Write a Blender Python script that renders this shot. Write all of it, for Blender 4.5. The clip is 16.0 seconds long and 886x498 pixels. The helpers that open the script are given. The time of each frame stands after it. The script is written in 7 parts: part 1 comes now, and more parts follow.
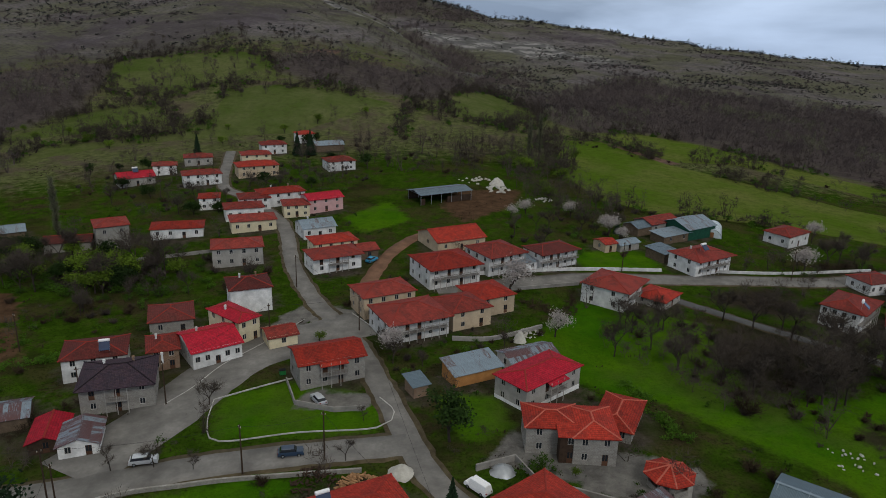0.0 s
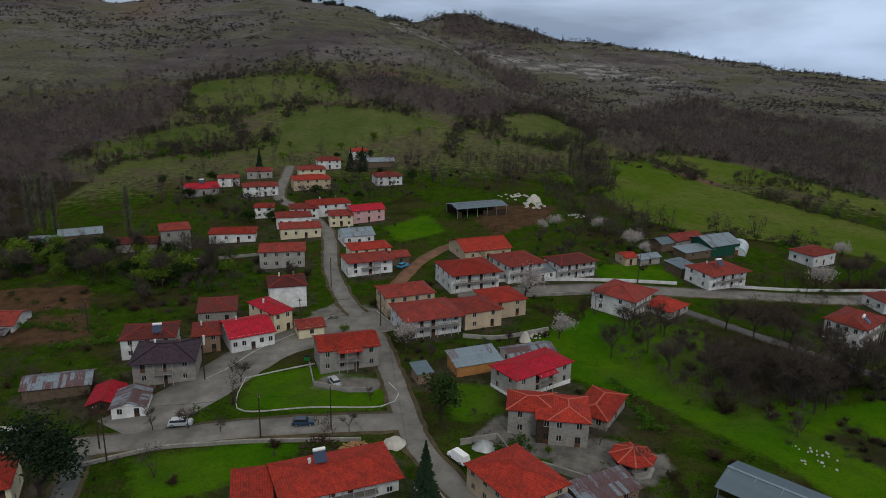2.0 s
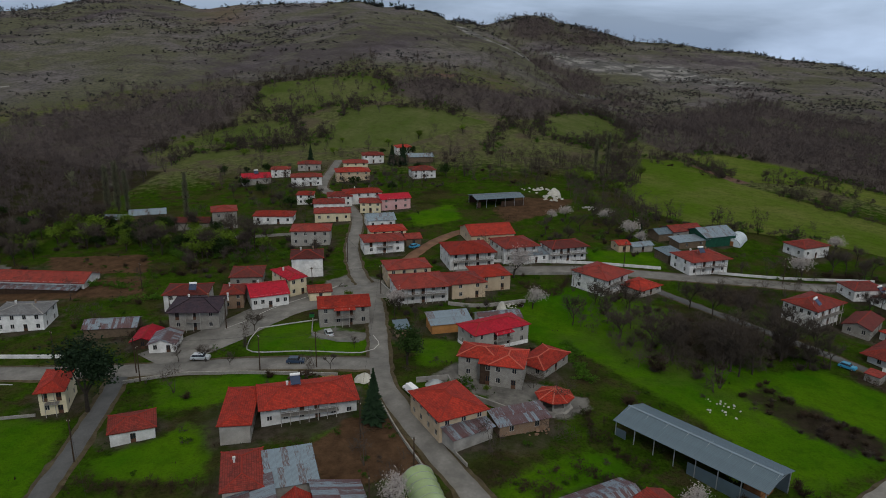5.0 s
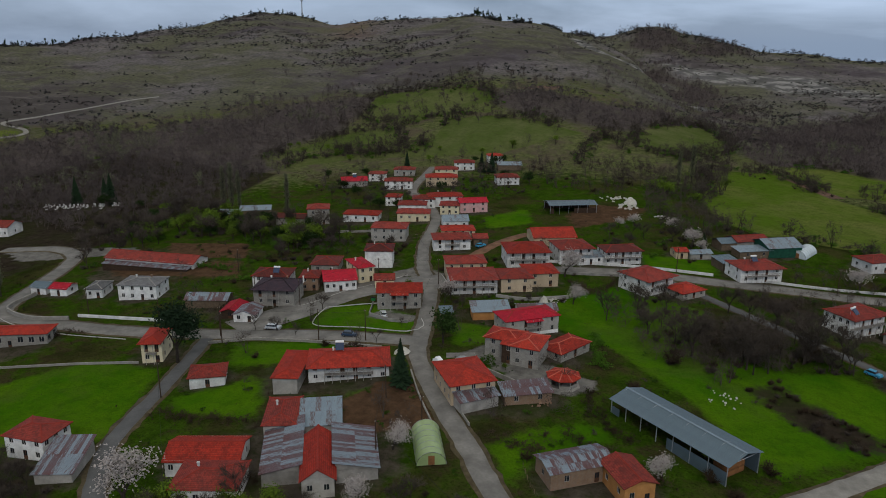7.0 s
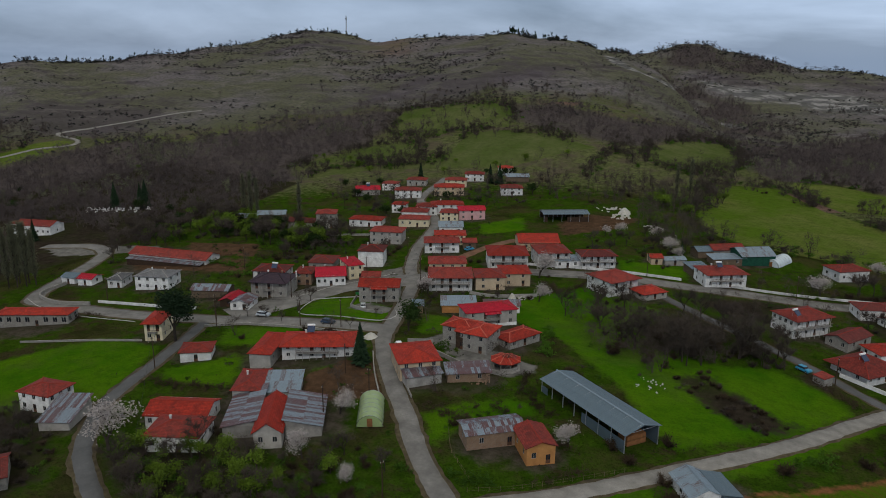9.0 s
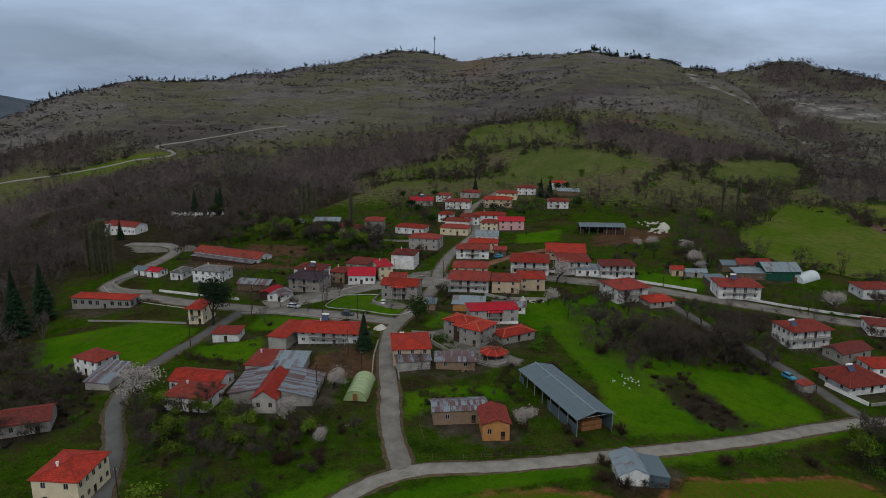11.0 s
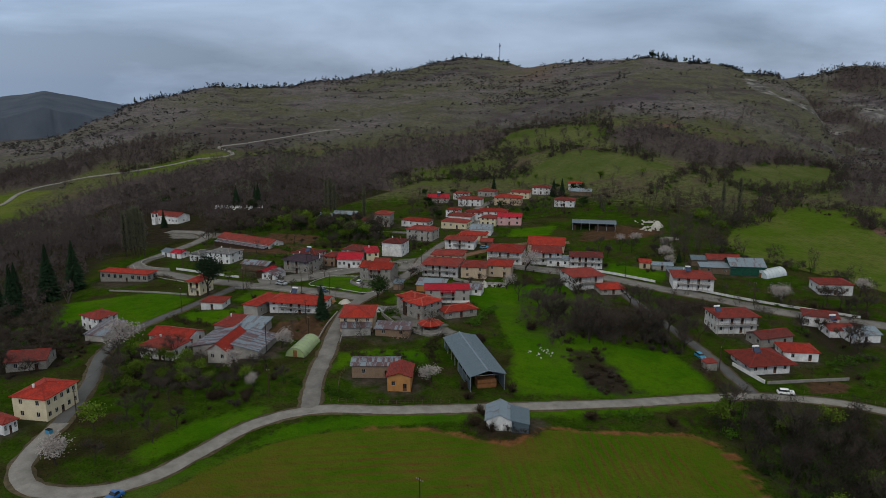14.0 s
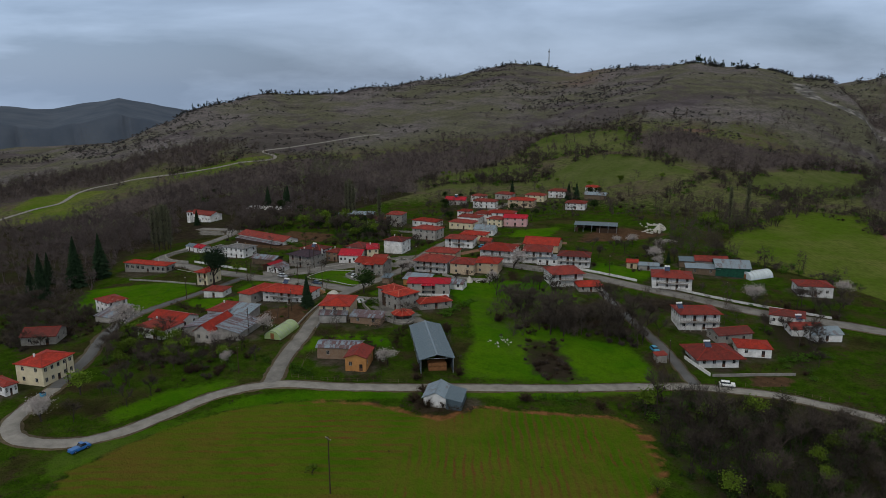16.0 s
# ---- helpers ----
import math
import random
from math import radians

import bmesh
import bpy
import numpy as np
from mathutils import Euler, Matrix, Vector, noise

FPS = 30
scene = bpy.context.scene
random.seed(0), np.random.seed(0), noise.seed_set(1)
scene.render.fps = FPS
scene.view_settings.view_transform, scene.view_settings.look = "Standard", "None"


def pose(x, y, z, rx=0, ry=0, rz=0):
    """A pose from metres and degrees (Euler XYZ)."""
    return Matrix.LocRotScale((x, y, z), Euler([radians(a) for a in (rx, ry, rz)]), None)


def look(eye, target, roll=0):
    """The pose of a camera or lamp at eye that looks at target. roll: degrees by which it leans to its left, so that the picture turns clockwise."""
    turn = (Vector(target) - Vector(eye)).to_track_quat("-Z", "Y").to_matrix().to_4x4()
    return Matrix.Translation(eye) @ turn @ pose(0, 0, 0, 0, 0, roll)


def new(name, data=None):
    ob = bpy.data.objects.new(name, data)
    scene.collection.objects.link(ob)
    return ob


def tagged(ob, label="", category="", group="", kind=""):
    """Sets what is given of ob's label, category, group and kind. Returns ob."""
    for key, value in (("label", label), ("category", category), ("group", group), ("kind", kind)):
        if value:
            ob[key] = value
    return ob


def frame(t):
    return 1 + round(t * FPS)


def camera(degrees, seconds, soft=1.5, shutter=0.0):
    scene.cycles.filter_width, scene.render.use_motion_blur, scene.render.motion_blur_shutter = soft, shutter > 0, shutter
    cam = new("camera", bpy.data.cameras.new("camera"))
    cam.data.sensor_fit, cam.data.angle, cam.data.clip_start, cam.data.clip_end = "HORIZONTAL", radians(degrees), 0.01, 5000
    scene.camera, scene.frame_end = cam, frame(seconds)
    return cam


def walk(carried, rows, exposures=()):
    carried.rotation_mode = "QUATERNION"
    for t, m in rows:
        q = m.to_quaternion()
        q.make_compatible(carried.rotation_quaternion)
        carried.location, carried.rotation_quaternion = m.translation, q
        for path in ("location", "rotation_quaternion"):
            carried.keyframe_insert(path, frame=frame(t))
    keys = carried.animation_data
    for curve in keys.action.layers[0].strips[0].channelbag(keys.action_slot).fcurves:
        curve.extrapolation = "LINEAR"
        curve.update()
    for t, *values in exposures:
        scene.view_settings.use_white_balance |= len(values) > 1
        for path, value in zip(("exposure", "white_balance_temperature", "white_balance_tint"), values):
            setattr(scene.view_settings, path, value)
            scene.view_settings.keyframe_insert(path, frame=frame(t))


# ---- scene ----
cam = camera(63.3, 16.0, soft=0.95)
# seconds, place in metres, yaw, pitch, roll in degrees
ROWS = [
    (0, 1.62, -0.67, 73.33, 1.006, -18.246, -1.670),
    (0.5, 4.85, -4.74, 73.92, 1.841, -17.883, -1.676),
    (1, 8.28, -8.60, 74.35, 2.778, -17.477, -1.643),
    (1.5, 11.75, -12.55, 74.84, 4.621, -17.128, -1.559),
    (2, 15.56, -16.53, 75.48, 6.742, -16.834, -1.409),
    (2.5, 19.53, -20.42, 76.09, 8.674, -16.505, -1.321),
    (3, 23.79, -24.13, 76.58, 9.947, -16.130, -1.263),
    (5.5, 49.76, -44.69, 78.71, 15.945, -17.125, -0.793),
    (6, 56.33, -48.73, 79.39, 20.121, -16.863, -0.545),
    (6.5, 63.48, -52.17, 79.97, 22.746, -16.533, -0.417),
    (7, 70.66, -55.21, 80.46, 23.267, -16.168, -0.433),
    (7.5, 77.97, -57.90, 80.95, 23.750, -15.816, -0.443),
    (8, 85.51, -60.38, 81.37, 24.292, -15.452, -0.457),
    (8.5, 93.04, -62.85, 81.53, 24.906, -15.141, -0.510),
    (9, 100.62, -65.21, 81.67, 27.267, -14.995, -0.451),
    (9.5, 108.63, -67.06, 81.83, 29.867, -14.759, -0.336),
    (12, 149.92, -68.46, 81.96, 37.049, -13.184, -0.278),
    (12.5, 158.24, -67.71, 81.74, 38.068, -13.173, -0.258),
    (13, 166.56, -66.72, 81.53, 39.220, -13.171, -0.233),
    (13.5, 174.89, -65.42, 81.31, 40.450, -13.171, -0.166),
    (14, 183.28, -63.87, 81.10, 41.649, -13.168, -0.089),
    (14.5, 191.63, -62.16, 81.02, 42.696, -13.109, -0.029),
    (15, 200.10, -60.29, 81.02, 43.699, -13.020, 0.046),
    (15.5, 208.51, -58.02, 80.95, 44.502, -12.937, 0.031),
    (16, 215.83, -55.13, 81.17, 46.635, -12.699, 0.159),
]
walk(cam, [(t, pose(x, y, z, 90 + pitch, roll, yaw)) for t, x, y, z, yaw, pitch, roll in ROWS])


# ---- the lie of the land ----
SPUR = [  # bearing (degrees left of +y), distance, height of the crest and swell of the slope: the near hill
    (-180, 609, -14.5, 1), (0, 609, -5.8, 1), (4, 682, 13, 0.9), (7, 870, 37.7, 0.75), (9.5, 1015, 63.8, 0.7), (12, 1146, 89.9, 0.7), (15.5, 1099, 104.4, 0.7), (20.6, 1073, 114.5, 0.75),
    (28, 1247, 113.1, 0.9), (32, 1341, 111.6, 1), (34.5, 1389, 123.2, 1), (36.5, 1392, 127.6, 1), (41, 1348, 103, 1), (47, 1215, 87, 1.1), (52.5, 1124, 68.1, 1.1), (56, 1088, 72.5, 1.1), (62.7, 1048, 46.4, 1.1),
    (67, 1022, 11.6, 1), (74, 1044, -8.7, 1), (110, 1160, -14.5, 1), (180, 609, -14.5, 1)]
RIDGE = [  # the same for the long ridge behind it
    (-180, 1305, -29, 2), (-60, 1378, -14.5, 2), (-24, 1450, 8.7, 2.2), (-13, 1450, 34.8, 2.4), (-5.6, 1417, 53.6, 2.8), (0.4, 1391, 72.5, 3), (4.3, 1367, 92.8, 3), (6.2, 1357, 104.4, 3),
    (8.5, 1353, 103, 3), (12, 1348, 87, 3), (20, 1348, 43.5, 3), (30, 1348, -14.5, 3), (180, 1305, -29, 2)]
SPUR, RIDGE = np.array(SPUR, float).T, np.array(RIDGE, float).T
FA = np.array([-180, 40, 55, 62, 65, 69.5, 72, 74, 77, 85, 120, 180], float)
FZ = np.array([-65, -55, -45, -35, -5, 45, 21, 1, 17, 25, -15, -65], float)
FOOT = 464  # where the village slope ends and the hills begin


def base(x, y):
    u, v = x / 145, (y - 145) / 145
    slope = 3.6 + 0.44 * u + 2.54 * v - 4.93 * u * u / (1 + 0.12 * u * u) - 2.76 * u * v / (1 + 0.05 * v * v) + 0.73 * v * v
    knoll = 2.0 * np.exp(-((x - 12) / 43) ** 2 - ((y - 90) / 43) ** 2)
    dip = 2.6 * np.exp(-((x - 128) / 38) ** 2 - ((y - 136) / 38) ** 2)
    return slope + knoll - dip


def bearing(x, y):
    """Distance and bearing from a point above the lower fields."""
    dx, dy = x - 69.6, y + 55.1
    return np.hypot(dx, dy) + 1e-6, np.degrees(np.arctan2(-dx, dy))


def terrain(x, y):
    """Height of the ground at x, y (numbers or arrays)."""
    x, y = np.asarray(x, float), np.asarray(y, float)
    r, a = bearing(x, y)
    k = np.minimum(1, FOOT / r)
    z0 = base(69.6 + (x - 69.6) * k, -55.1 + (y + 55.1) * k)
    z = np.full(r.shape, -500.0)
    for hill in (SPUR, RIDGE):
        far, top, swell = (np.interp(a, hill[0], c) for c in hill[1:])
        s = np.clip((r - FOOT) / (far - FOOT), 0, 1)
        h = z0 + (top - z0) * s ** swell - np.maximum(r - far, 0) * 0.22
        gap = np.abs(h - z)
        z = np.maximum(h, z) + np.where(gap < 9, (9 - gap) ** 2 / 72, 0) * np.clip((r - FOOT) / 116, 0, 1)
    ridge = np.interp(a, FA, FZ) - np.abs(r - 3000) * 0.05
    z = np.where(r > 2200, np.maximum(z, ridge), z)
    w = np.clip((r - 480) / 360, 0, 1)
    rough = 2.6 * np.sin(x * 0.0145 + 1) * np.cos(y * 0.0117) + 1.6 * np.sin(x * 0.034 + y * 0.021) * np.cos(y * 0.03 - x * 0.014)
    gully = 3.2 * (np.abs(np.sin(a * 0.62 + 0.9 * np.sin(r * 0.0083) + 0.5)) - 0.6) * np.clip((r - 680) / 220, 0, 1)
    return z + w * (rough + gully)


# ---- world and light: a heavy overcast afternoon ----
def overcast():
    w = bpy.data.worlds.new("overcast sky")
    scene.world = w
    w.use_nodes = True
    t = w.node_tree
    t.nodes.clear()
    n, l = t.nodes.new, t.links.new
    out, bg = n("ShaderNodeOutputWorld"), n("ShaderNodeBackground")
    co, mp = n("ShaderNodeTexCoord"), n("ShaderNodeMapping")
    mp.inputs["Scale"].default_value = (1.5, 1.5, 6.5)
    mp.inputs["Location"].default_value = (3.1, 0.4, 0.2)
    l(co.outputs["Generated"], mp.inputs["Vector"])
    no = n("ShaderNodeTexNoise")
    no.inputs["Scale"].default_value, no.inputs["Detail"].default_value, no.inputs["Roughness"].default_value = 1.7, 6, 0.52
    no.inputs["Distortion"].default_value = 0.25
    l(mp.outputs["Vector"], no.inputs["Vector"])
    ra = n("ShaderNodeValToRGB")
    ra.color_ramp.elements[0].position, ra.color_ramp.elements[0].color = 0.36, (0.21, 0.287, 0.42, 1)
    ra.color_ramp.elements[1].position, ra.color_ramp.elements[1].color = 0.68, (0.50, 0.634, 0.865, 1)
    l(no.outputs["Fac"], ra.inputs["Fac"])
    # an overcast sky is about three times as bright overhead as at the horizon
    se, mr = n("ShaderNodeSeparateXYZ"), n("ShaderNodeMapRange")
    l(co.outputs["Generated"], se.inputs["Vector"])
    l(se.outputs["Z"], mr.inputs["Value"])
    mr.inputs["From Min"].default_value, mr.inputs["From Max"].default_value = 0.05, 0.9
    mr.inputs["To Min"].default_value, mr.inputs["To Max"].default_value = 0.8, 1.25
    sky = n("ShaderNodeTexSky")
    sky.sky_type, sky.sun_disc = "NISHITA", False
    sky.sun_elevation, sky.sun_rotation = radians(38), radians(150)
    add = n("ShaderNodeMix")
    add.data_type, add.blend_type = "RGBA", "MIX"
    add.inputs["Factor"].default_value = 0.012
    l(ra.outputs["Color"], add.inputs["A"])
    l(sky.outputs["Color"], add.inputs["B"])
    # thick cloud overhead is whiter than the bluish rim
    up, m2 = n("ShaderNodeMapRange"), n("ShaderNodeMix")
    l(se.outputs["Z"], up.inputs["Value"])
    up.inputs["From Min"].default_value, up.inputs["From Max"].default_value = 0.22, 0.6
    m2.data_type = "RGBA"
    l(up.outputs["Result"], m2.inputs["Factor"])
    l(add.outputs["Result"], m2.inputs["A"])
    m2.inputs["B"].default_value = (0.455, 0.46, 0.44, 1)
    l(m2.outputs["Result"], bg.inputs["Color"])
    # the cloud is thickest to the north-west
    dot, side, mul = n("ShaderNodeVectorMath"), n("ShaderNodeMapRange"), n("ShaderNodeMath")
    dot.operation, mul.operation = "DOT_PRODUCT", "MULTIPLY"
    dot.inputs[1].default_value = (-0.78, 0.62, 0)
    l(co.outputs["Generated"], dot.inputs[0])
    side.inputs["From Min"].default_value, side.inputs["From Max"].default_value = 0.6, 1.0
    side.inputs["To Min"].default_value, side.inputs["To Max"].default_value = 1.22, 0.92
    l(dot.outputs["Value"], side.inputs["Value"])
    l(mr.outputs["Result"], mul.inputs[0])
    l(side.outputs["Result"], mul.inputs[1])
    # and thinner again towards the west
    west, thin, mul2 = n("ShaderNodeVectorMath"), n("ShaderNodeMapRange"), n("ShaderNodeMath")
    west.operation, mul2.operation = "DOT_PRODUCT", "MULTIPLY"
    west.inputs[1].default_value = (-0.996, 0.087, 0)
    l(co.outputs["Generated"], west.inputs[0])
    thin.inputs["From Min"].default_value, thin.inputs["From Max"].default_value = 0.86, 1.0
    thin.inputs["To Min"].default_value, thin.inputs["To Max"].default_value = 1.0, 1.4
    l(west.outputs["Value"], thin.inputs["Value"])
    l(mul.outputs["Value"], mul2.inputs[0])
    l(thin.outputs["Result"], mul2.inputs[1])
    l(mul2.outputs["Value"], bg.inputs["Strength"])
    l(bg.outputs["Background"], out.inputs["Surface"])
    sun = new("sun", bpy.data.lights.new("sun", "SUN"))
    sun.data.energy, sun.data.angle, sun.data.color = 0.95, radians(14), (1, 0.98, 0.95)
    sun.matrix_world = look((60, -60, 120), (0, 60, 0))


overcast()


# ---- materials ----
def nodes(name):
    m = bpy.data.materials.new(name)
    m.use_nodes = True
    t = m.node_tree
    return m, t, t.nodes["Principled BSDF"]


def noise_of(t, scale, detail=4, vec=None, rough=0.6):
    n = t.nodes.new("ShaderNodeTexNoise")
    n.inputs["Scale"].default_value, n.inputs["Detail"].default_value, n.inputs["Roughness"].default_value = scale, detail, rough
    if vec:
        t.links.new(vec, n.inputs["Vector"])
    return n.outputs["Fac"]


def ramp(t, fac, lo, hi, a=0.0, b=1.0):
    r = t.nodes.new("ShaderNodeMapRange")
    r.inputs["From Min"].default_value, r.inputs["From Max"].default_value = lo, hi
    r.inputs["To Min"].default_value, r.inputs["To Max"].default_value = a, b
    t.links.new(fac, r.inputs["Value"])
    return r.outputs["Result"]


def mix(t, fac, a, b, blend="MIX"):
    m = t.nodes.new("ShaderNodeMix")
    m.data_type, m.blend_type = "RGBA", blend
    for v, s in ((fac, "Factor"), (a, "A"), (b, "B")):
        if isinstance(v, (int, float)):
            m.inputs[s].default_value = v
        elif isinstance(v, tuple):
            m.inputs[s].default_value = (*v, 1)
        else:
            t.links.new(v, m.inputs[s])
    return m.outputs["Result"]


def calc(t, op, a, b=0.0):
    m = t.nodes.new("ShaderNodeMath")
    m.operation = op
    for i, v in enumerate((a, b)):
        if isinstance(v, (int, float)):
            m.inputs[i].default_value = v
        else:
            t.links.new(v, m.inputs[i])
    return m.outputs[0]


def bump(t, p, height, strength=0.3, dist=0.05):
    b = t.nodes.new("ShaderNodeBump")
    b.inputs["Strength"].default_value, b.inputs["Distance"].default_value = strength, dist
    t.links.new(height, b.inputs["Height"])
    t.links.new(b.outputs["Normal"], p.inputs["Normal"])


def coords(t, which="Object"):
    return t.nodes.new("ShaderNodeTexCoord").outputs[which]


def attr(t, name):
    a = t.nodes.new("ShaderNodeAttribute")
    a.attribute_name = name
    return a.outputs["Fac"]


def rand(t):
    return t.nodes.new("ShaderNodeObjectInfo").outputs["Random"]


def plain(name, col, rough=0.8, var=0.35, scale=1.2, fine=14, metal=0.0, rnd=0.0, relief=0.2):
    """A surface of one stuff: stains at one scale, grain at another, and a shift from piece to piece."""
    m, t, p = nodes(name)
    co = coords(t)
    dark = tuple(c * (1 - var) for c in col)
    lite = tuple(min(1, c * (1 + var * 0.5)) for c in col)
    c = mix(t, ramp(t, noise_of(t, scale, 4, co), 0.3, 0.7), dark, lite)
    c = mix(t, ramp(t, noise_of(t, fine, 3, co), 0.35, 0.75, 0, 0.5), c, tuple(x * 0.65 for x in col))
    if rnd:
        g = t.nodes.new("ShaderNodeHueSaturation")
        t.links.new(ramp(t, rand(t), 0, 1, 1 - rnd, 1 + rnd), g.inputs["Value"])
        t.links.new(c, g.inputs["Color"])
        c = g.outputs["Color"]
    t.links.new(c, p.inputs["Base Color"])
    p.inputs["Roughness"].default_value, p.inputs["Metallic"].default_value = rough, metal
    p.inputs["Specular IOR Level"].default_value = 0.5 if rough < 0.6 else 0.1
    bump(t, p, noise_of(t, fine, 4, co), relief, 0.03)
    return m


def tiles(name, col, rust=(0.16, 0.03, 0.02), course=0.42, wide=0.3):
    """Roof tiles: courses across the slope and rolls down it, weathered in patches."""
    m, t, p = nodes(name)
    uv = coords(t, "UV")
    s = t.nodes.new("ShaderNodeSeparateXYZ")
    t.links.new(uv, s.inputs[0])
    roll = calc(t, "ABSOLUTE", calc(t, "SINE", calc(t, "MULTIPLY", s.outputs["X"], math.pi / wide)))
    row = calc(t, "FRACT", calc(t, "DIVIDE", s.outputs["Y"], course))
    cell = t.nodes.new("ShaderNodeTexBrick")
    cell.offset, cell.inputs["Scale"].default_value = 0.0, 1.0
    cell.inputs["Brick Width"].default_value, cell.inputs["Row Height"].default_value = wide, course
    cell.inputs["Mortar Size"].default_value = 0.012
    cell.inputs["Color1"].default_value, cell.inputs["Color2"].default_value = (0.62, 0.62, 0.62, 1), (1.15, 1.15, 1.15, 1)
    cell.inputs["Mortar"].default_value = (0.4, 0.4, 0.4, 1)
    t.links.new(uv, cell.inputs["Vector"])
    obj = coords(t)
    c = mix(t, ramp(t, noise_of(t, 0.45, 6, obj, 0.72), 0.42, 0.66, 0, 0.85), col, rust)
    c = mix(t, 0.75, c, cell.outputs["Color"], "MULTIPLY")
    # shade in the step between courses, put into the tile colour
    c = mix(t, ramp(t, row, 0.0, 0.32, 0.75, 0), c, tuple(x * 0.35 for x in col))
    c = mix(t, ramp(t, noise_of(t, 3.5, 4, obj), 0.54, 0.74, 0, 0.55), c, (0.085, 0.055, 0.04))
    g = t.nodes.new("ShaderNodeHueSaturation")
    t.links.new(ramp(t, rand(t), 0, 1, 0.68, 1.15), g.inputs["Value"])
    t.links.new(c, g.inputs["Color"])
    t.links.new(g.outputs["Color"], p.inputs["Base Color"])
    p.inputs["Roughness"].default_value = 0.7
    p.inputs["Specular IOR Level"].default_value = 0.08
    bump(t, p, calc(t, "ADD", calc(t, "MULTIPLY", roll, 0.6), row), 0.6, 0.05)
    return m


def sheet_metal(name, clean, rust, share):
    """Corrugated sheets: some bare, some rusted, by the sheet and in blotches."""
    m, t, p = nodes(name)
    uv, obj = coords(t, "UV"), coords(t)
    s = t.nodes.new("ShaderNodeSeparateXYZ")
    t.links.new(uv, s.inputs[0])
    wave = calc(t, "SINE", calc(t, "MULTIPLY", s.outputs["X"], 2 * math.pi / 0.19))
    shift, run = t.nodes.new("ShaderNodeCombineXYZ"), t.nodes.new("ShaderNodeMapping")
    t.links.new(calc(t, "MULTIPLY", rand(t), 90.0), shift.inputs[0])
    t.links.new(calc(t, "MULTIPLY", rand(t), 37.0), shift.inputs[1])
    run.inputs["Scale"].default_value = (5.0, 0.7, 1)
    t.links.new(uv, run.inputs["Vector"])
    t.links.new(shift.outputs[0], run.inputs["Location"])
    blot = noise_of(t, 1.0, 5, run.outputs["Vector"], 0.7)
    k = calc(t, "ADD", calc(t, "MULTIPLY", blot, 1.15), calc(t, "MULTIPLY", rand(t), 0.38))
    c = mix(t, ramp(t, k, 0.90 - share, 1.02 - share), clean, rust)
    c = mix(t, ramp(t, noise_of(t, 0.4, 4, obj), 0.35, 0.7, 0, 0.5), c, tuple(x * 0.6 for x in clean))
    # shade of the corrugation troughs, laid into the sheet colour
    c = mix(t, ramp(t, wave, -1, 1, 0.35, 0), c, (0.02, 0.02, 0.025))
    t.links.new(c, p.inputs["Base Color"])
    p.inputs["Roughness"].default_value, p.inputs["Metallic"].default_value = 0.5, 0.35
    bump(t, p, wave, 0.5, 0.03)
    return m


def masonry(name, a, b, joint, bw=0.42, bh=0.22):
    m, t, p = nodes(name)
    co = coords(t)
    mp = t.nodes.new("ShaderNodeMapping")
    mp.inputs["Rotation"].default_value = (radians(90), 0, 0)
    t.links.new(co, mp.inputs["Vector"])
    vx = t.nodes.new("ShaderNodeSeparateXYZ")
    t.links.new(co, vx.inputs[0])
    cb = t.nodes.new("ShaderNodeCombineXYZ")
    t.links.new(calc(t, "ADD", vx.outputs["X"], vx.outputs["Y"]), cb.inputs[0])
    t.links.new(vx.outputs["Z"], cb.inputs[1])
    br = t.nodes.new("ShaderNodeTexBrick")
    br.inputs["Scale"].default_value = 1.0
    br.inputs["Brick Width"].default_value, br.inputs["Row Height"].default_value, br.inputs["Mortar Size"].default_value = bw, bh, 0.02
    for k, c in (("Color1", a), ("Color2", b), ("Mortar", joint)):
        br.inputs[k].default_value = (*c, 1)
    t.links.new(cb.outputs[0], br.inputs["Vector"])
    c = mix(t, ramp(t, noise_of(t, 0.9, 5, co), 0.35, 0.75, 0, 0.6), br.outputs["Color"], tuple(x * 0.5 for x in a))
    c = mix(t, ramp(t, noise_of(t, 9, 3, co), 0.4, 0.7, 0, 0.4), c, b)
    t.links.new(c, p.inputs["Base Color"])
    p.inputs["Roughness"].default_value = 0.9
    bump(t, p, br.outputs["Fac"], -0.4, 0.03)
    return m


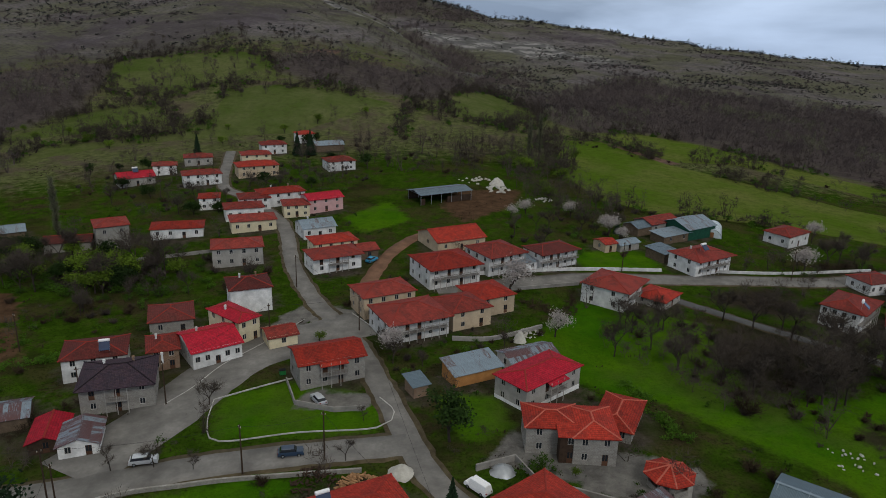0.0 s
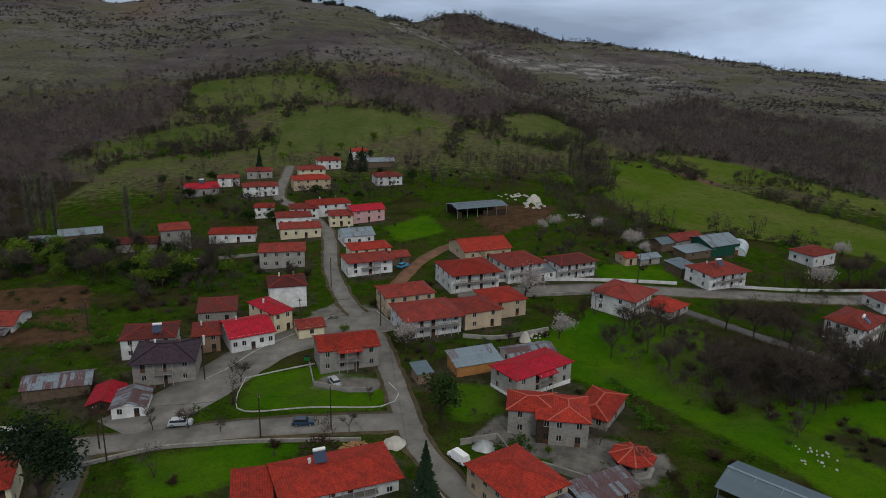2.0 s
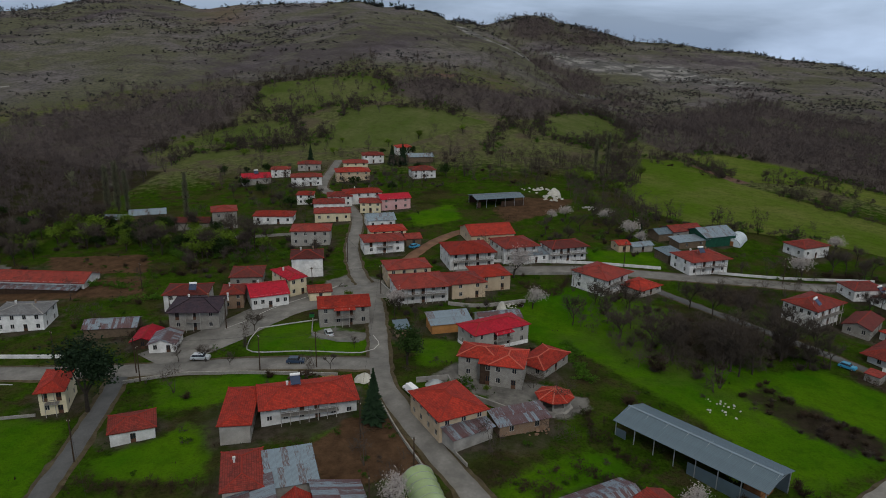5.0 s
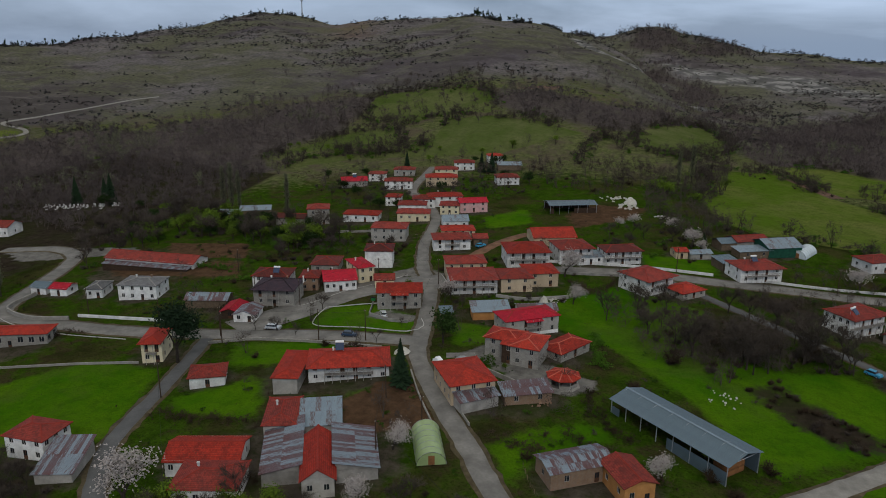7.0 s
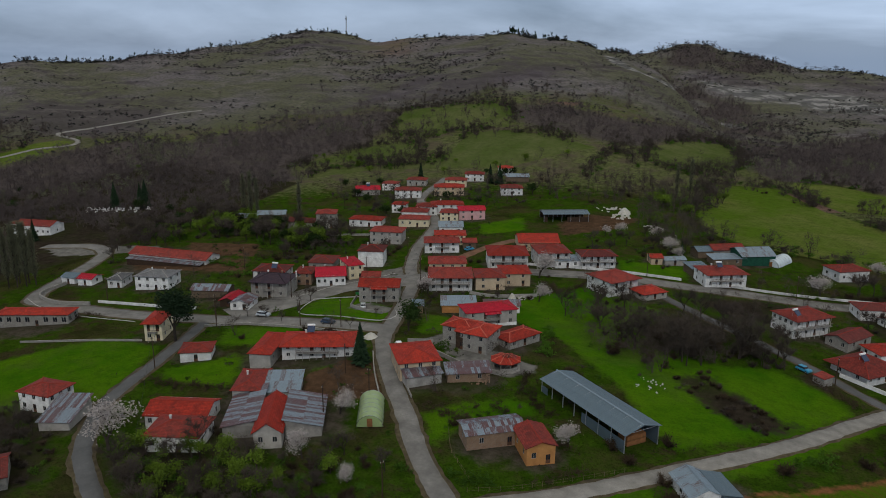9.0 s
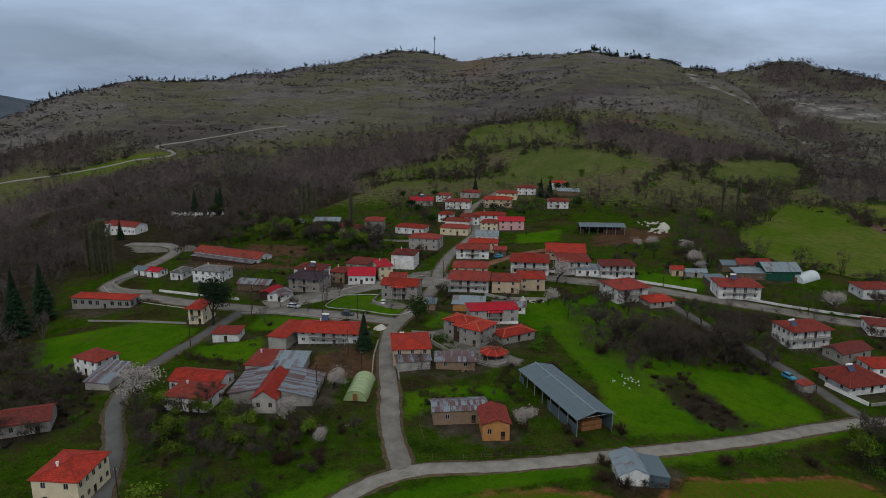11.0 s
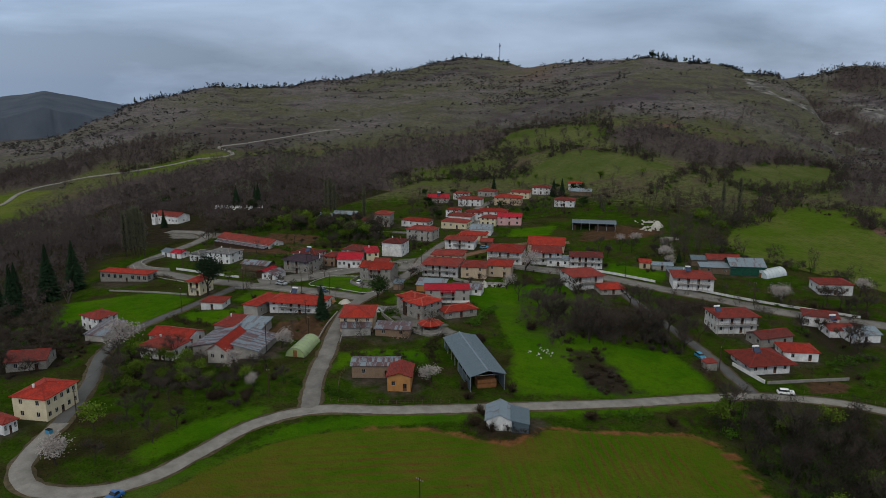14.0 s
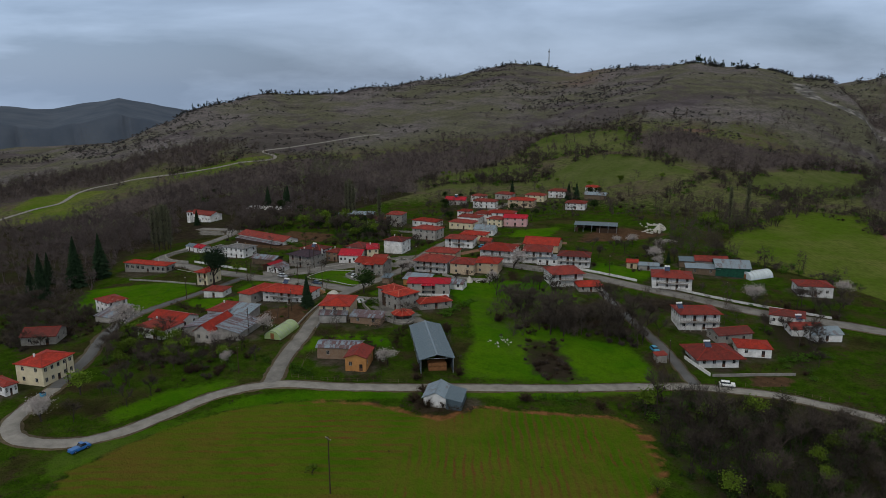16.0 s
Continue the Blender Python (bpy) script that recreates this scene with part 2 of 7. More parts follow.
def ground_stuff():
    """Pasture, bare earth, ploughland, scrub hillside and forest floor, by the land's use, broken up at several scales."""
    m, t, p = nodes("ground")
    co = coords(t)
    big, mid, fine, tiny = noise_of(t, 0.0083, 6, co), noise_of(t, 0.0483, 6, co, 0.68), noise_of(t, 0.3103, 6, co, 0.7), noise_of(t, 1.7931, 4, co, 0.7)
    grass = mix(t, ramp(t, fine, 0.36, 0.64), (0.018, 0.041, 0.003), (0.037, 0.073, 0.006))
    grass = mix(t, ramp(t, noise_of(t, 0.05, 6, co, 0.7), 0.48, 0.60, 0, 0.85), grass, (0.046, 0.041, 0.016))
    grass = mix(t, ramp(t, noise_of(t, 0.09, 6, co, 0.72), 0.53, 0.62, 0, 0.8), grass, (0.043, 0.030, 0.018))
    grass = mix(t, ramp(t, mid, 0.54, 0.66, 0, 0.75), grass, (0.018, 0.019, 0.007))
    grass = mix(t, ramp(t, tiny, 0.5, 0.62, 0, 0.6), grass, (0.010, 0.016, 0.003))
    lush = mix(t, ramp(t, mid, 0.36, 0.64), (0.032, 0.101, 0.003), (0.065, 0.135, 0.005))
    lush = mix(t, ramp(t, noise_of(t, 0.025, 6, co, 0.7), 0.5, 0.64, 0, 0.65), lush, (0.056, 0.070, 0.018))
    lush = mix(t, ramp(t, fine, 0.48, 0.66, 0, 0.45), lush, (0.023, 0.056, 0.004))
    lush = mix(t, ramp(t, tiny, 0.5, 0.66, 0, 0.5), lush, (0.027, 0.059, 0.004))
    soil = mix(t, ramp(t, fine, 0.3, 0.7), (0.040, 0.024, 0.015), (0.105, 0.062, 0.036))
    drills = []
    for turn, scale in ((-46, 0.16), (42, 0.11)):
        rows = t.nodes.new("ShaderNodeTexWave")
        rows.bands_direction = "X"
        rows.inputs["Scale"].default_value, rows.inputs["Distortion"].default_value, rows.inputs["Detail"].default_value = scale, 5.5, 6
        rows.inputs["Detail Scale"].default_value, rows.inputs["Detail Roughness"].default_value = 0.35, 0.72
        tm = t.nodes.new("ShaderNodeMapping")
        tm.inputs["Rotation"].default_value = (0, 0, radians(turn))
        t.links.new(co, tm.inputs["Vector"])
        t.links.new(tm.outputs["Vector"], rows.inputs["Vector"])
        drills.append(rows.outputs["Fac"])
    half = ramp(t, calc(t, "ADD", attr(t, "drilled"), ramp(t, fine, 0.2, 0.8, -0.2, 0.2)), 0.4, 0.6)
    drill = calc(t, "ADD", calc(t, "MULTIPLY", drills[0], half), calc(t, "MULTIPLY", drills[1], calc(t, "SUBTRACT", 1.0, half)))
    patchy = noise_of(t, 0.0241, 5, co, 0.7)
    sown = mix(t, ramp(t, mid, 0.36, 0.62), (0.044, 0.098, 0.004), (0.082, 0.106, 0.010))
    sown = mix(t, calc(t, "MULTIPLY", ramp(t, drill, 0.35, 0.9), ramp(t, noise_of(t, 0.041, 5, co, 0.7), 0.36, 0.62, 0.12, 0.75)), sown, (0.094, 0.058, 0.016))
    sown = mix(t, ramp(t, patchy, 0.48, 0.66, 0, 0.7), sown, (0.098, 0.066, 0.016))
    sown = mix(t, calc(t, "MULTIPLY", ramp(t, drill, 0.72, 0.98), ramp(t, noise_of(t, 0.073, 5, co, 0.75), 0.52, 0.62, 0, 0.7)), sown, (0.120, 0.048, 0.018))
    sown = mix(t, ramp(t, fine, 0.5, 0.75, 0, 0.45), sown, (0.036, 0.060, 0.005))
    sown = mix(t, ramp(t, tiny, 0.52, 0.66, 0, 0.35), sown, (0.030, 0.052, 0.005))
    dun = mix(t, ramp(t, fine, 0.38, 0.62), (0.050, 0.058, 0.022), (0.105, 0.115, 0.045))
    dun = mix(t, ramp(t, mid, 0.48, 0.6, 0, 0.75), dun, (0.085, 0.066, 0.050))
    clay = mix(t, ramp(t, fine, 0.35, 0.65), (0.10, 0.045, 0.020), (0.19, 0.088, 0.036))
    # scrub greys lean blue: some of the hill's haze is put into the colour
    scrub = mix(t, ramp(t, mid, 0.35, 0.68), (0.092, 0.083, 0.085), (0.151, 0.136, 0.134))
    scrub = mix(t, ramp(t, big, 0.42, 0.56, 0, 0.8), scrub, (0.088, 0.090, 0.051))
    scrub = mix(t, ramp(t, fine, 0.48, 0.60, 0, 0.7), scrub, (0.048, 0.046, 0.038))
    scrub = mix(t, ramp(t, noise_of(t, 0.0207, 5, co, 0.75), 0.6, 0.72, 0, 0.4), scrub, (0.202, 0.174, 0.154))
    scrub = mix(t, ramp(t, noise_of(t, 0.0045, 6, co, 0.72), 0.52, 0.60, 0, 0.7), scrub, (0.062, 0.051, 0.060))
    hz = t.nodes.new("ShaderNodeSeparateXYZ")
    t.links.new(co, hz.inputs[0])
    ledge = calc(t, "SINE", calc(t, "ADD", calc(t, "MULTIPLY", hz.outputs["Z"], 1.03), calc(t, "MULTIPLY", noise_of(t, 0.0062, 6, co, 0.68), 38)))
    scrub = mix(t, calc(t, "MULTIPLY", ramp(t, ledge, 0.35, 0.95), ramp(t, noise_of(t, 0.009, 4, co), 0.42, 0.62, 0, 0.34)), scrub, (0.035, 0.035, 0.025))
    scrub = mix(t, calc(t, "MULTIPLY", ramp(t, ledge, -0.7, -1.0), ramp(t, noise_of(t, 0.011, 4, co), 0.47, 0.64, 0, 0.24)), scrub, (0.207, 0.183, 0.162))
    russet = mix(t, ramp(t, mid, 0.38, 0.62), (0.105, 0.066, 0.052), (0.175, 0.105, 0.080))
    russet = mix(t, ramp(t, fine, 0.46, 0.6, 0, 0.6), russet, (0.070, 0.066, 0.050))
    cliff = mix(t, ramp(t, ledge, -0.9, 0.6), (0.235, 0.225, 0.215), (0.100, 0.096, 0.096))
    cliff = mix(t, ramp(t, mid, 0.46, 0.58, 0, 0.85), cliff, (0.075, 0.074, 0.068))
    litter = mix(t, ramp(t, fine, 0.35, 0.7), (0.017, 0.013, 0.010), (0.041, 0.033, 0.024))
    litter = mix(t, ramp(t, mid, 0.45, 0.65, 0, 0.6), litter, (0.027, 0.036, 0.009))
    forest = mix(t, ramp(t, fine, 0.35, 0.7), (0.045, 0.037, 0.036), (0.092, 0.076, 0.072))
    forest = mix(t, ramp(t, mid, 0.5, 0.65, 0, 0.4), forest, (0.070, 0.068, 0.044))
    pasture = mix(t, ramp(t, noise_of(t, 0.0207, 6, co, 0.7), 0.38, 0.62), (0.062, 0.112, 0.010), (0.118, 0.132, 0.036))
    pasture = mix(t, calc(t, "MULTIPLY", drills[0], 0.35), pasture, (0.066, 0.080, 0.016))
    pasture = mix(t, ramp(t, fine, 0.46, 0.64, 0, 0.45), pasture, (0.034, 0.048, 0.008))
    dull = mix(t, ramp(t, noise_of(t, 0.02, 6, co, 0.7), 0.38, 0.62), (0.052, 0.078, 0.016), (0.098, 0.108, 0.042))
    dull = mix(t, ramp(t, fine, 0.46, 0.64, 0, 0.4), dull, (0.040, 0.046, 0.016))
    yard = mix(t, ramp(t, fine, 0.36, 0.66), (0.034, 0.029, 0.021), (0.078, 0.066, 0.050))
    yard = mix(t, ramp(t, mid, 0.5, 0.62, 0, 0.7), yard, (0.027, 0.040, 0.008))
    paved = mix(t, ramp(t, fine, 0.35, 0.68), (0.10, 0.095, 0.088), (0.19, 0.18, 0.165))
    # far ridge: the blue of aerial haze is painted into its base colour
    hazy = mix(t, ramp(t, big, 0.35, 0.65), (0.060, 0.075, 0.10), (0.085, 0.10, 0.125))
    c = grass
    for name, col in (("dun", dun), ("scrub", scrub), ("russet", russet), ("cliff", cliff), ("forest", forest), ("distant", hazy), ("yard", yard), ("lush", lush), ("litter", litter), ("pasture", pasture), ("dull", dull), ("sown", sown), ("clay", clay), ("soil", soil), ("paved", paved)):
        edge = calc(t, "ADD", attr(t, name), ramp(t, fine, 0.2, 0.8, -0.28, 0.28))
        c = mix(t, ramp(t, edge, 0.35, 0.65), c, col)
    t.links.new(c, p.inputs["Base Color"])
    p.inputs["Roughness"].default_value = 0.95
    p.inputs["Specular IOR Level"].default_value = 0.0
    bump(t, p, calc(t, "ADD", fine, calc(t, "MULTIPLY", tiny, 0.5)), 0.9, 0.9)
    return m


M = dict(
    ground=ground_stuff(),
    asphalt=plain("asphalt", (0.175, 0.166, 0.154), 0.85, 0.42, 0.22, 1.6),
    asphalt_new=plain("dark asphalt", (0.10, 0.10, 0.10), 0.8, 0.3, 0.2, 3),
    gravel=plain("gravel road", (0.225, 0.212, 0.192), 0.9, 0.34, 0.35, 3),
    verge=plain("trodden verge", (0.085, 0.068, 0.040), 0.95, 0.5, 0.6, 3),
    dirt=plain("red dirt", (0.17, 0.095, 0.06), 0.95, 0.4, 0.3, 3),
    concrete=plain("concrete", (0.27, 0.255, 0.235), 0.85, 0.4, 0.5, 8, rnd=0.15),
    kerb=plain("white kerb", (0.45, 0.435, 0.405), 0.8, 0.35, 0.6, 6),
    white=plain("white render", (0.66, 0.655, 0.64), 0.8, 0.36, 0.45, 3, rnd=0.14),
    cream=plain("cream render", (0.62, 0.54, 0.37), 0.8, 0.2, 0.5, 5, rnd=0.08),
    tan=plain("tan render", (0.46, 0.36, 0.25), 0.85, 0.25, 0.5, 6, rnd=0.1),
    grey=plain("grey render", (0.36, 0.34, 0.31), 0.85, 0.3, 0.5, 6, rnd=0.1),
    pink=plain("pink render", (0.55, 0.33, 0.32), 0.85, 0.2, 0.5, 6),
    ochre=plain("ochre render", (0.42, 0.20, 0.07), 0.85, 0.3, 0.5, 6),
    stone=masonry("rubble stone", (0.26, 0.245, 0.215), (0.185, 0.17, 0.15), (0.33, 0.32, 0.30), 0.5, 0.26),
    brick=masonry("weathered brick", (0.24, 0.135, 0.075), (0.17, 0.11, 0.07), (0.24, 0.2, 0.16), 0.4, 0.2),
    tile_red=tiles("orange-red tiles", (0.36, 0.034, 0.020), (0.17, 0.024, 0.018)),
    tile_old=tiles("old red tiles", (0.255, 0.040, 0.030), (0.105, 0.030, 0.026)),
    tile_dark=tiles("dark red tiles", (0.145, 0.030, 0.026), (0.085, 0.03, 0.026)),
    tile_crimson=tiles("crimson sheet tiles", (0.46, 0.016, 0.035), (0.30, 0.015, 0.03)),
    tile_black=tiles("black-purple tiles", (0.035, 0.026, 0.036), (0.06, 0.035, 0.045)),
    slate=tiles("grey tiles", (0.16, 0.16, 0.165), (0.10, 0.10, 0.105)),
    ridge=plain("ridge mortar", (0.44, 0.11, 0.075), 0.85, 0.3, 2, 8),
    ridge_dark=plain("dark ridge", (0.25, 0.035, 0.025), 0.85, 0.3, 2, 8),
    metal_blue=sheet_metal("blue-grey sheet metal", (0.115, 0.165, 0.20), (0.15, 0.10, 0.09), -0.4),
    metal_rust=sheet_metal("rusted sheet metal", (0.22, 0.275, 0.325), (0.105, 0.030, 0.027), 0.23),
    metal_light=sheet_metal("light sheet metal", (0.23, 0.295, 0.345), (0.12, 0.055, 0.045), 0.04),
    metal_green=plain("dark green metal", (0.015, 0.07, 0.045), 0.6),
    wood=plain("weathered wood", (0.13, 0.095, 0.065), 0.85, 0.4, 1.5, 12, rnd=0.25),
    wood_dark=plain("dark wood", (0.05, 0.032, 0.022), 0.8, 0.4, 1.5, 12),
    timber=plain("orange timber", (0.21, 0.095, 0.04), 0.85, 0.4, 1, 10, rnd=0.25),
    log=plain("cut logs", (0.36, 0.20, 0.10), 0.85, 0.4, 3, 10, rnd=0.3),
    bark=plain("bark", (0.042, 0.034, 0.028), 0.95, 0.35, 2, 12, rnd=0.25),
    twig=plain("bare twigs", (0.062, 0.050, 0.041), 0.95, 0.3, 0.4, 3, rnd=0.3),
    twig_red=plain("reddish twigs", (0.086, 0.069, 0.066), 0.95, 0.4, 0.02, 0.2),
    leaf_pale=plain("pale catkins", (0.125, 0.130, 0.080), 0.95, 0.4, 0.03, 0.4),
    needle=plain("dark needles", (0.014, 0.030, 0.013), 0.9, 0.4, 1, 6, rnd=0.2),
    leaf_lime=plain("fresh lime leaves", (0.085, 0.135, 0.012), 0.85, 0.4, 0.8, 5, rnd=0.3),
    leaf=plain("young leaves", (0.044, 0.098, 0.008), 0.85, 0.4, 0.8, 5, rnd=0.35),
    leaf_dark=plain("dark leaves", (0.016, 0.034, 0.006), 0.85, 0.4, 0.8, 5, rnd=0.3),
    bramble=plain("brown brambles", (0.046, 0.032, 0.020), 0.95, 0.4, 0.8, 4, rnd=0.3),
    blossom=plain("white blossom", (0.38, 0.34, 0.32), 0.9, 0.25, 0.8, 5),
    shrub=plain("hill shrubs", (0.034, 0.036, 0.034), 0.95, 0.4, 0.02, 0.3),
    film=plain("green plastic film", (0.26, 0.34, 0.15), 0.35, 0.2, 0.4, 5),
    film_white=plain("clear plastic film", (0.50, 0.56, 0.58), 0.35, 0.2, 0.4, 5),
    tarp=plain("white tarpaulin", (0.46, 0.44, 0.39), 0.6, 0.3, 0.8, 6),
    glass=plain("dark window glass", (0.018, 0.022, 0.027), 0.08, 0.2, 0.3, 2, relief=0.0),
    frame=plain("window frame", (0.42, 0.40, 0.37), 0.6, 0.2, 2, 8, rnd=0.3),
    shutter=plain("brown joinery", (0.10, 0.05, 0.03), 0.7, 0.3, 2, 8, rnd=0.3),
    rail=plain("grey-brown railing", (0.16, 0.14, 0.12), 0.6, 0.2, 2, 8),
    steel=plain("galvanised steel", (0.38, 0.40, 0.42), 0.45, 0.2, 1, 8, metal=0.6),
    panel=plain("solar glass", (0.015, 0.03, 0.075), 0.12, 0.2, 1, 4),
    silver=plain("silver paint", (0.50, 0.52, 0.54), 0.3, 0.08, 1, 6, metal=0.4),
    van=plain("white paint", (0.78, 0.78, 0.78), 0.35, 0.06, 1, 6),
    navy=plain("dark blue paint", (0.02, 0.04, 0.075), 0.3, 0.1, 1, 6),
    blue=plain("bright blue paint", (0.02, 0.12, 0.36), 0.35, 0.15, 1, 6),
    cyan=plain("light blue paint", (0.03, 0.25, 0.42), 0.45, 0.2, 1, 6),
    green_paint=plain("green paint", (0.015, 0.16, 0.04), 0.45, 0.2, 1, 6),
    rubber=plain("rubber", (0.018, 0.018, 0.018), 0.9),
    wire=plain("cable", (0.02, 0.02, 0.02), 0.7),
)


# ---- mesh helpers ----
def mesh(name, verts, faces, mat, uvs=None, smooth=False):
    me = bpy.data.meshes.new(name)
    me.from_pydata([tuple(v) for v in verts], [], faces)
    me.materials.append(M[mat])
    if uvs is not None:
        lay = me.uv_layers.new(name="uv")
        lay.data.foreach_set("uv", np.asarray(uvs, "f").ravel())
    if smooth:
        me.polygons.foreach_set("use_smooth", np.ones(len(me.polygons), bool))
    me.update()
    return me


def part(name, me, parent, label="", m=None):
    ob = new(name, me)
    ob.parent = parent
    if m is not None:
        ob.matrix_basis = m
    if label:
        ob["label"] = label
    return ob


class Bag:
    """Gathers boxes, tubes and sheets into one mesh."""

    def __init__(self):
        self.v, self.f = [], []

    def add(self, verts, faces, m=None):
        k = len(self.v)
        self.v += [tuple(m @ Vector(q)) for q in verts] if m is not None else [tuple(q) for q in verts]
        self.f += [tuple(i + k for i in f) for f in faces]
        return self

    def box(self, x0, y0, z0, x1, y1, z1, m=None):
        v = [(x, y, z) for z in (z0, z1) for x, y in ((x0, y0), (x1, y0), (x1, y1), (x0, y1))]
        return self.add(v, [(3, 2, 1, 0), (4, 5, 6, 7), (0, 1, 5, 4), (1, 2, 6, 5), (2, 3, 7, 6), (3, 0, 4, 7)], m)

    def frustum(self, x0, y0, x1, y1, z0, z1, dx, dy, m=None):
        """A box whose top is drawn in by dx, dy."""
        v = [(x0, y0, z0), (x1, y0, z0), (x1, y1, z0), (x0, y1, z0), (x0 + dx, y0 + dy, z1), (x1 - dx, y0 + dy, z1), (x1 - dx, y1 - dy, z1), (x0 + dx, y1 - dy, z1)]
        return self.add(v, [(3, 2, 1, 0), (4, 5, 6, 7), (0, 1, 5, 4), (1, 2, 6, 5), (2, 3, 7, 6), (3, 0, 4, 7)], m)

    def tube(self, a, b, ra, rb, n=6):
        a, b = Vector(a), Vector(b)
        q = (b - a).to_track_quat("Z", "Y").to_matrix()
        v = []
        for c, r in ((a, ra), (b, rb)):
            v += [c + q @ Vector((r * math.cos(2 * math.pi * i / n), r * math.sin(2 * math.pi * i / n), 0)) for i in range(n)]
        f = [(i, (i + 1) % n, n + (i + 1) % n, n + i) for i in range(n)] + [tuple(range(n - 1, -1, -1)), tuple(range(n, 2 * n))]
        return self.add(v, f)

    def mesh(self, name, mat, smooth=False):
        return mesh(name, self.v, self.f, mat, None, smooth)


def zg(x, y):
    return float(terrain(x, y))


def inside(poly, x, y):
    """Whether points lie in a polygon (arrays)."""
    x, y = np.asarray(x, float), np.asarray(y, float)
    hit = np.zeros(x.shape, bool)
    for (x0, y0), (x1, y1) in zip(poly, poly[1:] + poly[:1]):
        c = ((y0 > y) != (y1 > y)) & (x < (x1 - x0) * (y - y0) / (y1 - y0 + 1e-9) + x0)
        hit ^= c
    return hit


def dist_to(line, x, y):
    """Distance of points from a polyline (arrays)."""
    x, y = np.asarray(x, float), np.asarray(y, float)
    best = np.full(x.shape, 1e9)
    for (x0, y0), (x1, y1) in zip(line, line[1:]):
        dx, dy = x1 - x0, y1 - y0
        s = np.clip(((x - x0) * dx + (y - y0) * dy) / (dx * dx + dy * dy + 1e-9), 0, 1)
        best = np.minimum(best, np.hypot(x - x0 - s * dx, y - y0 - s * dy))
    return best


def curve_of(points, step=2.0):
    """A smooth line through the points, about every step metres."""
    p = [Vector((*q, 0)) for q in points]
    p = [2 * p[0] - p[1]] + p + [2 * p[-1] - p[-2]]
    out = []
    for a, b, c, d in zip(p, p[1:], p[2:], p[3:]):
        n = max(2, int((c - b).length / step))
        for i in range(n):
            s = i / n
            out.append(0.5 * ((2 * b) + (c - a) * s + (2 * a - 5 * b + 4 * c - d) * s * s + (3 * b - a - 3 * c + d) * s ** 3))
    out.append(p[-2])
    return [(v.x, v.y) for v in out]


def ribbon(name, points, wide, mat, lift=0.07, label="", category="road", edge=0.35):
    """A road draped on the ground: crowned a little, with ragged edges."""
    pts = curve_of(points)
    rng = random.Random(len(pts))
    v, f = [], []
    for i, (x, y) in enumerate(pts):
        x0, y0 = pts[max(i - 1, 0)]
        x1, y1 = pts[min(i + 1, len(pts) - 1)]
        d = math.hypot(x1 - x0, y1 - y0) or 1
        nx, ny = -(y1 - y0) / d, (x1 - x0) / d
        a, b = wide / 2 + rng.uniform(-edge, edge) * 0.5, wide / 2 + rng.uniform(-edge, edge) * 0.5
        for k, (s, dz) in enumerate(((-a - 0.15, -0.3), (-a, 0), (-a * 0.33, 0.03), (b * 0.33, 0.03), (b, 0), (b + 0.15, -0.3))):
            px, py = x + nx * s, y + ny * s
            v.append((px, py, zg(px, py) + lift + dz))
        if i:
            f += [((i - 1) * 6 + k, (i - 1) * 6 + k + 1, i * 6 + k + 1, i * 6 + k) for k in range(5)]
    f = [q[::-1] for q in f]
    ob = new(name, mesh(name, v, f, mat, None, True))
    return tagged(ob, label, category, kind="structure")


def band(name, points, thick, high, mat, label, category, kind="structure", sink=0.5, step=2.0, smooth=True):
    """A wall or kerb that follows a line on the ground."""
    pts = curve_of(points, step) if smooth else points
    v, f = [], []
    for i, (x, y) in enumerate(pts):
        x0, y0 = pts[max(i - 1, 0)]
        x1, y1 = pts[min(i + 1, len(pts) - 1)]
        d = math.hypot(x1 - x0, y1 - y0) or 1
        nx, ny = -(y1 - y0) / d * thick / 2, (x1 - x0) / d * thick / 2
        z = zg(x, y)
        v += [(x - nx, y - ny, z - sink), (x - nx, y - ny, z + high), (x + nx, y + ny, z + high), (x + nx, y + ny, z - sink)]
        if i:
            f += [((i - 1) * 4 + k, i * 4 + k, i * 4 + (k + 1) % 4, (i - 1) * 4 + (k + 1) % 4) for k in range(3)]
    n = len(pts) - 1
    f += [(0, 1, 2, 3), (n * 4 + 3, n * 4 + 2, n * 4 + 1, n * 4)]
    ob = new(name, mesh(name, v, f, mat))
    return tagged(ob, label, category, kind=kind)


# ---- roads, fields and the ground sheet ----
STREET = [(52.4, 34.6), (44.5, 41.7), (36.7, 49.4), (27.3, 60.6), (17.7, 71.3), (4.7, 87.5), (-2, 98.9), (-10.1, 121.9), (-19.3, 145.2), (-31.6, 165.9), (-42.6, 191.7), (-49.4, 215.8), (-57.1, 234.2), (-72.9, 256.6), (-85.7, 270.4), (-91.5, 286.4), (-97.1, 310.6), (-102.7, 334.9)]
FORK = [(-17.3, 153.4), (-27.4, 146.2), (-39.7, 136), (-44.9, 125.8), (-49.8, 111.3), (-57.8, 95.5)]
LEFT = [(-4.2, 103), (-20.2, 100.7), (-37.5, 97.3), (-57.4, 91.4), (-82.4, 85.3), (-106.1, 82.6), (-127.3, 82.6), (-138, 83), (-145, 91), (-150, 101), (-155.5, 113), (-163.5, 128.5), (-173, 140), (-190, 145), (-214, 139)]
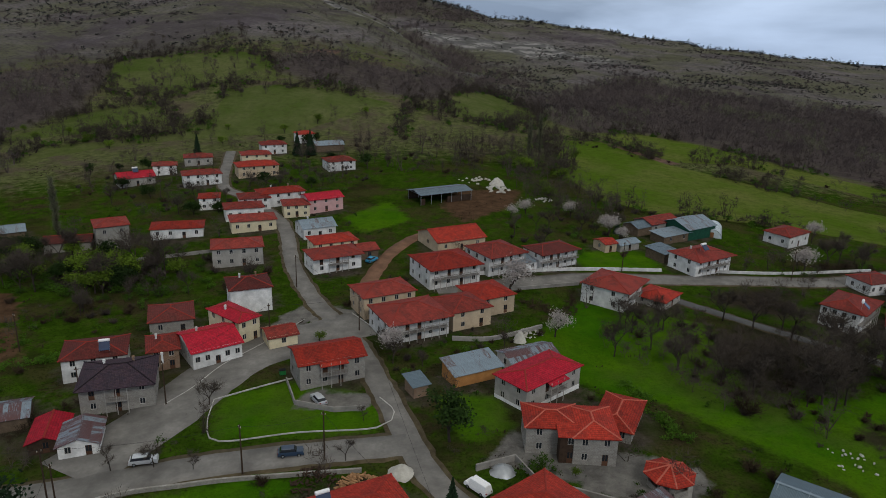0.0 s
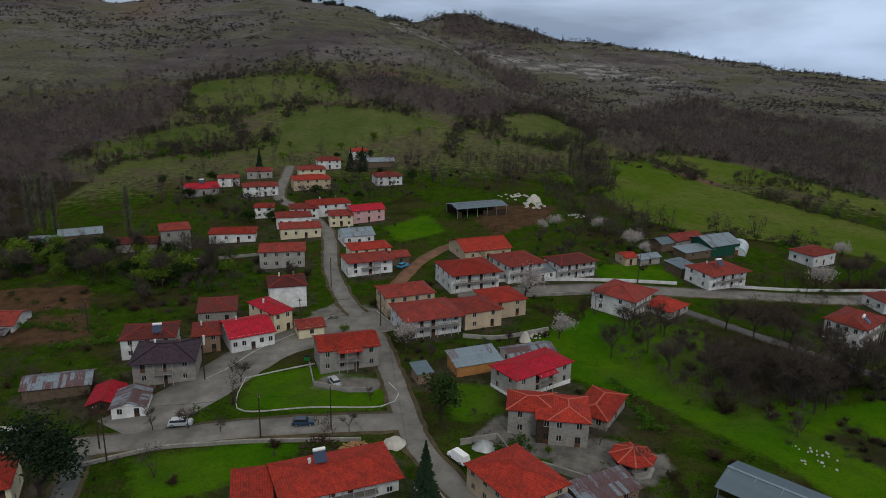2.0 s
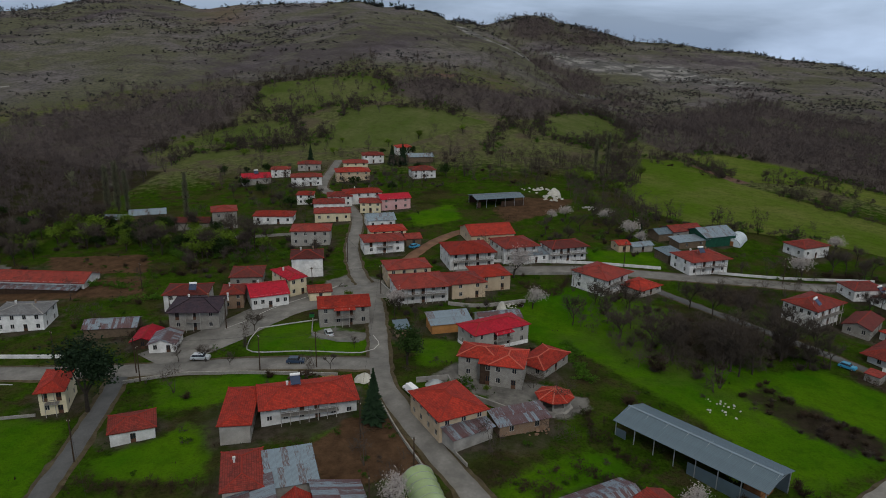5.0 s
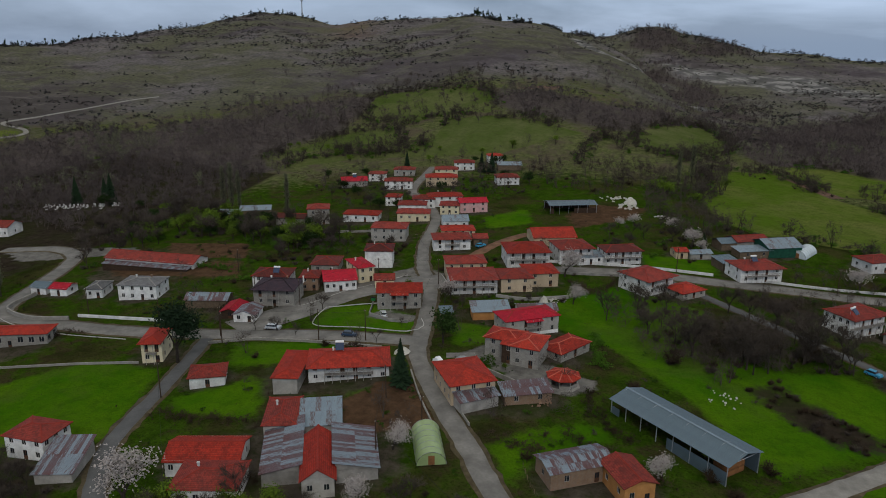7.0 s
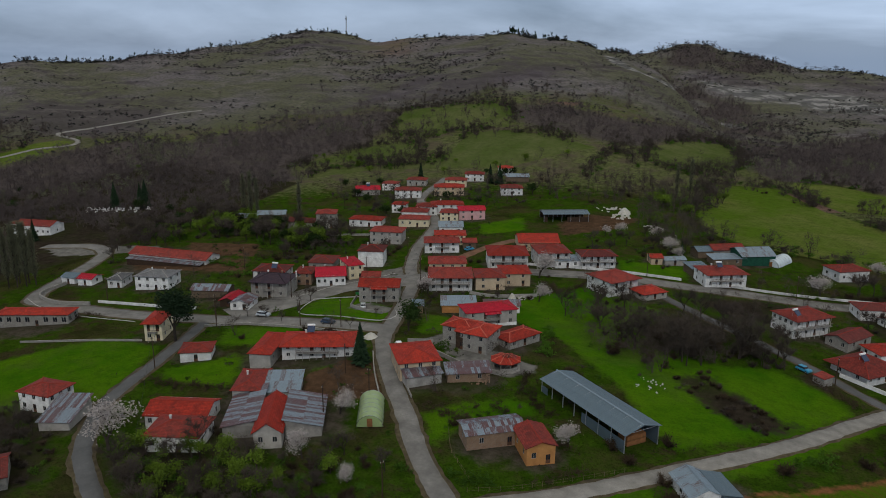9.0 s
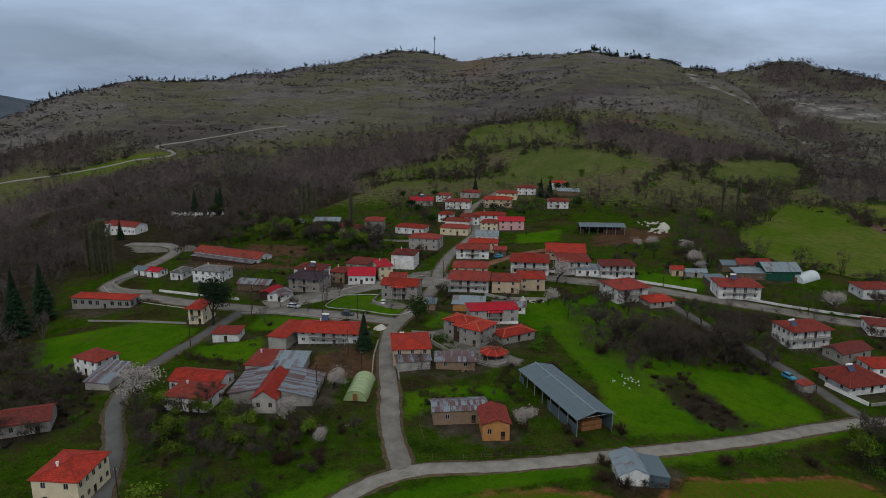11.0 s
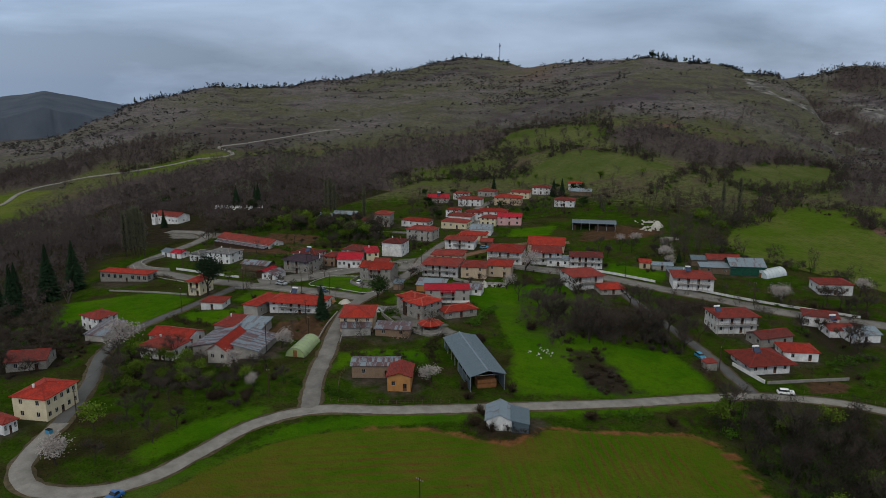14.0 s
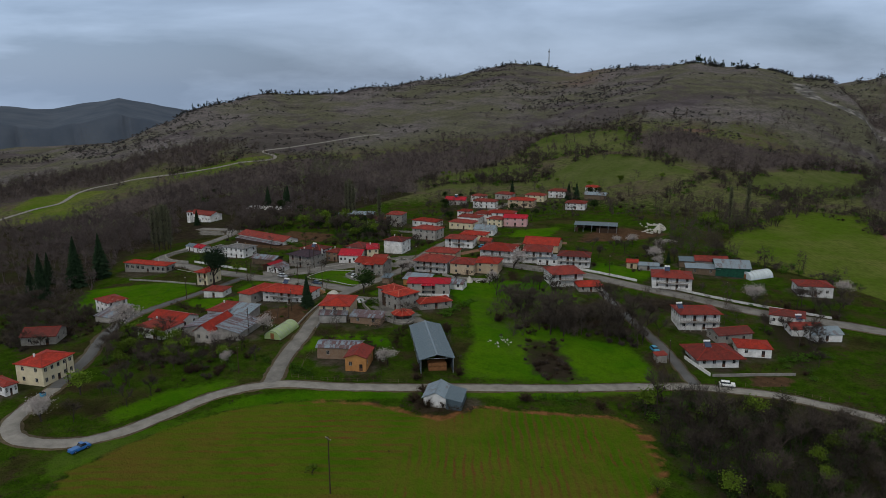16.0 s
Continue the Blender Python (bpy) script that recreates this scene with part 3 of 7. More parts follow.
SIDE = [(-62.5, 92.8), (-56.5, 76.9), (-50, 59.4), (-45.5, 45.5), (-39.7, 33.3), (-26.1, 18.8), (-6.7, 7.2), (11.7, -7.4), (20.4, -15.9), (29, -21.8), (39.1, -21.8), (48, -14.5), (51, -4.3), (49.3, 7.2), (47.2, 23.1), (52.4, 37.5), (67.1, 50.6), (85.8, 70.8), (104.7, 93.6), (118.5, 115.3), (126.7, 126.9), (140, 136.8), (154.8, 141.4), (188.5, 145), (232, 139.2)]
RIGHT = [(-1.4, 175.4), (10.2, 178.3), (23.2, 182.7), (40, 188.1), (65.2, 190.7), (88, 194.4), (115.2, 198.9), (140.7, 210.2), (174, 220.4), (217.5, 226.2)]
LANE = [(50, 184.5), (66, 172), (79, 162), (96, 151), (109.5, 142.3), (118, 135), (125.9, 128.2)]
DRIVE = [(-20.3, 170.8), (-18.4, 186.9), (-15.7, 201), (-8.7, 217.5), (4.3, 229.1)]
HILLROAD = [(-406, 43.5), (-426.3, 72.5), (-445.1, 101.5), (-452.4, 124.7), (-487.2, 149.3), (-500.2, 171.1), (-490.1, 197.2), (-464, 223.3), (-449.5, 261), (-443.7, 290), (-435, 317.6), (-446.6, 330.6), (-474.1, 333.5), (-478.5, 349.4), (-477.1, 377), (-471.2, 400.2), (-449.5, 445.1), (-435, 461.1)]
ROADS = [STREET, FORK, LEFT, SIDE, RIGHT, LANE, DRIVE]
F_NEAR = [(84.1, -36.2), (61, -18), (56.5, 4), (57, 17), (60.5, 27.5), (67, 38), (77, 47.6), (91.9, 53.8), (96.6, 56), (98.6, 68), (117.7, 83.4), (125, 91.2), (134, 88), (146, 76.5), (162.4, 29), (145, -43.5)]
F_EAST = [(47.9, 391.5), (84.1, 404.6), (110.2, 358.1), (133.4, 337.8), (171.1, 298.7), (217.5, 275.5), (217.5, 239.2), (156.6, 245), (124.7, 256.6), (79.8, 262.4), (60.9, 275.5), (52.2, 313.2)]
F_EAST2 = [(89.9, 433.6), (117.5, 445.1), (155.2, 423.4), (195.8, 374.1), (246.5, 326.2), (220.4, 307.4), (178.3, 348), (152.2, 375.6), (117.5, 365.4), (98.6, 388.6)]
F_WEST = [(-194.3, 313.2), (-162.4, 346.6), (-117.5, 368.3), (-85.5, 378.4), (-63.8, 397.3), (-36.2, 432.1), (-63.8, 439.3), (-104.4, 440.8), (-131.9, 427.8), (-129, 401.6), (-133.4, 382.8), (-152.2, 359.6), (-191.4, 340.8)]
F_GLADE = [(-223.3, 337.8), (-210.2, 363.9), (-204.4, 394.4), (-189.9, 406), (-163.8, 406), (-149.3, 382.8), (-162.4, 372.6), (-194.3, 358.1)]
F_UPPER = [(-221.8, 471.2), (-232, 510.4), (-198.7, 522), (-152.2, 513.3), (-129, 500.2), (-117.5, 484.3), (-107.3, 446.6), (-142.1, 440.8), (-165.3, 421.9), (-207.3, 439.3)]
F_STRIP = [(-455.3, 217.5), (-464, 262.4), (-455.3, 329.1), (-435, 317.6), (-426.3, 271.1), (-436.4, 232)]
F_STRIP2 = [(-465.4, 89.9), (-513.3, 120.3), (-482.8, 162.4), (-466.9, 171.1), (-440.8, 127.6), (-406, 137.8), (-379.9, 108.8), (-398.8, 75.4), (-432.1, 98.6)]
F_HILL = [(-7.2, 445.1), (4.3, 501.7), (31.9, 582.9), (58, 490.1), (49.3, 452.4), (14.5, 421.9)]
FIELDS = [F_EAST, F_EAST2, F_WEST, F_GLADE, F_UPPER, F_STRIP, F_STRIP2, F_HILL]
W_WEST = [(-268.2, 58), (-379.9, 72.5), (-394.4, 137.8), (-435, 188.5), (-423.4, 271.1), (-414.7, 323.3), (-407.4, 358.1), (-346.6, 362.5), (-340.8, 404.6), (-284.2, 411.8), (-290, 478.5), (-261, 504.6), (-232, 501.7), (-220.4, 437.9), (-220.4, 369.8), (-232, 330.6), (-195.8, 307.4), (-220.4, 255.2), (-258.1, 221.8), (-258.1, 174), (-242.2, 139.2)]
W_EAST = [(40.6, 601.8), (75.4, 584.4), (129, 711.9), (197.2, 822.1), (249.4, 716.3), (377, 681.5), (609, 435), (478.5, 261), (290, 275.5), (239.2, 350.9), (200.1, 382.8), (155.2, 432.1), (120.3, 458.2), (85.5, 440.8), (63.8, 475.6)]
W_MID = [(-121.8, 481.4), (-123.2, 514.8), (-63.8, 524.9), (-21.8, 539.4), (1.4, 594.5), (40.6, 614.8), (101.5, 609), (63.8, 582.9), (36.2, 591.6), (0, 510.4), (-13, 461.1), (-43.5, 443.7), (-82.6, 446.6)]
W_TOP = [(-187, 1265.8), (-71, 1305), (8.7, 1319.5), (87, 1326.8), (11.6, 1160), (-72.5, 1131), (-130.5, 1189)]
W_LEFT = [(-505, 95), (-512, 160), (-500, 215), (-470, 285), (-462, 322), (-505, 345), (-560, 330), (-610, 250), (-640, 150), (-590, 75)]
W_FLANK = [(-162.4, 1065.8), (-94.2, 928), (-29, 812), (14.5, 696), (87, 681.5), (58, 841), (-29, 1000.5), (-116, 1123.8)]
F_SCHOOL = [(-101.5, 29), (-81.2, 66.7), (-57.9, 68), (-52, 54.9), (-43.4, 37.6), (-65.2, 20.3)]
F_MEADOW = [(11.8, 132.2), (34.8, 171.1), (63.8, 162.4), (75.4, 130.8), (84, 128), (98, 137), (113, 128), (118, 119), (106, 101), (81.2, 75.3), (66.7, 98.3), (43.5, 120.9)]
F_ISLE = [(-41.7, 118.7), (-28, 125.9), (-13.6, 119.9), (-7.7, 112.8), (-9.9, 107), (-38.2, 104.6)]
F_PLOTS = [[(-46, 56), (-37, 66), (-32, 74), (-18, 55), (-37, 52)], [(-51, 87), (-27, 96), (-20, 93), (-24, 88), (-33, 78), (-44, 75)], [(-1, 121), (12, 120), (15, 109), (6, 103)],
           [(29, 65), (36, 73), (46, 81), (53, 78), (40, 63), (38, 52)], [(-7, 71), (-1, 78), (5, 71), (0, 65)], [(45, 30), (44.5, 10), (45.5, -4), (38, -3), (35, 14), (40, 30)], [(52, -8), (54, 12), (53, 30), (60, 36), (63, 33), (57, 18), (58, -4), (64, -24), (52, -20)],
           [(56, 34), (80, 66), (103, 96), (119, 119), (125, 118), (108, 87), (85, 60), (64, 34)], [(-35, 236), (-21, 258), (-11, 235), (-26, 219)], [(37, 210), (63, 216), (66, 200), (42, 194)],
           [(124, 115), (150, 124), (160, 117), (164, 94), (150, 79), (137, 93)]]
W_VALLEY = [(-404, 68), (-304, 149), (-262, 132), (-196, 112), (-160, 76), (-128, 56), (-76, 26), (-84, -6), (-150, -30), (-290, 25)]
L_EXTRA = [W_VALLEY, [(-73, 23), (-59, 26), (-38, 22), (-24, 10), (-25, -6), (-60, -10)], [(-25, 18), (-18, 26), (-4, 34), (8, 30), (16, 16), (-1, 9)], [(58, 145), (66, 161), (76, 168), (92, 163), (82, 135), (64, 122)], [(67, 180), (93, 193), (105, 191), (90, 166), (77, 170)]]
P_WEST = [(-145, 162.4), (-110.2, 169.7), (-98.6, 153.7), (-129, 146.4)]
P_CLAY = [(-153.7, 136.3), (-97.1, 150.1), (-85.5, 133.4), (-133.4, 121.8)]
P_YARD = [(5.8, 232), (26.1, 258.1), (31.9, 284.2), (2.9, 278.4), (-2.9, 255.2)]
Y_COURT = [(7.8, 96.9), (15, 98.4), (27.7, 90.1), (39.2, 89.9), (46.4, 97.5), (37.8, 101.4), (13.5, 108)]
Y_CHAPEL = [(-216, 140), (-172, 150), (-155, 154), (-147, 149), (-170, 136), (-190, 128)]
Y_JUNCTION = [(-14.4, 150.4), (-23.2, 162.4), (-34.8, 162.4), (-43.4, 139), (-47.7, 121.5), (-31.7, 138.8)]
Y_STONE = [(-25.6, 115.7), (-12.5, 114.4), (-11.1, 120.4), (-24.3, 122.3)]
L_SCRUB = [(55.1, 121.3), (60.9, 150.8), (84.2, 156), (98, 144), (92, 136), (76, 124)]
L_EAST = [(124.4, 97), (130, 116.2), (154.8, 130.6), (185.5, 131), (200.1, 87), (171.1, 60.9), (156.6, 69.6)]
L_BROWN = [(76, 113), (81, 106), (87, 99.5), (96.6, 93.5), (104, 98), (106.5, 104.5), (99, 108), (94, 113.5), (88, 116), (83, 123)]
L_WEST = [(-176.9, 87), (-171.1, 217.5), (-188.5, 297.2), (-319, 311.8), (-362.5, 174), (-311.8, 72.5), (-198.7, 43.5), (-145, 14.5), (-108.8, 0), (-108.8, 14.5), (-159.5, 58)]
L_BEND = [(-17.2, 24.5), (-2.5, 37.3), (23.6, 44.3), (35.1, 34.5), (14.7, 17.3), (-5.8, 11.6)]
L_YARDS = [(109.8, 205.8), (135.3, 232.9), (149, 151.6), (138, 160.3), (122.9, 178.2)]
P_BED = [(133.9, 147), (143.2, 155), (144.1, 146.7), (136.8, 140.2)]
P_PLOT = [(-2.3, 79.2), (6.4, 81.9), (18.1, 66.5), (2.5, 56.7), (-6.3, 66.6)]


def blur_mask(polys, x, y, soft):
    """1 inside the polygons, falling to 0 over soft metres outside."""
    out = np.zeros(x.shape)
    for p in polys:
        near = (x > min(q[0] for q in p) - 60) & (x < max(q[0] for q in p) + 60) & (y > min(q[1] for q in p) - 60) & (y < max(q[1] for q in p) + 60)
        if near.any():
            d = dist_to(p + p[:1], x[near], y[near])
            d = np.where(inside(p, x[near], y[near]), -d, d)
            out[near] = np.maximum(out[near], np.clip(0.5 - d / soft, 0, 1))
    return out


def wood_cover(x, y):
    """How densely leafless wood covers the land, 0 to 1."""
    x, y = np.asarray(x, float), np.asarray(y, float)
    wav = 0.5 * np.sin(x * 0.016 + 1.3 * np.sin(y * 0.0076)) * np.cos(y * 0.013 + 0.7) + 0.5 * np.sin(x * 0.049 + y * 0.026 + 2) * np.sin(y * 0.043 - x * 0.014)
    dense = blur_mask([W_WEST, W_EAST, W_MID], x, y, 32)
    thin = blur_mask([W_TOP, W_FLANK], x, y, 70) + blur_mask([W_LEFT], x, y, 24)
    r, a = bearing(x, y)
    stray = np.clip((900 - r) / 360, 0, 1) * np.clip((r - 480) / 60, 0, 1) * np.clip(2.4 * wav - 0.45, 0, 0.6)
    open_land = blur_mask(FIELDS, x, y, 6)
    return np.clip(np.maximum(np.maximum(dense * (1.05 + 0.5 * wav), thin * (0.55 + 0.8 * wav)), stray), 0, 1) * (1 - open_land)


def crest(a):
    """Distance of the skyline at a bearing."""
    return np.where(a > 11.5, np.interp(a, SPUR[0], SPUR[1]), np.interp(a, RIDGE[0], RIDGE[1]))


def yards(x, y):
    """Trodden and littered ground close round the buildings."""
    out = np.zeros(x.shape)
    for bx, by, br in BUILT:
        near = (np.abs(x - bx) < br + 12) & (np.abs(y - by) < br + 12)
        out[near] = np.maximum(out[near], np.clip(1 - (np.hypot(x[near] - bx, y[near] - by) - br) / 7, 0, 1))
    return out * 0.66


def ground():
    def lines(a, b, step, lo, hi):
        mid = list(np.arange(a, b + 0.1, step))
        up, dn, s, x = [], [], step, b
        while x < hi:
            s *= 1.021
            x += s
            up.append(x)
        s, x = step, a
        while x > lo:
            s *= 1.021
            x -= s
            dn.append(x)
        return np.array(dn[::-1] + mid + up)

    xs, ys = lines(-190, 218, 2.9, -4400, 3600), lines(-58, 435, 2.9, -1500, 4400)
    gx, gy = np.meshgrid(xs, ys)
    x, y = gx.ravel(), gy.ravel()
    z = terrain(x, y)
    nx, ny = len(xs), len(ys)
    i = (np.arange(ny - 1)[:, None] * nx + np.arange(nx - 1)).ravel()
    me = bpy.data.meshes.new("ground")
    me.from_pydata(np.stack([x, y, z], 1).tolist(), [], np.stack([i, i + 1, i + nx + 1, i + nx], 1).tolist())
    me.materials.append(M["ground"])
    me.polygons.foreach_set("use_smooth", np.ones(len(me.polygons), bool))
    r, a = bearing(x, y)
    masks = dict(
        lush=blur_mask([F_SCHOOL, F_MEADOW, F_ISLE, *F_PLOTS], x, y, 7) * 0.92,
        pasture=blur_mask(FIELDS, x, y, 5),
        russet=np.clip((r - 870) / 200, 0, 1) * np.clip(1 - np.abs(a - 30) / 9, 0, 1) * 0.5 + blur_mask([[(-116, 519.1), (-95.7, 539.4), (-81.2, 556.8), (-84.1, 533.6)], [(78.3, 410.3), (110.2, 356.7), (118.9, 362.5), (92.8, 394.4)]], x, y, 6),
        cliff=blur_mask([[(-87, 1065.8), (0, 1080.2), (72.5, 1104.9), (159.5, 1136.8), (246.5, 1015), (145, 949.8), (43.5, 974.4), (-43.5, 1000.5)]], x, y, 90) * 0.9 + np.clip(1 - dist_to([(-156.6, 928), (-104.4, 833.8), (-72.5, 855.5), (-43.5, 870), (0, 819.2), (33.4, 740.9)], x, y) / 23, 0, 1),
        paved=blur_mask([Y_COURT, Y_JUNCTION, Y_STONE, Y_CHAPEL], x, y, 1.5),
        sown=blur_mask([F_NEAR], x, y, 2.5),
        drilled=np.clip(0.5 + ((x - 96) * 0.89 + (y - 54) * 0.45) / 9, 0, 1),
        soil=np.maximum(blur_mask([P_WEST, P_PLOT, P_BED], x, y, 2), blur_mask([P_CLAY, P_YARD], x, y, 6) * 0.75),
        clay=np.clip(1 - dist_to([(134, 88), (125, 91.2), (117.7, 83.4), (98.6, 68), (96.6, 56), (91.9, 53.8), (77, 47.6), (67, 38)], x, y) / 2.4, 0, 1) * 0.8 + np.clip(1 - dist_to([(134, 88), (146, 76.5), (158, 38)], x, y) / 2.8, 0, 1) * 0.75,
        dun=np.clip((r - 350) / 90, 0, 1) * 0.8,
        scrub=np.clip((r - 580) / 130, 0, 1) * (1 - wood_cover(x, y)),
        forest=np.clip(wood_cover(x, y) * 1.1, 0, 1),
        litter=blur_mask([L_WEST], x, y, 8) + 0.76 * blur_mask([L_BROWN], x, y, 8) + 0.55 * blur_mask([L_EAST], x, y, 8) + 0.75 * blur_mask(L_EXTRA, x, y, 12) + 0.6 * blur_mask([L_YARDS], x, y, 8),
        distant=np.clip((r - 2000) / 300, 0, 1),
        yard=yards(x, y),
        dull=blur_mask([F_WEST, F_GLADE, F_UPPER, F_HILL], x, y, 6),
    )
    for k, val in masks.items():
        a = me.attributes.new(k, "FLOAT", "POINT")
        a.data.foreach_set("value", np.clip(val, 0, 1).astype("f"))
    tagged(new("ground", me), "grassy village slope rising to a scrub-covered hill", "ground", kind="structure")


for k, (line, wide) in enumerate(((STREET, 6.2), (LEFT, 8.4), (SIDE, 5.6), (RIGHT, 8.4), (LANE, 4.4))):
    ribbon("verge", line, wide, "verge", 0.025 + 0.008 * k, "trodden earth verge beside the road", "verge", 0.8)
ribbon("road", STREET, 4.4, "asphalt", 0.08, "worn grey asphalt village street")
ribbon("road", FORK, 13.5, "asphalt", 0.10, "wide worn asphalt road past the houses")
ribbon("road", LEFT, 6.2, "asphalt", 0.12, "worn asphalt road with white kerbs")
ribbon("road", SIDE[:8], 3.7, "asphalt_new", 0.09, "dark narrow asphalt road between gardens")
ribbon("road", SIDE[7:], 4.1, "gravel", 0.09, "pale grey-brown narrow village road")
ribbon("road", RIGHT, 6.8, "asphalt", 0.09, "pale asphalt road between low white walls")
ribbon("road", LANE, 3.2, "asphalt_new", 0.11, "narrow stony lane between gardens")
ribbon("track", DRIVE, 4.4, "dirt", 0.08, "brown dirt track", "track")
ribbon("road", HILLROAD, 3.6, "gravel", 0.5, "pale road winding up the hillside")


# ---- houses ----
def wall_shell(w, d, h, holes, mat, sink=1.2, reveal=0.16):
    """Four walls with openings cut through; holes: (side, u0, v0, u1, v1), u from the left as seen from outside."""
    v, f = [], []
    sides = ((Vector((-w / 2, -d / 2, 0)), Vector((1, 0, 0)), w), (Vector((w / 2, -d / 2, 0)), Vector((0, 1, 0)), d),
             (Vector((w / 2, d / 2, 0)), Vector((-1, 0, 0)), w), (Vector((-w / 2, d / 2, 0)), Vector((0, -1, 0)), d))
    for s, (o, ax, L) in enumerate(sides):
        mine = [q[1:] for q in holes if q[0] == s]
        us = sorted({0, L, *(q[0] for q in mine), *(q[2] for q in mine)})
        vs = sorted({-sink, h, *(q[1] for q in mine), *(q[3] for q in mine)})
        inn = Vector((-ax.y, ax.x, 0)) * reveal

        def quad(*c):
            k = len(v)
            v.extend(tuple(q) for q in c)
            f.append((k, k + 1, k + 2, k + 3))

        def at(u, z):
            return o + ax * u + Vector((0, 0, z))
        for u0, u1 in zip(us, us[1:]):
            for v0, v1 in zip(vs, vs[1:]):
                um, vm = (u0 + u1) / 2, (v0 + v1) / 2
                if not any(q[0] < um < q[2] and q[1] < vm < q[3] for q in mine):
                    quad(at(u0, v0), at(u1, v0), at(u1, v1), at(u0, v1))
        for a, b, c, e in mine:
            p = (at(a, b), at(c, b), at(c, e), at(a, e))
            for i in range(4):
                quad(p[i], p[(i + 1) % 4], p[(i + 1) % 4] + inn, p[i] + inn)
    return mesh("wall", v, f, mat)


def roof_shell(faces, mat, thick=0.14):
    """A roof of given thickness from its upper faces (lists of corners), tiled along each slope."""
    v, f, uv, use = [], [], [], {}
    for c in faces:
        c = [Vector(q) for q in c]
        n = (c[1] - c[0]).cross(c[2] - c[0]).normalized()
        up = (Vector((0, 0, 1)) - n * n.z)
        up = up.normalized() if up.length > 1e-4 else Vector((0, 1, 0))
        al = up.cross(n)
        k = len(v)
        v += [tuple(q) for q in c]
        f.append(tuple(range(k, k + len(c))))
        uv += [(q.dot(al), q.dot(up)) for q in c]
        k = len(v)
        v += [(q.x, q.y, q.z - thick) for q in c]
        f.append(tuple(range(k + len(c) - 1, k - 1, -1)))
        uv += [(q.dot(al), q.dot(up)) for q in c[::-1]]
        for a, b in zip(c, c[1:] + c[:1]):
            use.setdefault(frozenset((tuple(round(x, 3) for x in a), tuple(round(x, 3) for x in b))), []).append((a, b))
    inner = []
    for e in use.values():
        a, b = e[0]
        if len(e) == 1:
            k = len(v)
            dz = Vector((0, 0, thick))
            v += [tuple(q) for q in (a - dz, b - dz, b, a)]
            f.append((k, k + 1, k + 2, k + 3))
            uv += [(0, 0), ((b - a).length, 0), ((b - a).length, 0.2), (0, 0.2)]
        else:
            inner.append((a, b))
    return mesh("roof", v, f, mat, uv), inner


def caps(edges, mat, wide=0.15):
    """Half-round capping tiles along ridges and hips."""
    b = Bag()
    for p, q in edges:
        d = (q - p).normalized()
        s = d.cross(Vector((0, 0, 1))).normalized() * wide
        u = s.cross(d).normalized() * wide * 0.6
        b.add([p - s, p - s * 0.5 + u, p + s * 0.5 + u, p + s, q - s, q - s * 0.5 + u, q + s * 0.5 + u, q + s],
              [(0, 1, 5, 4), (1, 2, 6, 5), (2, 3, 7, 6), (0, 3, 2, 1), (4, 5, 6, 7)])
    return b.mesh("ridge_cap", mat)


PANE = {}


def window_meshes(w, h, kind):
    key = (round(w, 2), round(h, 2), kind)
    if key not in PANE:
        t = 0.07
        us = [-w / 2, -w / 2 + t, -t / 2, t / 2, w / 2 - t, w / 2]
        vs = [0, t, h - t, h] if kind == "window" else [0, h * 0.4, h - t, h]
        b = Bag()
        b.v = [(u, yy, z) for yy in (0.06, 0.12) for z in vs for u in us]
        solid = {(i, j) for i in range(5) for j in range(3) if not (j == 1 and i in (1, 3))}
        for i, j in solid:
            q = [j * 6 + i, j * 6 + i + 1, (j + 1) * 6 + i + 1, (j + 1) * 6 + i]
            b.f += [tuple(q), tuple(k + 24 for k in q[::-1])]
            for (di, dj), (m, n) in zip(((0, -1), (1, 0), (0, 1), (-1, 0)), ((0, 1), (1, 2), (2, 3), (3, 0))):
                if (i + di, j + dj) not in solid:
                    b.f.append((q[n], q[m], q[m] + 24, q[n] + 24))
        g = Bag().box(-w / 2 + 0.05, 0.105, 0.05, w / 2 - 0.05, 0.115, h - 0.05)
        PANE[key] = (b.mesh(kind, "frame" if kind == "window" else "shutter"), g.mesh("pane", "glass"))
    return PANE[key]


BUILT = []  # footprints, so that nothing grows through a house


def chimney(parent, x, y, z, high=1.1, mat="white"):
    high *= 0.6
    b = Bag().box(x - 0.17, y - 0.17, z - 1.0, x + 0.17, y + 0.17, z + high)
    b.box(x - 0.24, y - 0.24, z + high, x + 0.24, y + 0.24, z + high + 0.1)
    for sx in (-0.15, 0.15):
        b.box(x + sx - 0.06, y - 0.2, z + high + 0.1, x + sx + 0.06, y + 0.2, z + high + 0.3)
    b.box(x - 0.25, y - 0.25, z + high + 0.3, x + 0.25, y + 0.25, z + high + 0.36)
    part("chimney", b.mesh("chimney", mat), parent)


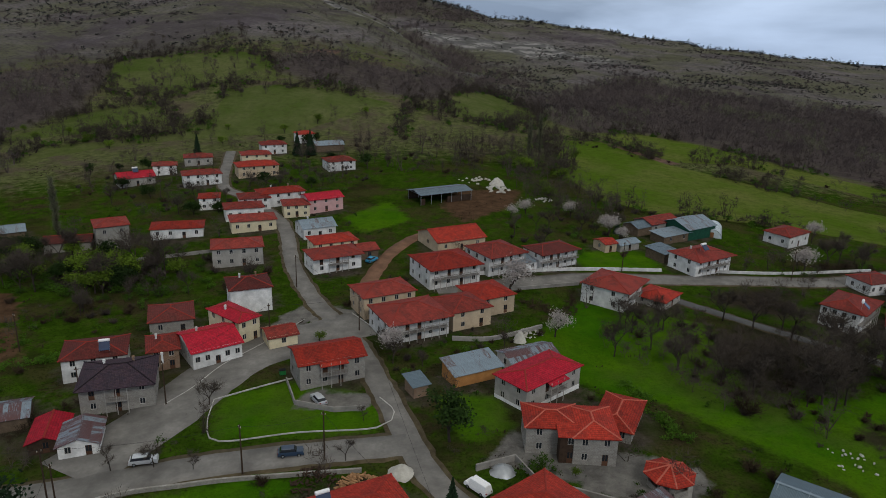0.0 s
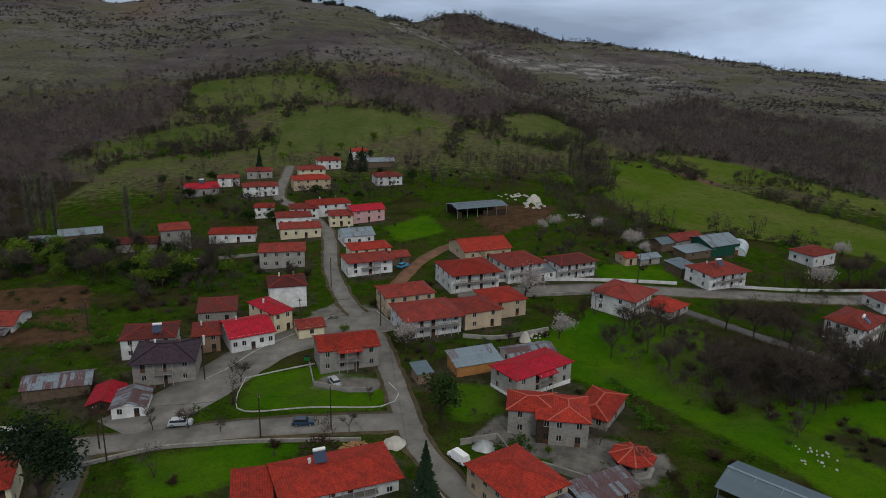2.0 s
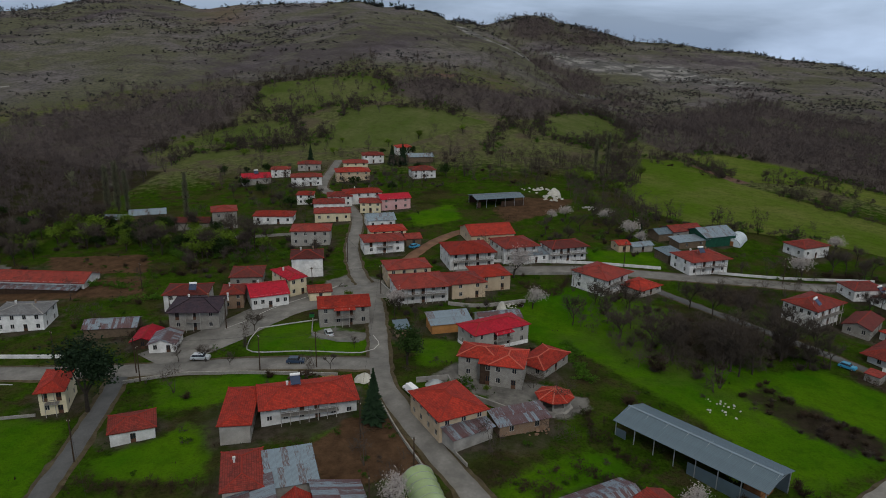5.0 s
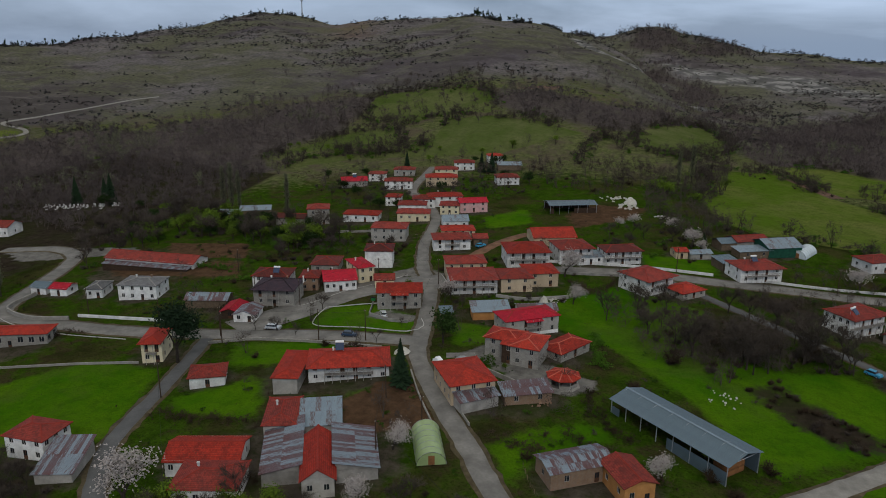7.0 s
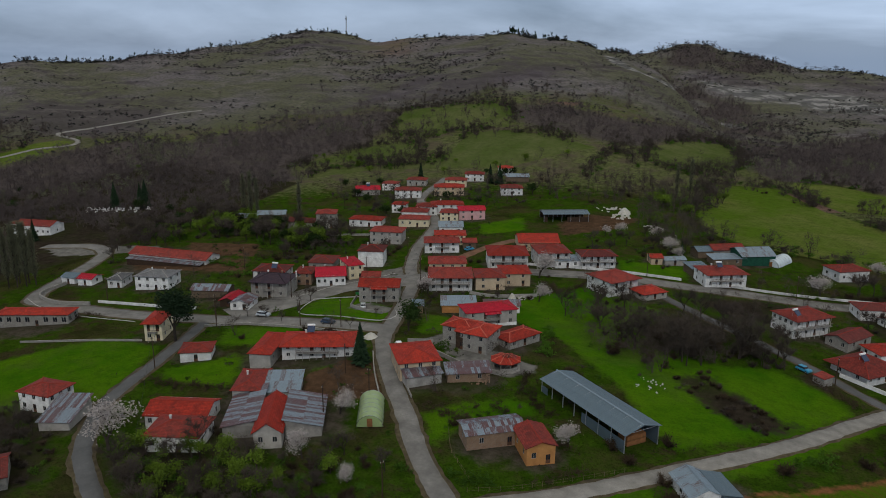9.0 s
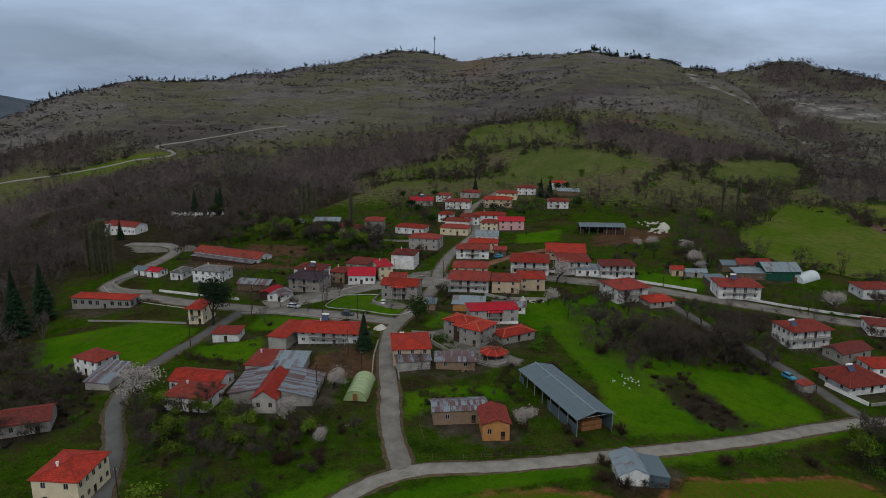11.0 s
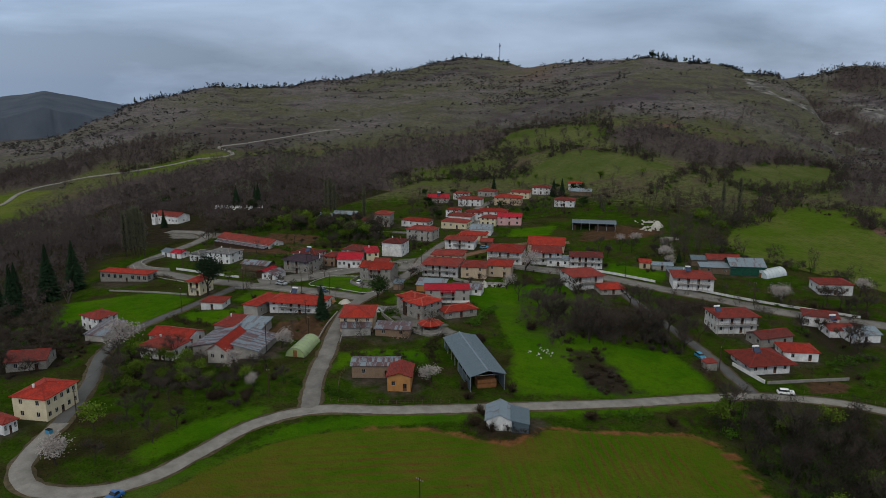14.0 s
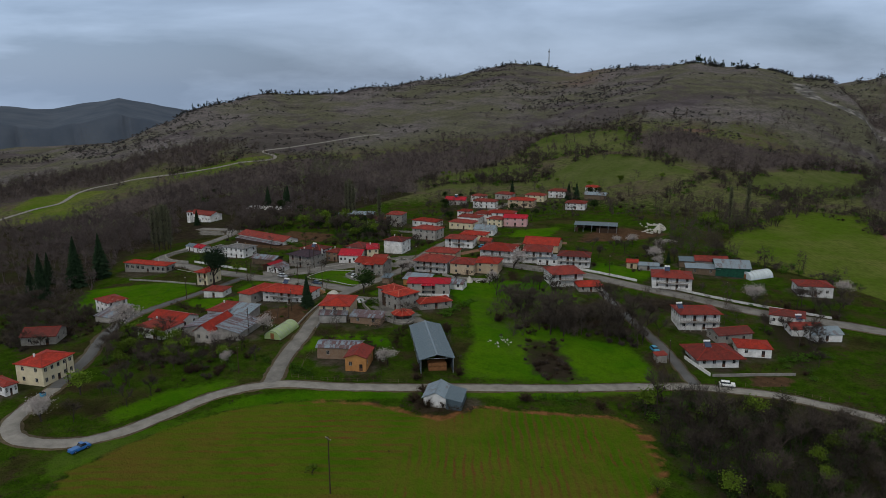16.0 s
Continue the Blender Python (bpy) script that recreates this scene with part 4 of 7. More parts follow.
def house(x, y, yaw, w, d, h, roof="hip", wall="white", top="tile_red", rise=0, over=0.45, floors=2, nf=4, ns=2, door=1, stack=0, balcony=0, base=0.0,
          name="house", label="", category="house", blind=(), cap="ridge_dark", low="", group="village houses", awning=0, win=(1.0, 1.25)):
    """A building on the ground at x, y; w along its front, d deep, h to the eaves."""
    c, s = abs(math.cos(radians(yaw))), abs(math.sin(radians(yaw)))
    z = min(zg(x + i * w * 0.3, y + j * d * 0.3) for i in (-1, 1) for j in (-1, 1)) * 0.5 + zg(x, y) * 0.5 + base
    BUILT.append((x, y, max(w, d) / 2 + 0.5))
    ob = new(name, None)
    ob.matrix_basis = pose(x, y, z, 0, 0, yaw)
    tagged(ob, label, category, group)
    rng = random.Random(int(x * 31 + y * 17))
    holes, put = [], []
    fh = h / floors
    for side, L, n in ((0, w, nf), (1, d, ns), (2, w, nf), (3, d, ns)):
        if side in blind or n == 0:
            continue
        for fl in range(floors):
            for i in range(n):
                u = L * (i + 0.5) / n + rng.uniform(-0.1, 0.1)
                isdoor = side == 0 and door and fl == 0 and i == n // 2
                tall = isdoor or (balcony and side == 0 and fl == floors - 1 and i in (n // 2, n // 2 - 1))
                ww, hh = (1.0, 2.05) if tall else (win[0], min(win[1], fh * 0.5))
                ww = min(ww, L / n * 0.55)
                v0 = fl * fh + (0.05 if tall else fh * 0.36)
                if v0 + hh > h - 0.15:
                    hh = h - 0.15 - v0
                holes.append((side, u - ww / 2, v0, u + ww / 2, v0 + hh))
                put.append((side, u, v0, ww, hh, "door" if tall else "window"))
    wl = part("wall", wall_shell(w, d, h, holes, wall), ob)
    if low:
        b = Bag()
        e = 0.03
        b.box(-w / 2 - e, -d / 2 - e, -1.2, w / 2 + e, -d / 2, fh * 0.36)
        b.box(w / 2, -d / 2 - e, -1.2, w / 2 + e, d / 2, fh * 0.36)
        b.box(-w / 2 - e, -d / 2, -1.2, -w / 2, d / 2, fh * 0.36)
        part("plinth", b.mesh("plinth", low), ob)
    for side, u, v0, ww, hh, kind in put:
        fr, gl = window_meshes(ww, hh, kind)
        m = {0: pose(-w / 2 + u, -d / 2, v0), 1: pose(w / 2, -d / 2 + u, v0, 0, 0, 90), 2: pose(w / 2 - u, d / 2, v0, 0, 0, 180), 3: pose(-w / 2, d / 2 - u, v0, 0, 0, -90)}[side]
        part("pane", gl, part(kind, fr, ob, "", m))
    a, b, o = w / 2 + over, d / 2 + over, over
    f = b + (1.25 if balcony and not awning else 0)
    rise = rise or min(w, d) * (0.155 if roof == "hip" else 0.17)
    e = h - 0.02
    if roof == "hip":
        if w >= d:
            k = max(a - b * 0.95, 0.05)
            r0, r1 = (-k, 0, e + rise), (k, 0, e + rise)
            faces = [[(-a, -f, e), (a, -f, e), r1, r0], [(a, b, e), (-a, b, e), r0, r1], [(a, -f, e), (a, b, e), r1], [(-a, b, e), (-a, -f, e), r0]]
        else:
            k = max(b - a * 0.95, 0.05)
            r0, r1 = (0, -k, e + rise), (0, k, e + rise)
            faces = [[(a, -f, e), (a, b, e), r1, r0], [(-a, b, e), (-a, -f, e), r0, r1], [(-a, -f, e), (a, -f, e), r0], [(a, b, e), (-a, b, e), r1]]
    elif roof == "gable":
        faces = [[(-a, -b, e - o * rise / (d / 2)), (a, -b, e - o * rise / (d / 2)), (a, 0, e + rise), (-a, 0, e + rise)], [(a, b, e - o * rise / (d / 2)), (-a, b, e - o * rise / (d / 2)), (-a, 0, e + rise), (a, 0, e + rise)]]
        for sx in (-1, 1):
            g = Bag().add([(sx * (w / 2), -d / 2, e - 0.05), (sx * (w / 2), d / 2, e - 0.05), (sx * (w / 2), 0, e + rise - 0.16), (sx * (w / 2 - 0.2), -d / 2, e - 0.05), (sx * (w / 2 - 0.2), d / 2, e - 0.05), (sx * (w / 2 - 0.2), 0, e + rise - 0.16)],
                          [(0, 1, 2), (5, 4, 3), (0, 3, 4, 1), (1, 4, 5, 2), (2, 5, 3, 0)])
            part("gable", g.mesh("gable", wall), ob)
    elif roof == "cross":  # gable end to the front
        faces = [[(a, -b, e - o * rise / (w / 2)), (a, b, e - o * rise / (w / 2)), (0, b, e + rise), (0, -b, e + rise)], [(-a, b, e - o * rise / (w / 2)), (-a, -b, e - o * rise / (w / 2)), (0, -b, e + rise), (0, b, e + rise)]]
        for sy in (-1, 1):
            g = Bag().add([(-w / 2, sy * (d / 2), e - 0.05), (w / 2, sy * (d / 2), e - 0.05), (0, sy * (d / 2), e + rise - 0.16), (-w / 2, sy * (d / 2 - 0.2), e - 0.05), (w / 2, sy * (d / 2 - 0.2), e - 0.05), (0, sy * (d / 2 - 0.2), e + rise - 0.16)],
                          [(0, 1, 2), (5, 4, 3), (0, 3, 4, 1), (1, 4, 5, 2), (2, 5, 3, 0)])
            part("gable", g.mesh("gable", wall), ob)
    else:  # one slope, falling to the front
        faces = [[(-a, -b, e + 0.05), (a, -b, e + 0.05), (a, b, e + rise), (-a, b, e + rise)]]
        g = Bag()
        g.box(-w / 2, d / 2 - 0.2, e - 0.1, w / 2, d / 2, e + rise - 0.22)
        for sx in (-1, 1):
            g.add([(sx * w / 2, -d / 2, e - 0.1), (sx * w / 2, d / 2, e - 0.1), (sx * w / 2, d / 2, e + rise - 0.2), (sx * (w / 2 - 0.2), -d / 2, e - 0.1), (sx * (w / 2 - 0.2), d / 2, e - 0.1), (sx * (w / 2 - 0.2), d / 2, e + rise - 0.2)],
                  [(0, 1, 2), (5, 4, 3), (0, 3, 4, 1), (1, 4, 5, 2), (2, 5, 3, 0)])
        part("gable", g.mesh("gable", wall), ob)
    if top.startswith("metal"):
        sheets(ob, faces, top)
    else:
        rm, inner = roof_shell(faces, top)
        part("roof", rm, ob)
        if inner:
            part("ridge_cap", caps(inner, cap), ob)
    for i in range(stack):
        chimney(ob, (-0.25 + 0.5 * i) * w * 0.8, 0.12 * d, e + rise * 0.72, 1.0 + 0.2 * i, "white" if i % 2 == 0 else "brick")
    if balcony:
        bw = w * min(1, balcony)
        bb = Bag().box(-bw / 2, -d / 2 - 1.3, fh * (floors - 1) - 0.14, bw / 2, -d / 2, fh * (floors - 1))
        bal = part("balcony", bb.mesh("balcony", "concrete"), ob)
        for i in range(int(bw / 0.45) + 1):
            px = -bw / 2 + 0.04 + i * (bw - 0.08) / max(1, int(bw / 0.45))
            if i % 4 == 0:
                part("post", Bag().tube((px, -d / 2 - 1.25, -1.0), (px, -d / 2 - 1.25, h - 0.1), 0.08, 0.08, 5).mesh("post", "grey"), bal)
        rb = Bag().box(-bw / 2, -d / 2 - 1.29, fh * (floors - 1) + 0.85, bw / 2, -d / 2 - 1.23, fh * (floors - 1) + 0.93)
        for i in range(int(bw / 0.3) + 1):
            px = -bw / 2 + i * 0.3
            rb.box(px, -d / 2 - 1.28, fh * (floors - 1), px + 0.04, -d / 2 - 1.24, fh * (floors - 1) + 0.86)
        part("railing", rb.mesh("railing", "rail"), bal)
        if not awning:
            return ob
        p = [(-bw / 2 - 0.2, -d / 2 - 1.6, h - 0.52), (bw / 2 + 0.2, -d / 2 - 1.6, h - 0.52), (bw / 2 + 0.2, -d / 2 - 0.05, h - 0.17), (-bw / 2 - 0.2, -d / 2 - 0.05, h - 0.17)]
        part("canopy", roof_shell([p], "slate" if top.startswith("metal") else top, 0.1)[0], ob)
    return ob


SHEET = {}


def sheets(parent, faces, mat):
    """Overlapping corrugated sheets, laid side by side up each slope."""
    for c in faces:
        c = [Vector(q) for q in c]
        n = (c[1] - c[0]).cross(c[2] - c[0]).normalized()
        up = (Vector((0, 0, 1)) - n * n.z).normalized()
        al = up.cross(n)
        L, H = (c[1] - c[0]).length, (c[2] - c[1]).length
        rows = 1 if H < 3.6 else 2
        k = max(2, round(L / (0.7 if mat == "metal_rust" else 1.05)))
        for i in range(k):
            for j in range(rows):
                w, h = L / k + 0.06, H / rows + 0.12
                key = (round(w, 2), round(h, 2), mat)
                if key not in SHEET:
                    v = [(0, 0, 0), (w, 0, 0), (w, h, 0), (0, h, 0), (0, 0, -0.05), (w, 0, -0.05), (w, h, -0.05), (0, h, -0.05)]
                    f = [(0, 1, 2, 3), (7, 6, 5, 4), (0, 4, 5, 1), (1, 5, 6, 2), (2, 6, 7, 3), (3, 7, 4, 0)]
                    SHEET[key] = mesh("metal_sheet", v, f, mat, [(v[q][0], v[q][1]) for g in f for q in g])
                m = Matrix((al, up, n)).transposed().to_4x4()
                p = c[0] + al * (L * i / k) + up * (H * j / rows) + n * (0.012 * (i % 2) + 0.02 * j)
                m.translation = p
                part("metal_sheet", SHEET[key], parent, "", m)


house(44.3, 173.6, 56, 12.8, 11.4, 5.37, "hip", "white", "tile_old", nf=2, ns=2, balcony=0.5, label="white two-storey box house with bright red roof")
house(103.6, 169.9, 46, 13.7, 8.9, 5.92, "hip", "white", "tile_old", nf=4, ns=4, balcony=1, stack=0, label="large white two-storey house with balconies, red roof")
house(19.6, 122.6, 43, 15.6, 7.9, 4.97, "hip", "grey", "tile_crimson", low="white", balcony=0.3, cap="ridge_dark", awning=1, win=(0.9, 1.3), label="two-storey house, crimson roof, grey over white walls")
house(19.6, 105.0, 0, 8.6, 7.2, 5.2, "hip", "stone", nf=2, ns=2, door=0, cap="ridge", label="large grey stone house with bright red hipped roof")
house(26.2, 103.6, 0, 7.0, 9.4, 5.25, "hip", "stone", nf=2, ns=3, door=1, cap="ridge", name="house_wing", label="grey stone pavilion wing with bright red hipped roof")
house(22.2, 100.4, 0, 3.4, 2.6, 5.0, "shed", "wood_dark", "tile_red", rise=0.7, over=0.4, nf=1, ns=0, door=1, name="porch", category="porch", label="dark timber entrance porch with red tiled roof")
house(33, 112.4, 66, 11.7, 6.7, 2.53, "hip", "stone", floors=1, nf=3, stack=0, cap="ridge", label="single-storey stone annex with red hipped roof")
house(56.4, 174.1, 50, 9.5, 8.3, 2.25, "hip", "grey", "tile_red", floors=1, nf=3, label="low grey house with bright red roof")
# below and around the junction
house(-21.8, 128.1, 25, 13, 8.6, 5.48, "gable", "stone", balcony=0.4, nf=4, awning=1, label="two-storey stone house with orange tiles and red awning")
house(17.2, 82.4, 41, 10.2, 12.5, 4.67, "hip", "tan", nf=3, ns=4, label="tan rendered house with orange tiled roof by the street")
house(21.2, 77.7, 47, 8.9, 6.9, 2.64, "shed", "concrete", "metal_rust", rise=1.5, floors=1, nf=0, ns=0, stack=0, door=0, name="shed", category="shed", group="sheds", label="lean-to shed with rusted sheet roof")
house(31.1, 84.3, 34, 10.6, 4.7, 2.42, "shed", "brick", "metal_rust", rise=0.88, floors=1, nf=2, ns=0, stack=0, door=0, name="shed", category="shed", group="sheds", label="low brick shed with rusted sheet roof")
house(47.4, 61.6, 41, 12.5, 6.4, 3.64, "gable", "brick", "metal_rust", rise=0.88, floors=1, nf=2, ns=1, stack=0, name="shed", category="shed", group="sheds", label="old stone outbuilding with rusted sheet roof")
house(57.2, 61.2, 39, 6.0, 8.6, 4.19, "cross", "ochre", "tile_old", floors=1, nf=2, ns=2, stack=0, label="small ochre brick house with tiled roof")
house(-12, 81.5, 29, 18.8, 9.2, 4.06, "hip", "white", balcony=0.6, nf=6, stack=1, label="long white house with red roof and veranda")
house(-22.8, 73.6, 21, 5.6, 14.7, 4.19, "hip", "grey", floors=1, nf=0, ns=3, stack=0, label="grey rendered wing with red hipped roof")
house(-42.1, 66.7, 35, 8, 6.9, 2.87, "hip", "white", "tile_old", floors=1, nf=1, ns=1, stack=0, name="outbuilding", category="outbuilding", group="sheds", label="small white outbuilding with red roof and dark door")
house(-65.6, 74.5, 28, 5.1, 9.2, 5.89, "hip", "cream", nf=2, ns=2, balcony=0.5, label="narrow cream house with red roof beside the road")
house(-113.9, 68.4, 28.5, 22.8, 6.6, 4.1, "hip", "stone", "tile_red", floors=1, nf=8, ns=2, stack=0, name="school", category="school", win=(1.5, 1.7), label="long stone school with red hipped roof")
house(-106.3, 110.4, 20, 12.6, 9.4, 5.0, "hip", "white", "slate", rise=1.12, nf=4, stack=2, cap="concrete", label="modern white house with flat grey hipped roof")
house(-122.3, 106.8, 24, 5.4, 8, 3.31, "hip", "white", "slate", rise=1.12, floors=1, nf=2, stack=0, cap="concrete", label="white side building with grey hipped roof")
house(-144.6, 103.8, 13, 5.7, 5.9, 2.75, "gable", "white", "metal_blue", floors=1, nf=1, ns=1, stack=0, name="shed", category="shed", group="sheds", label="white garden shed with dark sheet roof")
house(-135.9, 104.4, 14, 6, 5.9, 2.87, "gable", "white", "tile_crimson", floors=1, nf=1, ns=1, stack=0, name="shed", category="shed", group="sheds", cap="ridge_dark", label="garden hut with crimson sheet roof")
house(-128.2, 138.4, 11, 35.9, 10.2, 3.31, "gable", "white", "tile_old", floors=1, nf=0, ns=0, stack=0, door=0, name="farm_shed", category="shed", group="sheds", label="long low farm shed with red tiled roof")
house(-127.0, 132.2, 11, 34.4, 3.4, 1.9, "shed", "wood_dark", "metal_rust", rise=0.7, over=0.3, floors=1, nf=0, ns=0, stack=0, door=0, name="lean_to", category="shed", group="sheds", label="long dark lean-to with rusted purple-grey sheets")
house(-59.4, 119.2, 18, 12.7, 10.2, 5.68, "hip", "stone", "tile_black", nf=3, ns=3, stack=3, cap="tile_black", balcony=0.3, label="stone house with blackish purple hipped roof")
house(-78.7, 109.6, 23, 12.7, 6.9, 2.87, "gable", "wood", "metal_rust", floors=1, nf=0, ns=0, stack=0, door=0, name="shed", category="shed", group="sheds", label="open store with patchwork rusted sheet roof")
house(-65.6, 105.4, 18, 5.4, 8.2, 2.3, "cross", "wood_dark", "tile_crimson", rise=1.0, floors=1, nf=1, ns=0, name="shed", category="shed", group="sheds", label="dark open shed with crimson sheet roof")
house(-59.4, 104.0, 18, 6.2, 7.6, 2.5, "cross", "white", "metal_rust", rise=1.1, floors=1, nf=2, ns=1, name="shed", category="shed", group="sheds", label="white walled shed with patched grey and rusted sheets")
house(-69.3, 130.4, 20, 11.7, 9.2, 4.87, "hip", "white", "tile_dark", nf=3, cap="ridge_dark", label="white house with dark red tiled hip roof")
house(-56.8, 133.4, 23, 5.9, 8, 4.47, "hip", "brick", "tile_old", nf=2, stack=1, label="ruinous brick house with mossy old tiles")
house(-48.5, 137.1, 36, 10.2, 11.4, 3.97, "gable", "white", "tile_crimson", floors=1, nf=5, cap="ridge_dark", stack=1, label="single-storey house with crimson roof and glazed porch")
house(-45.9, 146.5, 52, 5.4, 11.4, 5.48, "hip", "cream", "tile_crimson", nf=2, ns=3, cap="ridge_dark", stack=1, label="cream two-storey house with crimson roof")
house(-46.8, 162.2, 23, 9.6, 9.2, 6.29, "hip", "white", "tile_dark", nf=2, ns=2, blind=(0,), stack=2, cap="ridge_dark", label="tall white house with dark red roof")
# up the street
house(-58.6, 193.1, 18, 13.7, 9.2, 5.48, "hip", "grey", "tile_old", nf=4, balcony=0, label="unfinished grey two-storey house, red tiled roof")
house(-101, 206.8, 31, 9.2, 9.2, 7.1, "hip", "stone", "tile_old", nf=2, ns=2, floors=2, label="tall bare stone house with red roof")
house(-84.1, 215.8, 16, 15.4, 8, 3.31, "hip", "white", "tile_red", floors=1, nf=4, label="low white house with red roof in a walled yard")
house(-62.3, 223, 22, 14, 8, 3.75, "hip", "cream", "tile_old", floors=1, nf=4, label="low cream house with red hipped roof")
house(-68.6, 234.9, 22, 12.5, 8, 4.19, "hip", "white", "tile_old", floors=1, nf=4, label="white house with red roof by the lane")
house(-83.7, 245.8, 16, 6.9, 6.9, 4.26, "hip", "white", "tile_red", nf=2, ns=2, label="small tall white house with red roof")
house(-67.9, 245.7, 23, 10.2, 8, 4.47, "hip", "white", "tile_old", nf=3, label="white two-storey house with tiled roof")
house(-59.9, 252.1, 30, 15.9, 8, 4.87, "hip", "white", "tile_red", nf=4, stack=2, label="white house with red roof and white chimneys")
house(-51.7, 239, 19, 8.6, 8, 4.26, "hip", "cream", "tile_old", nf=3, label="cream house with red roof")
house(-43.8, 245.9, 34, 12.7, 8, 4.87, "gable", "pink", "tile_crimson", nf=3, cap="ridge_dark", label="pink house with crimson sheet roof")
house(-41, 218.4, 29, 10.4, 9.2, 3.53, "gable", "white", "metal_light", floors=1, nf=3, stack=1, label="white house with blue-grey metal roof")
house(-32.8, 201.5, 28, 12.8, 8, 4.47, "hip", "cream", "tile_red", nf=4, label="cream house with red hipped roof")
house(-30.8, 189.9, 29, 14, 8, 4.67, "hip", "white", "tile_old", nf=3, balcony=0.4, label="white two-storey house with red roof and garden")
house(-22.8, 199.6, 29, 5.4, 6.9, 2.87, "gable", "wood", "tile_old", floors=1, nf=1, ns=1, stack=0, name="shed", category="shed", group="sheds", label="garden shed with old tiles")
house(0.7, 183.4, 28, 15, 12.5, 5.68, "hip", "white", "tile_red", nf=4, ns=3, balcony=0.9, label="large white house with red hip roof and balcony")
house(14.8, 193.7, 34, 12.4, 11.4, 5.68, "hip", "white", "tile_old", nf=4, ns=3, balcony=0.9, label="white house with tiered red roof and balconies")
house(31.2, 198.9, 32, 13.5, 8, 5.08, "hip", "white", "tile_dark", nf=5, balcony=1, cap="ridge_dark", rise=1.25, label="long white two-storey house with shallow dark red roof")
house(21.5, 192.4, 33, 9.3, 5.9, 2.87, "shed", "white", "metal_light", rise=0.62, floors=1, nf=3, ns=1, stack=0, group="sheds", label="low white garden building with metal roof")
house(2.4, 212.5, 29, 16.4, 13.5, 3.53, "gable", "tan", "tile_red", floors=1, nf=3, ns=1, stack=0, name="barn", category="barn", group="sheds", label="wide barn with red tiles above a blue sheet eave")
house(-14.1, 162.1, 29, 13.3, 9.2, 5.48, "hip", "tan", "tile_old", nf=4, label="tan two-storey house with red hipped roof")
house(-6.9, 150.2, 28, 14.8, 11.4, 5.08, "hip", "white", "tile_old", nf=5, ns=3, balcony=0.9, label="white and blue house with large red roof and balcony")
house(5.2, 156.5, 29, 10.1, 10.2, 4.67, "hip", "tan", "tile_old", nf=2, stack=0, label="tan house with red hipped roof and blank walls")
house(11.2, 164.7, 30, 10.2, 10.2, 4.67, "hip", "tan", "tile_red", nf=2, stack=0, label="tan house with weathered red roof")
house(7.1, 128.1, 29, 10.5, 5.6, 2.6, "shed", "ochre", "metal_light", rise=1.25, floors=1, nf=0, ns=0, stack=0, door=0, name="shed", category="shed", group="sheds", label="ochre shed with blue-grey sheet roof")
house(18.8, 135.2, 28, 11.0, 6.0, 2.6, "gable", "white", "metal_rust", floors=1, nf=3, ns=1, stack=0, name="shed", category="shed", group="sheds", label="white walled store with rusted sheet roof")
house(-3.6, 121.1, 29, 3, 4.1, 2.53, "shed", "brick", "metal_blue", rise=0.62, floors=1, nf=0, ns=0, stack=0, door=0, name="shed", category="shed", group="sheds", label="small brick hut with blue sheet roof by the street")
# the eastern side
house(76.2, 202.4, 32, 15, 10.2, 5.08, "hip", "white", "tile_old", nf=4, balcony=0.8, stack=2, label="white house with red roof and solar heater")
house(66.7, 235.6, 34, 9.6, 6.9, 3.09, "gable", "wood", "metal_blue", floors=1, nf=0, ns=0, stack=0, door=0, name="farm_shed", category="shed", group="sheds", label="farm shed with grey sheet roof")
house(73.4, 240.6, 34, 13.3, 8, 3.75, "gable", "concrete", "tile_old", floors=1, nf=3, ns=1, stack=0, name="farm_shed", category="shed", group="sheds", label="farm shed with red and blue roof")
house(83.6, 238.4, 34, 13.7, 12.5, 3.97, "gable", "metal_green", "metal_light", floors=1, nf=0, ns=0, stack=0, door=0, name="barn", category="barn", group="sheds", label="large grey metal barn with green front")
house(67.1, 209.4, 38, 6.9, 6.9, 2.87, "shed", "wood", "metal_blue", rise=0.75, floors=1, nf=0, ns=0, stack=0, door=0, name="shed", category="shed", group="sheds", label="lean-to with blue-grey sheet roof")
house(75.4, 229.2, 33, 13.1, 5.9, 2.75, "shed", "wood", "metal_light", rise=0.62, floors=1, nf=2, ns=0, stack=0, door=0, name="shed", category="shed", group="sheds", label="low store with light sheet roof")
house(50.6, 214.6, 28, 4.4, 5.9, 2.87, "gable", "tan", "tile_red", floors=1, nf=1, ns=1, stack=0, name="shed", category="shed", group="sheds", label="small hut with red roof")
house(57.2, 216.6, 33, 8.2, 4.7, 2.42, "gable", "concrete", "metal_light", floors=1, nf=1, ns=1, stack=0, name="shed", category="shed", group="sheds", label="low shed with light sheet roof")
house(110.4, 135.6, -40, 3.4, 3.2, 2.2, "shed", "concrete", "tile_old", rise=0.35, over=0.2, floors=1, nf=0, ns=0, stack=0, door=0, name="shed", category="shed", group="sheds", label="small block-walled hut with a rusty red roof")
house(120.5, 148.7, 50, 12.2, 11, 3.0, "hip", "white", "tile_old", rise=2.6, over=1.5, floors=1, nf=4, stack=0, label="low house with wide red roof and dark porch")
house(126.5, 163.4, 36, 9.9, 8, 2.87, "hip", "white", "tile_red", floors=1, nf=2, stack=0, label="white side building with red hipped roof")
house(116.9, 167.9, 59, 12.2, 6.9, 3.09, "gable", "stone", "tile_dark", floors=1, nf=2, cap="ridge_dark", label="old building with brownish red tiles")
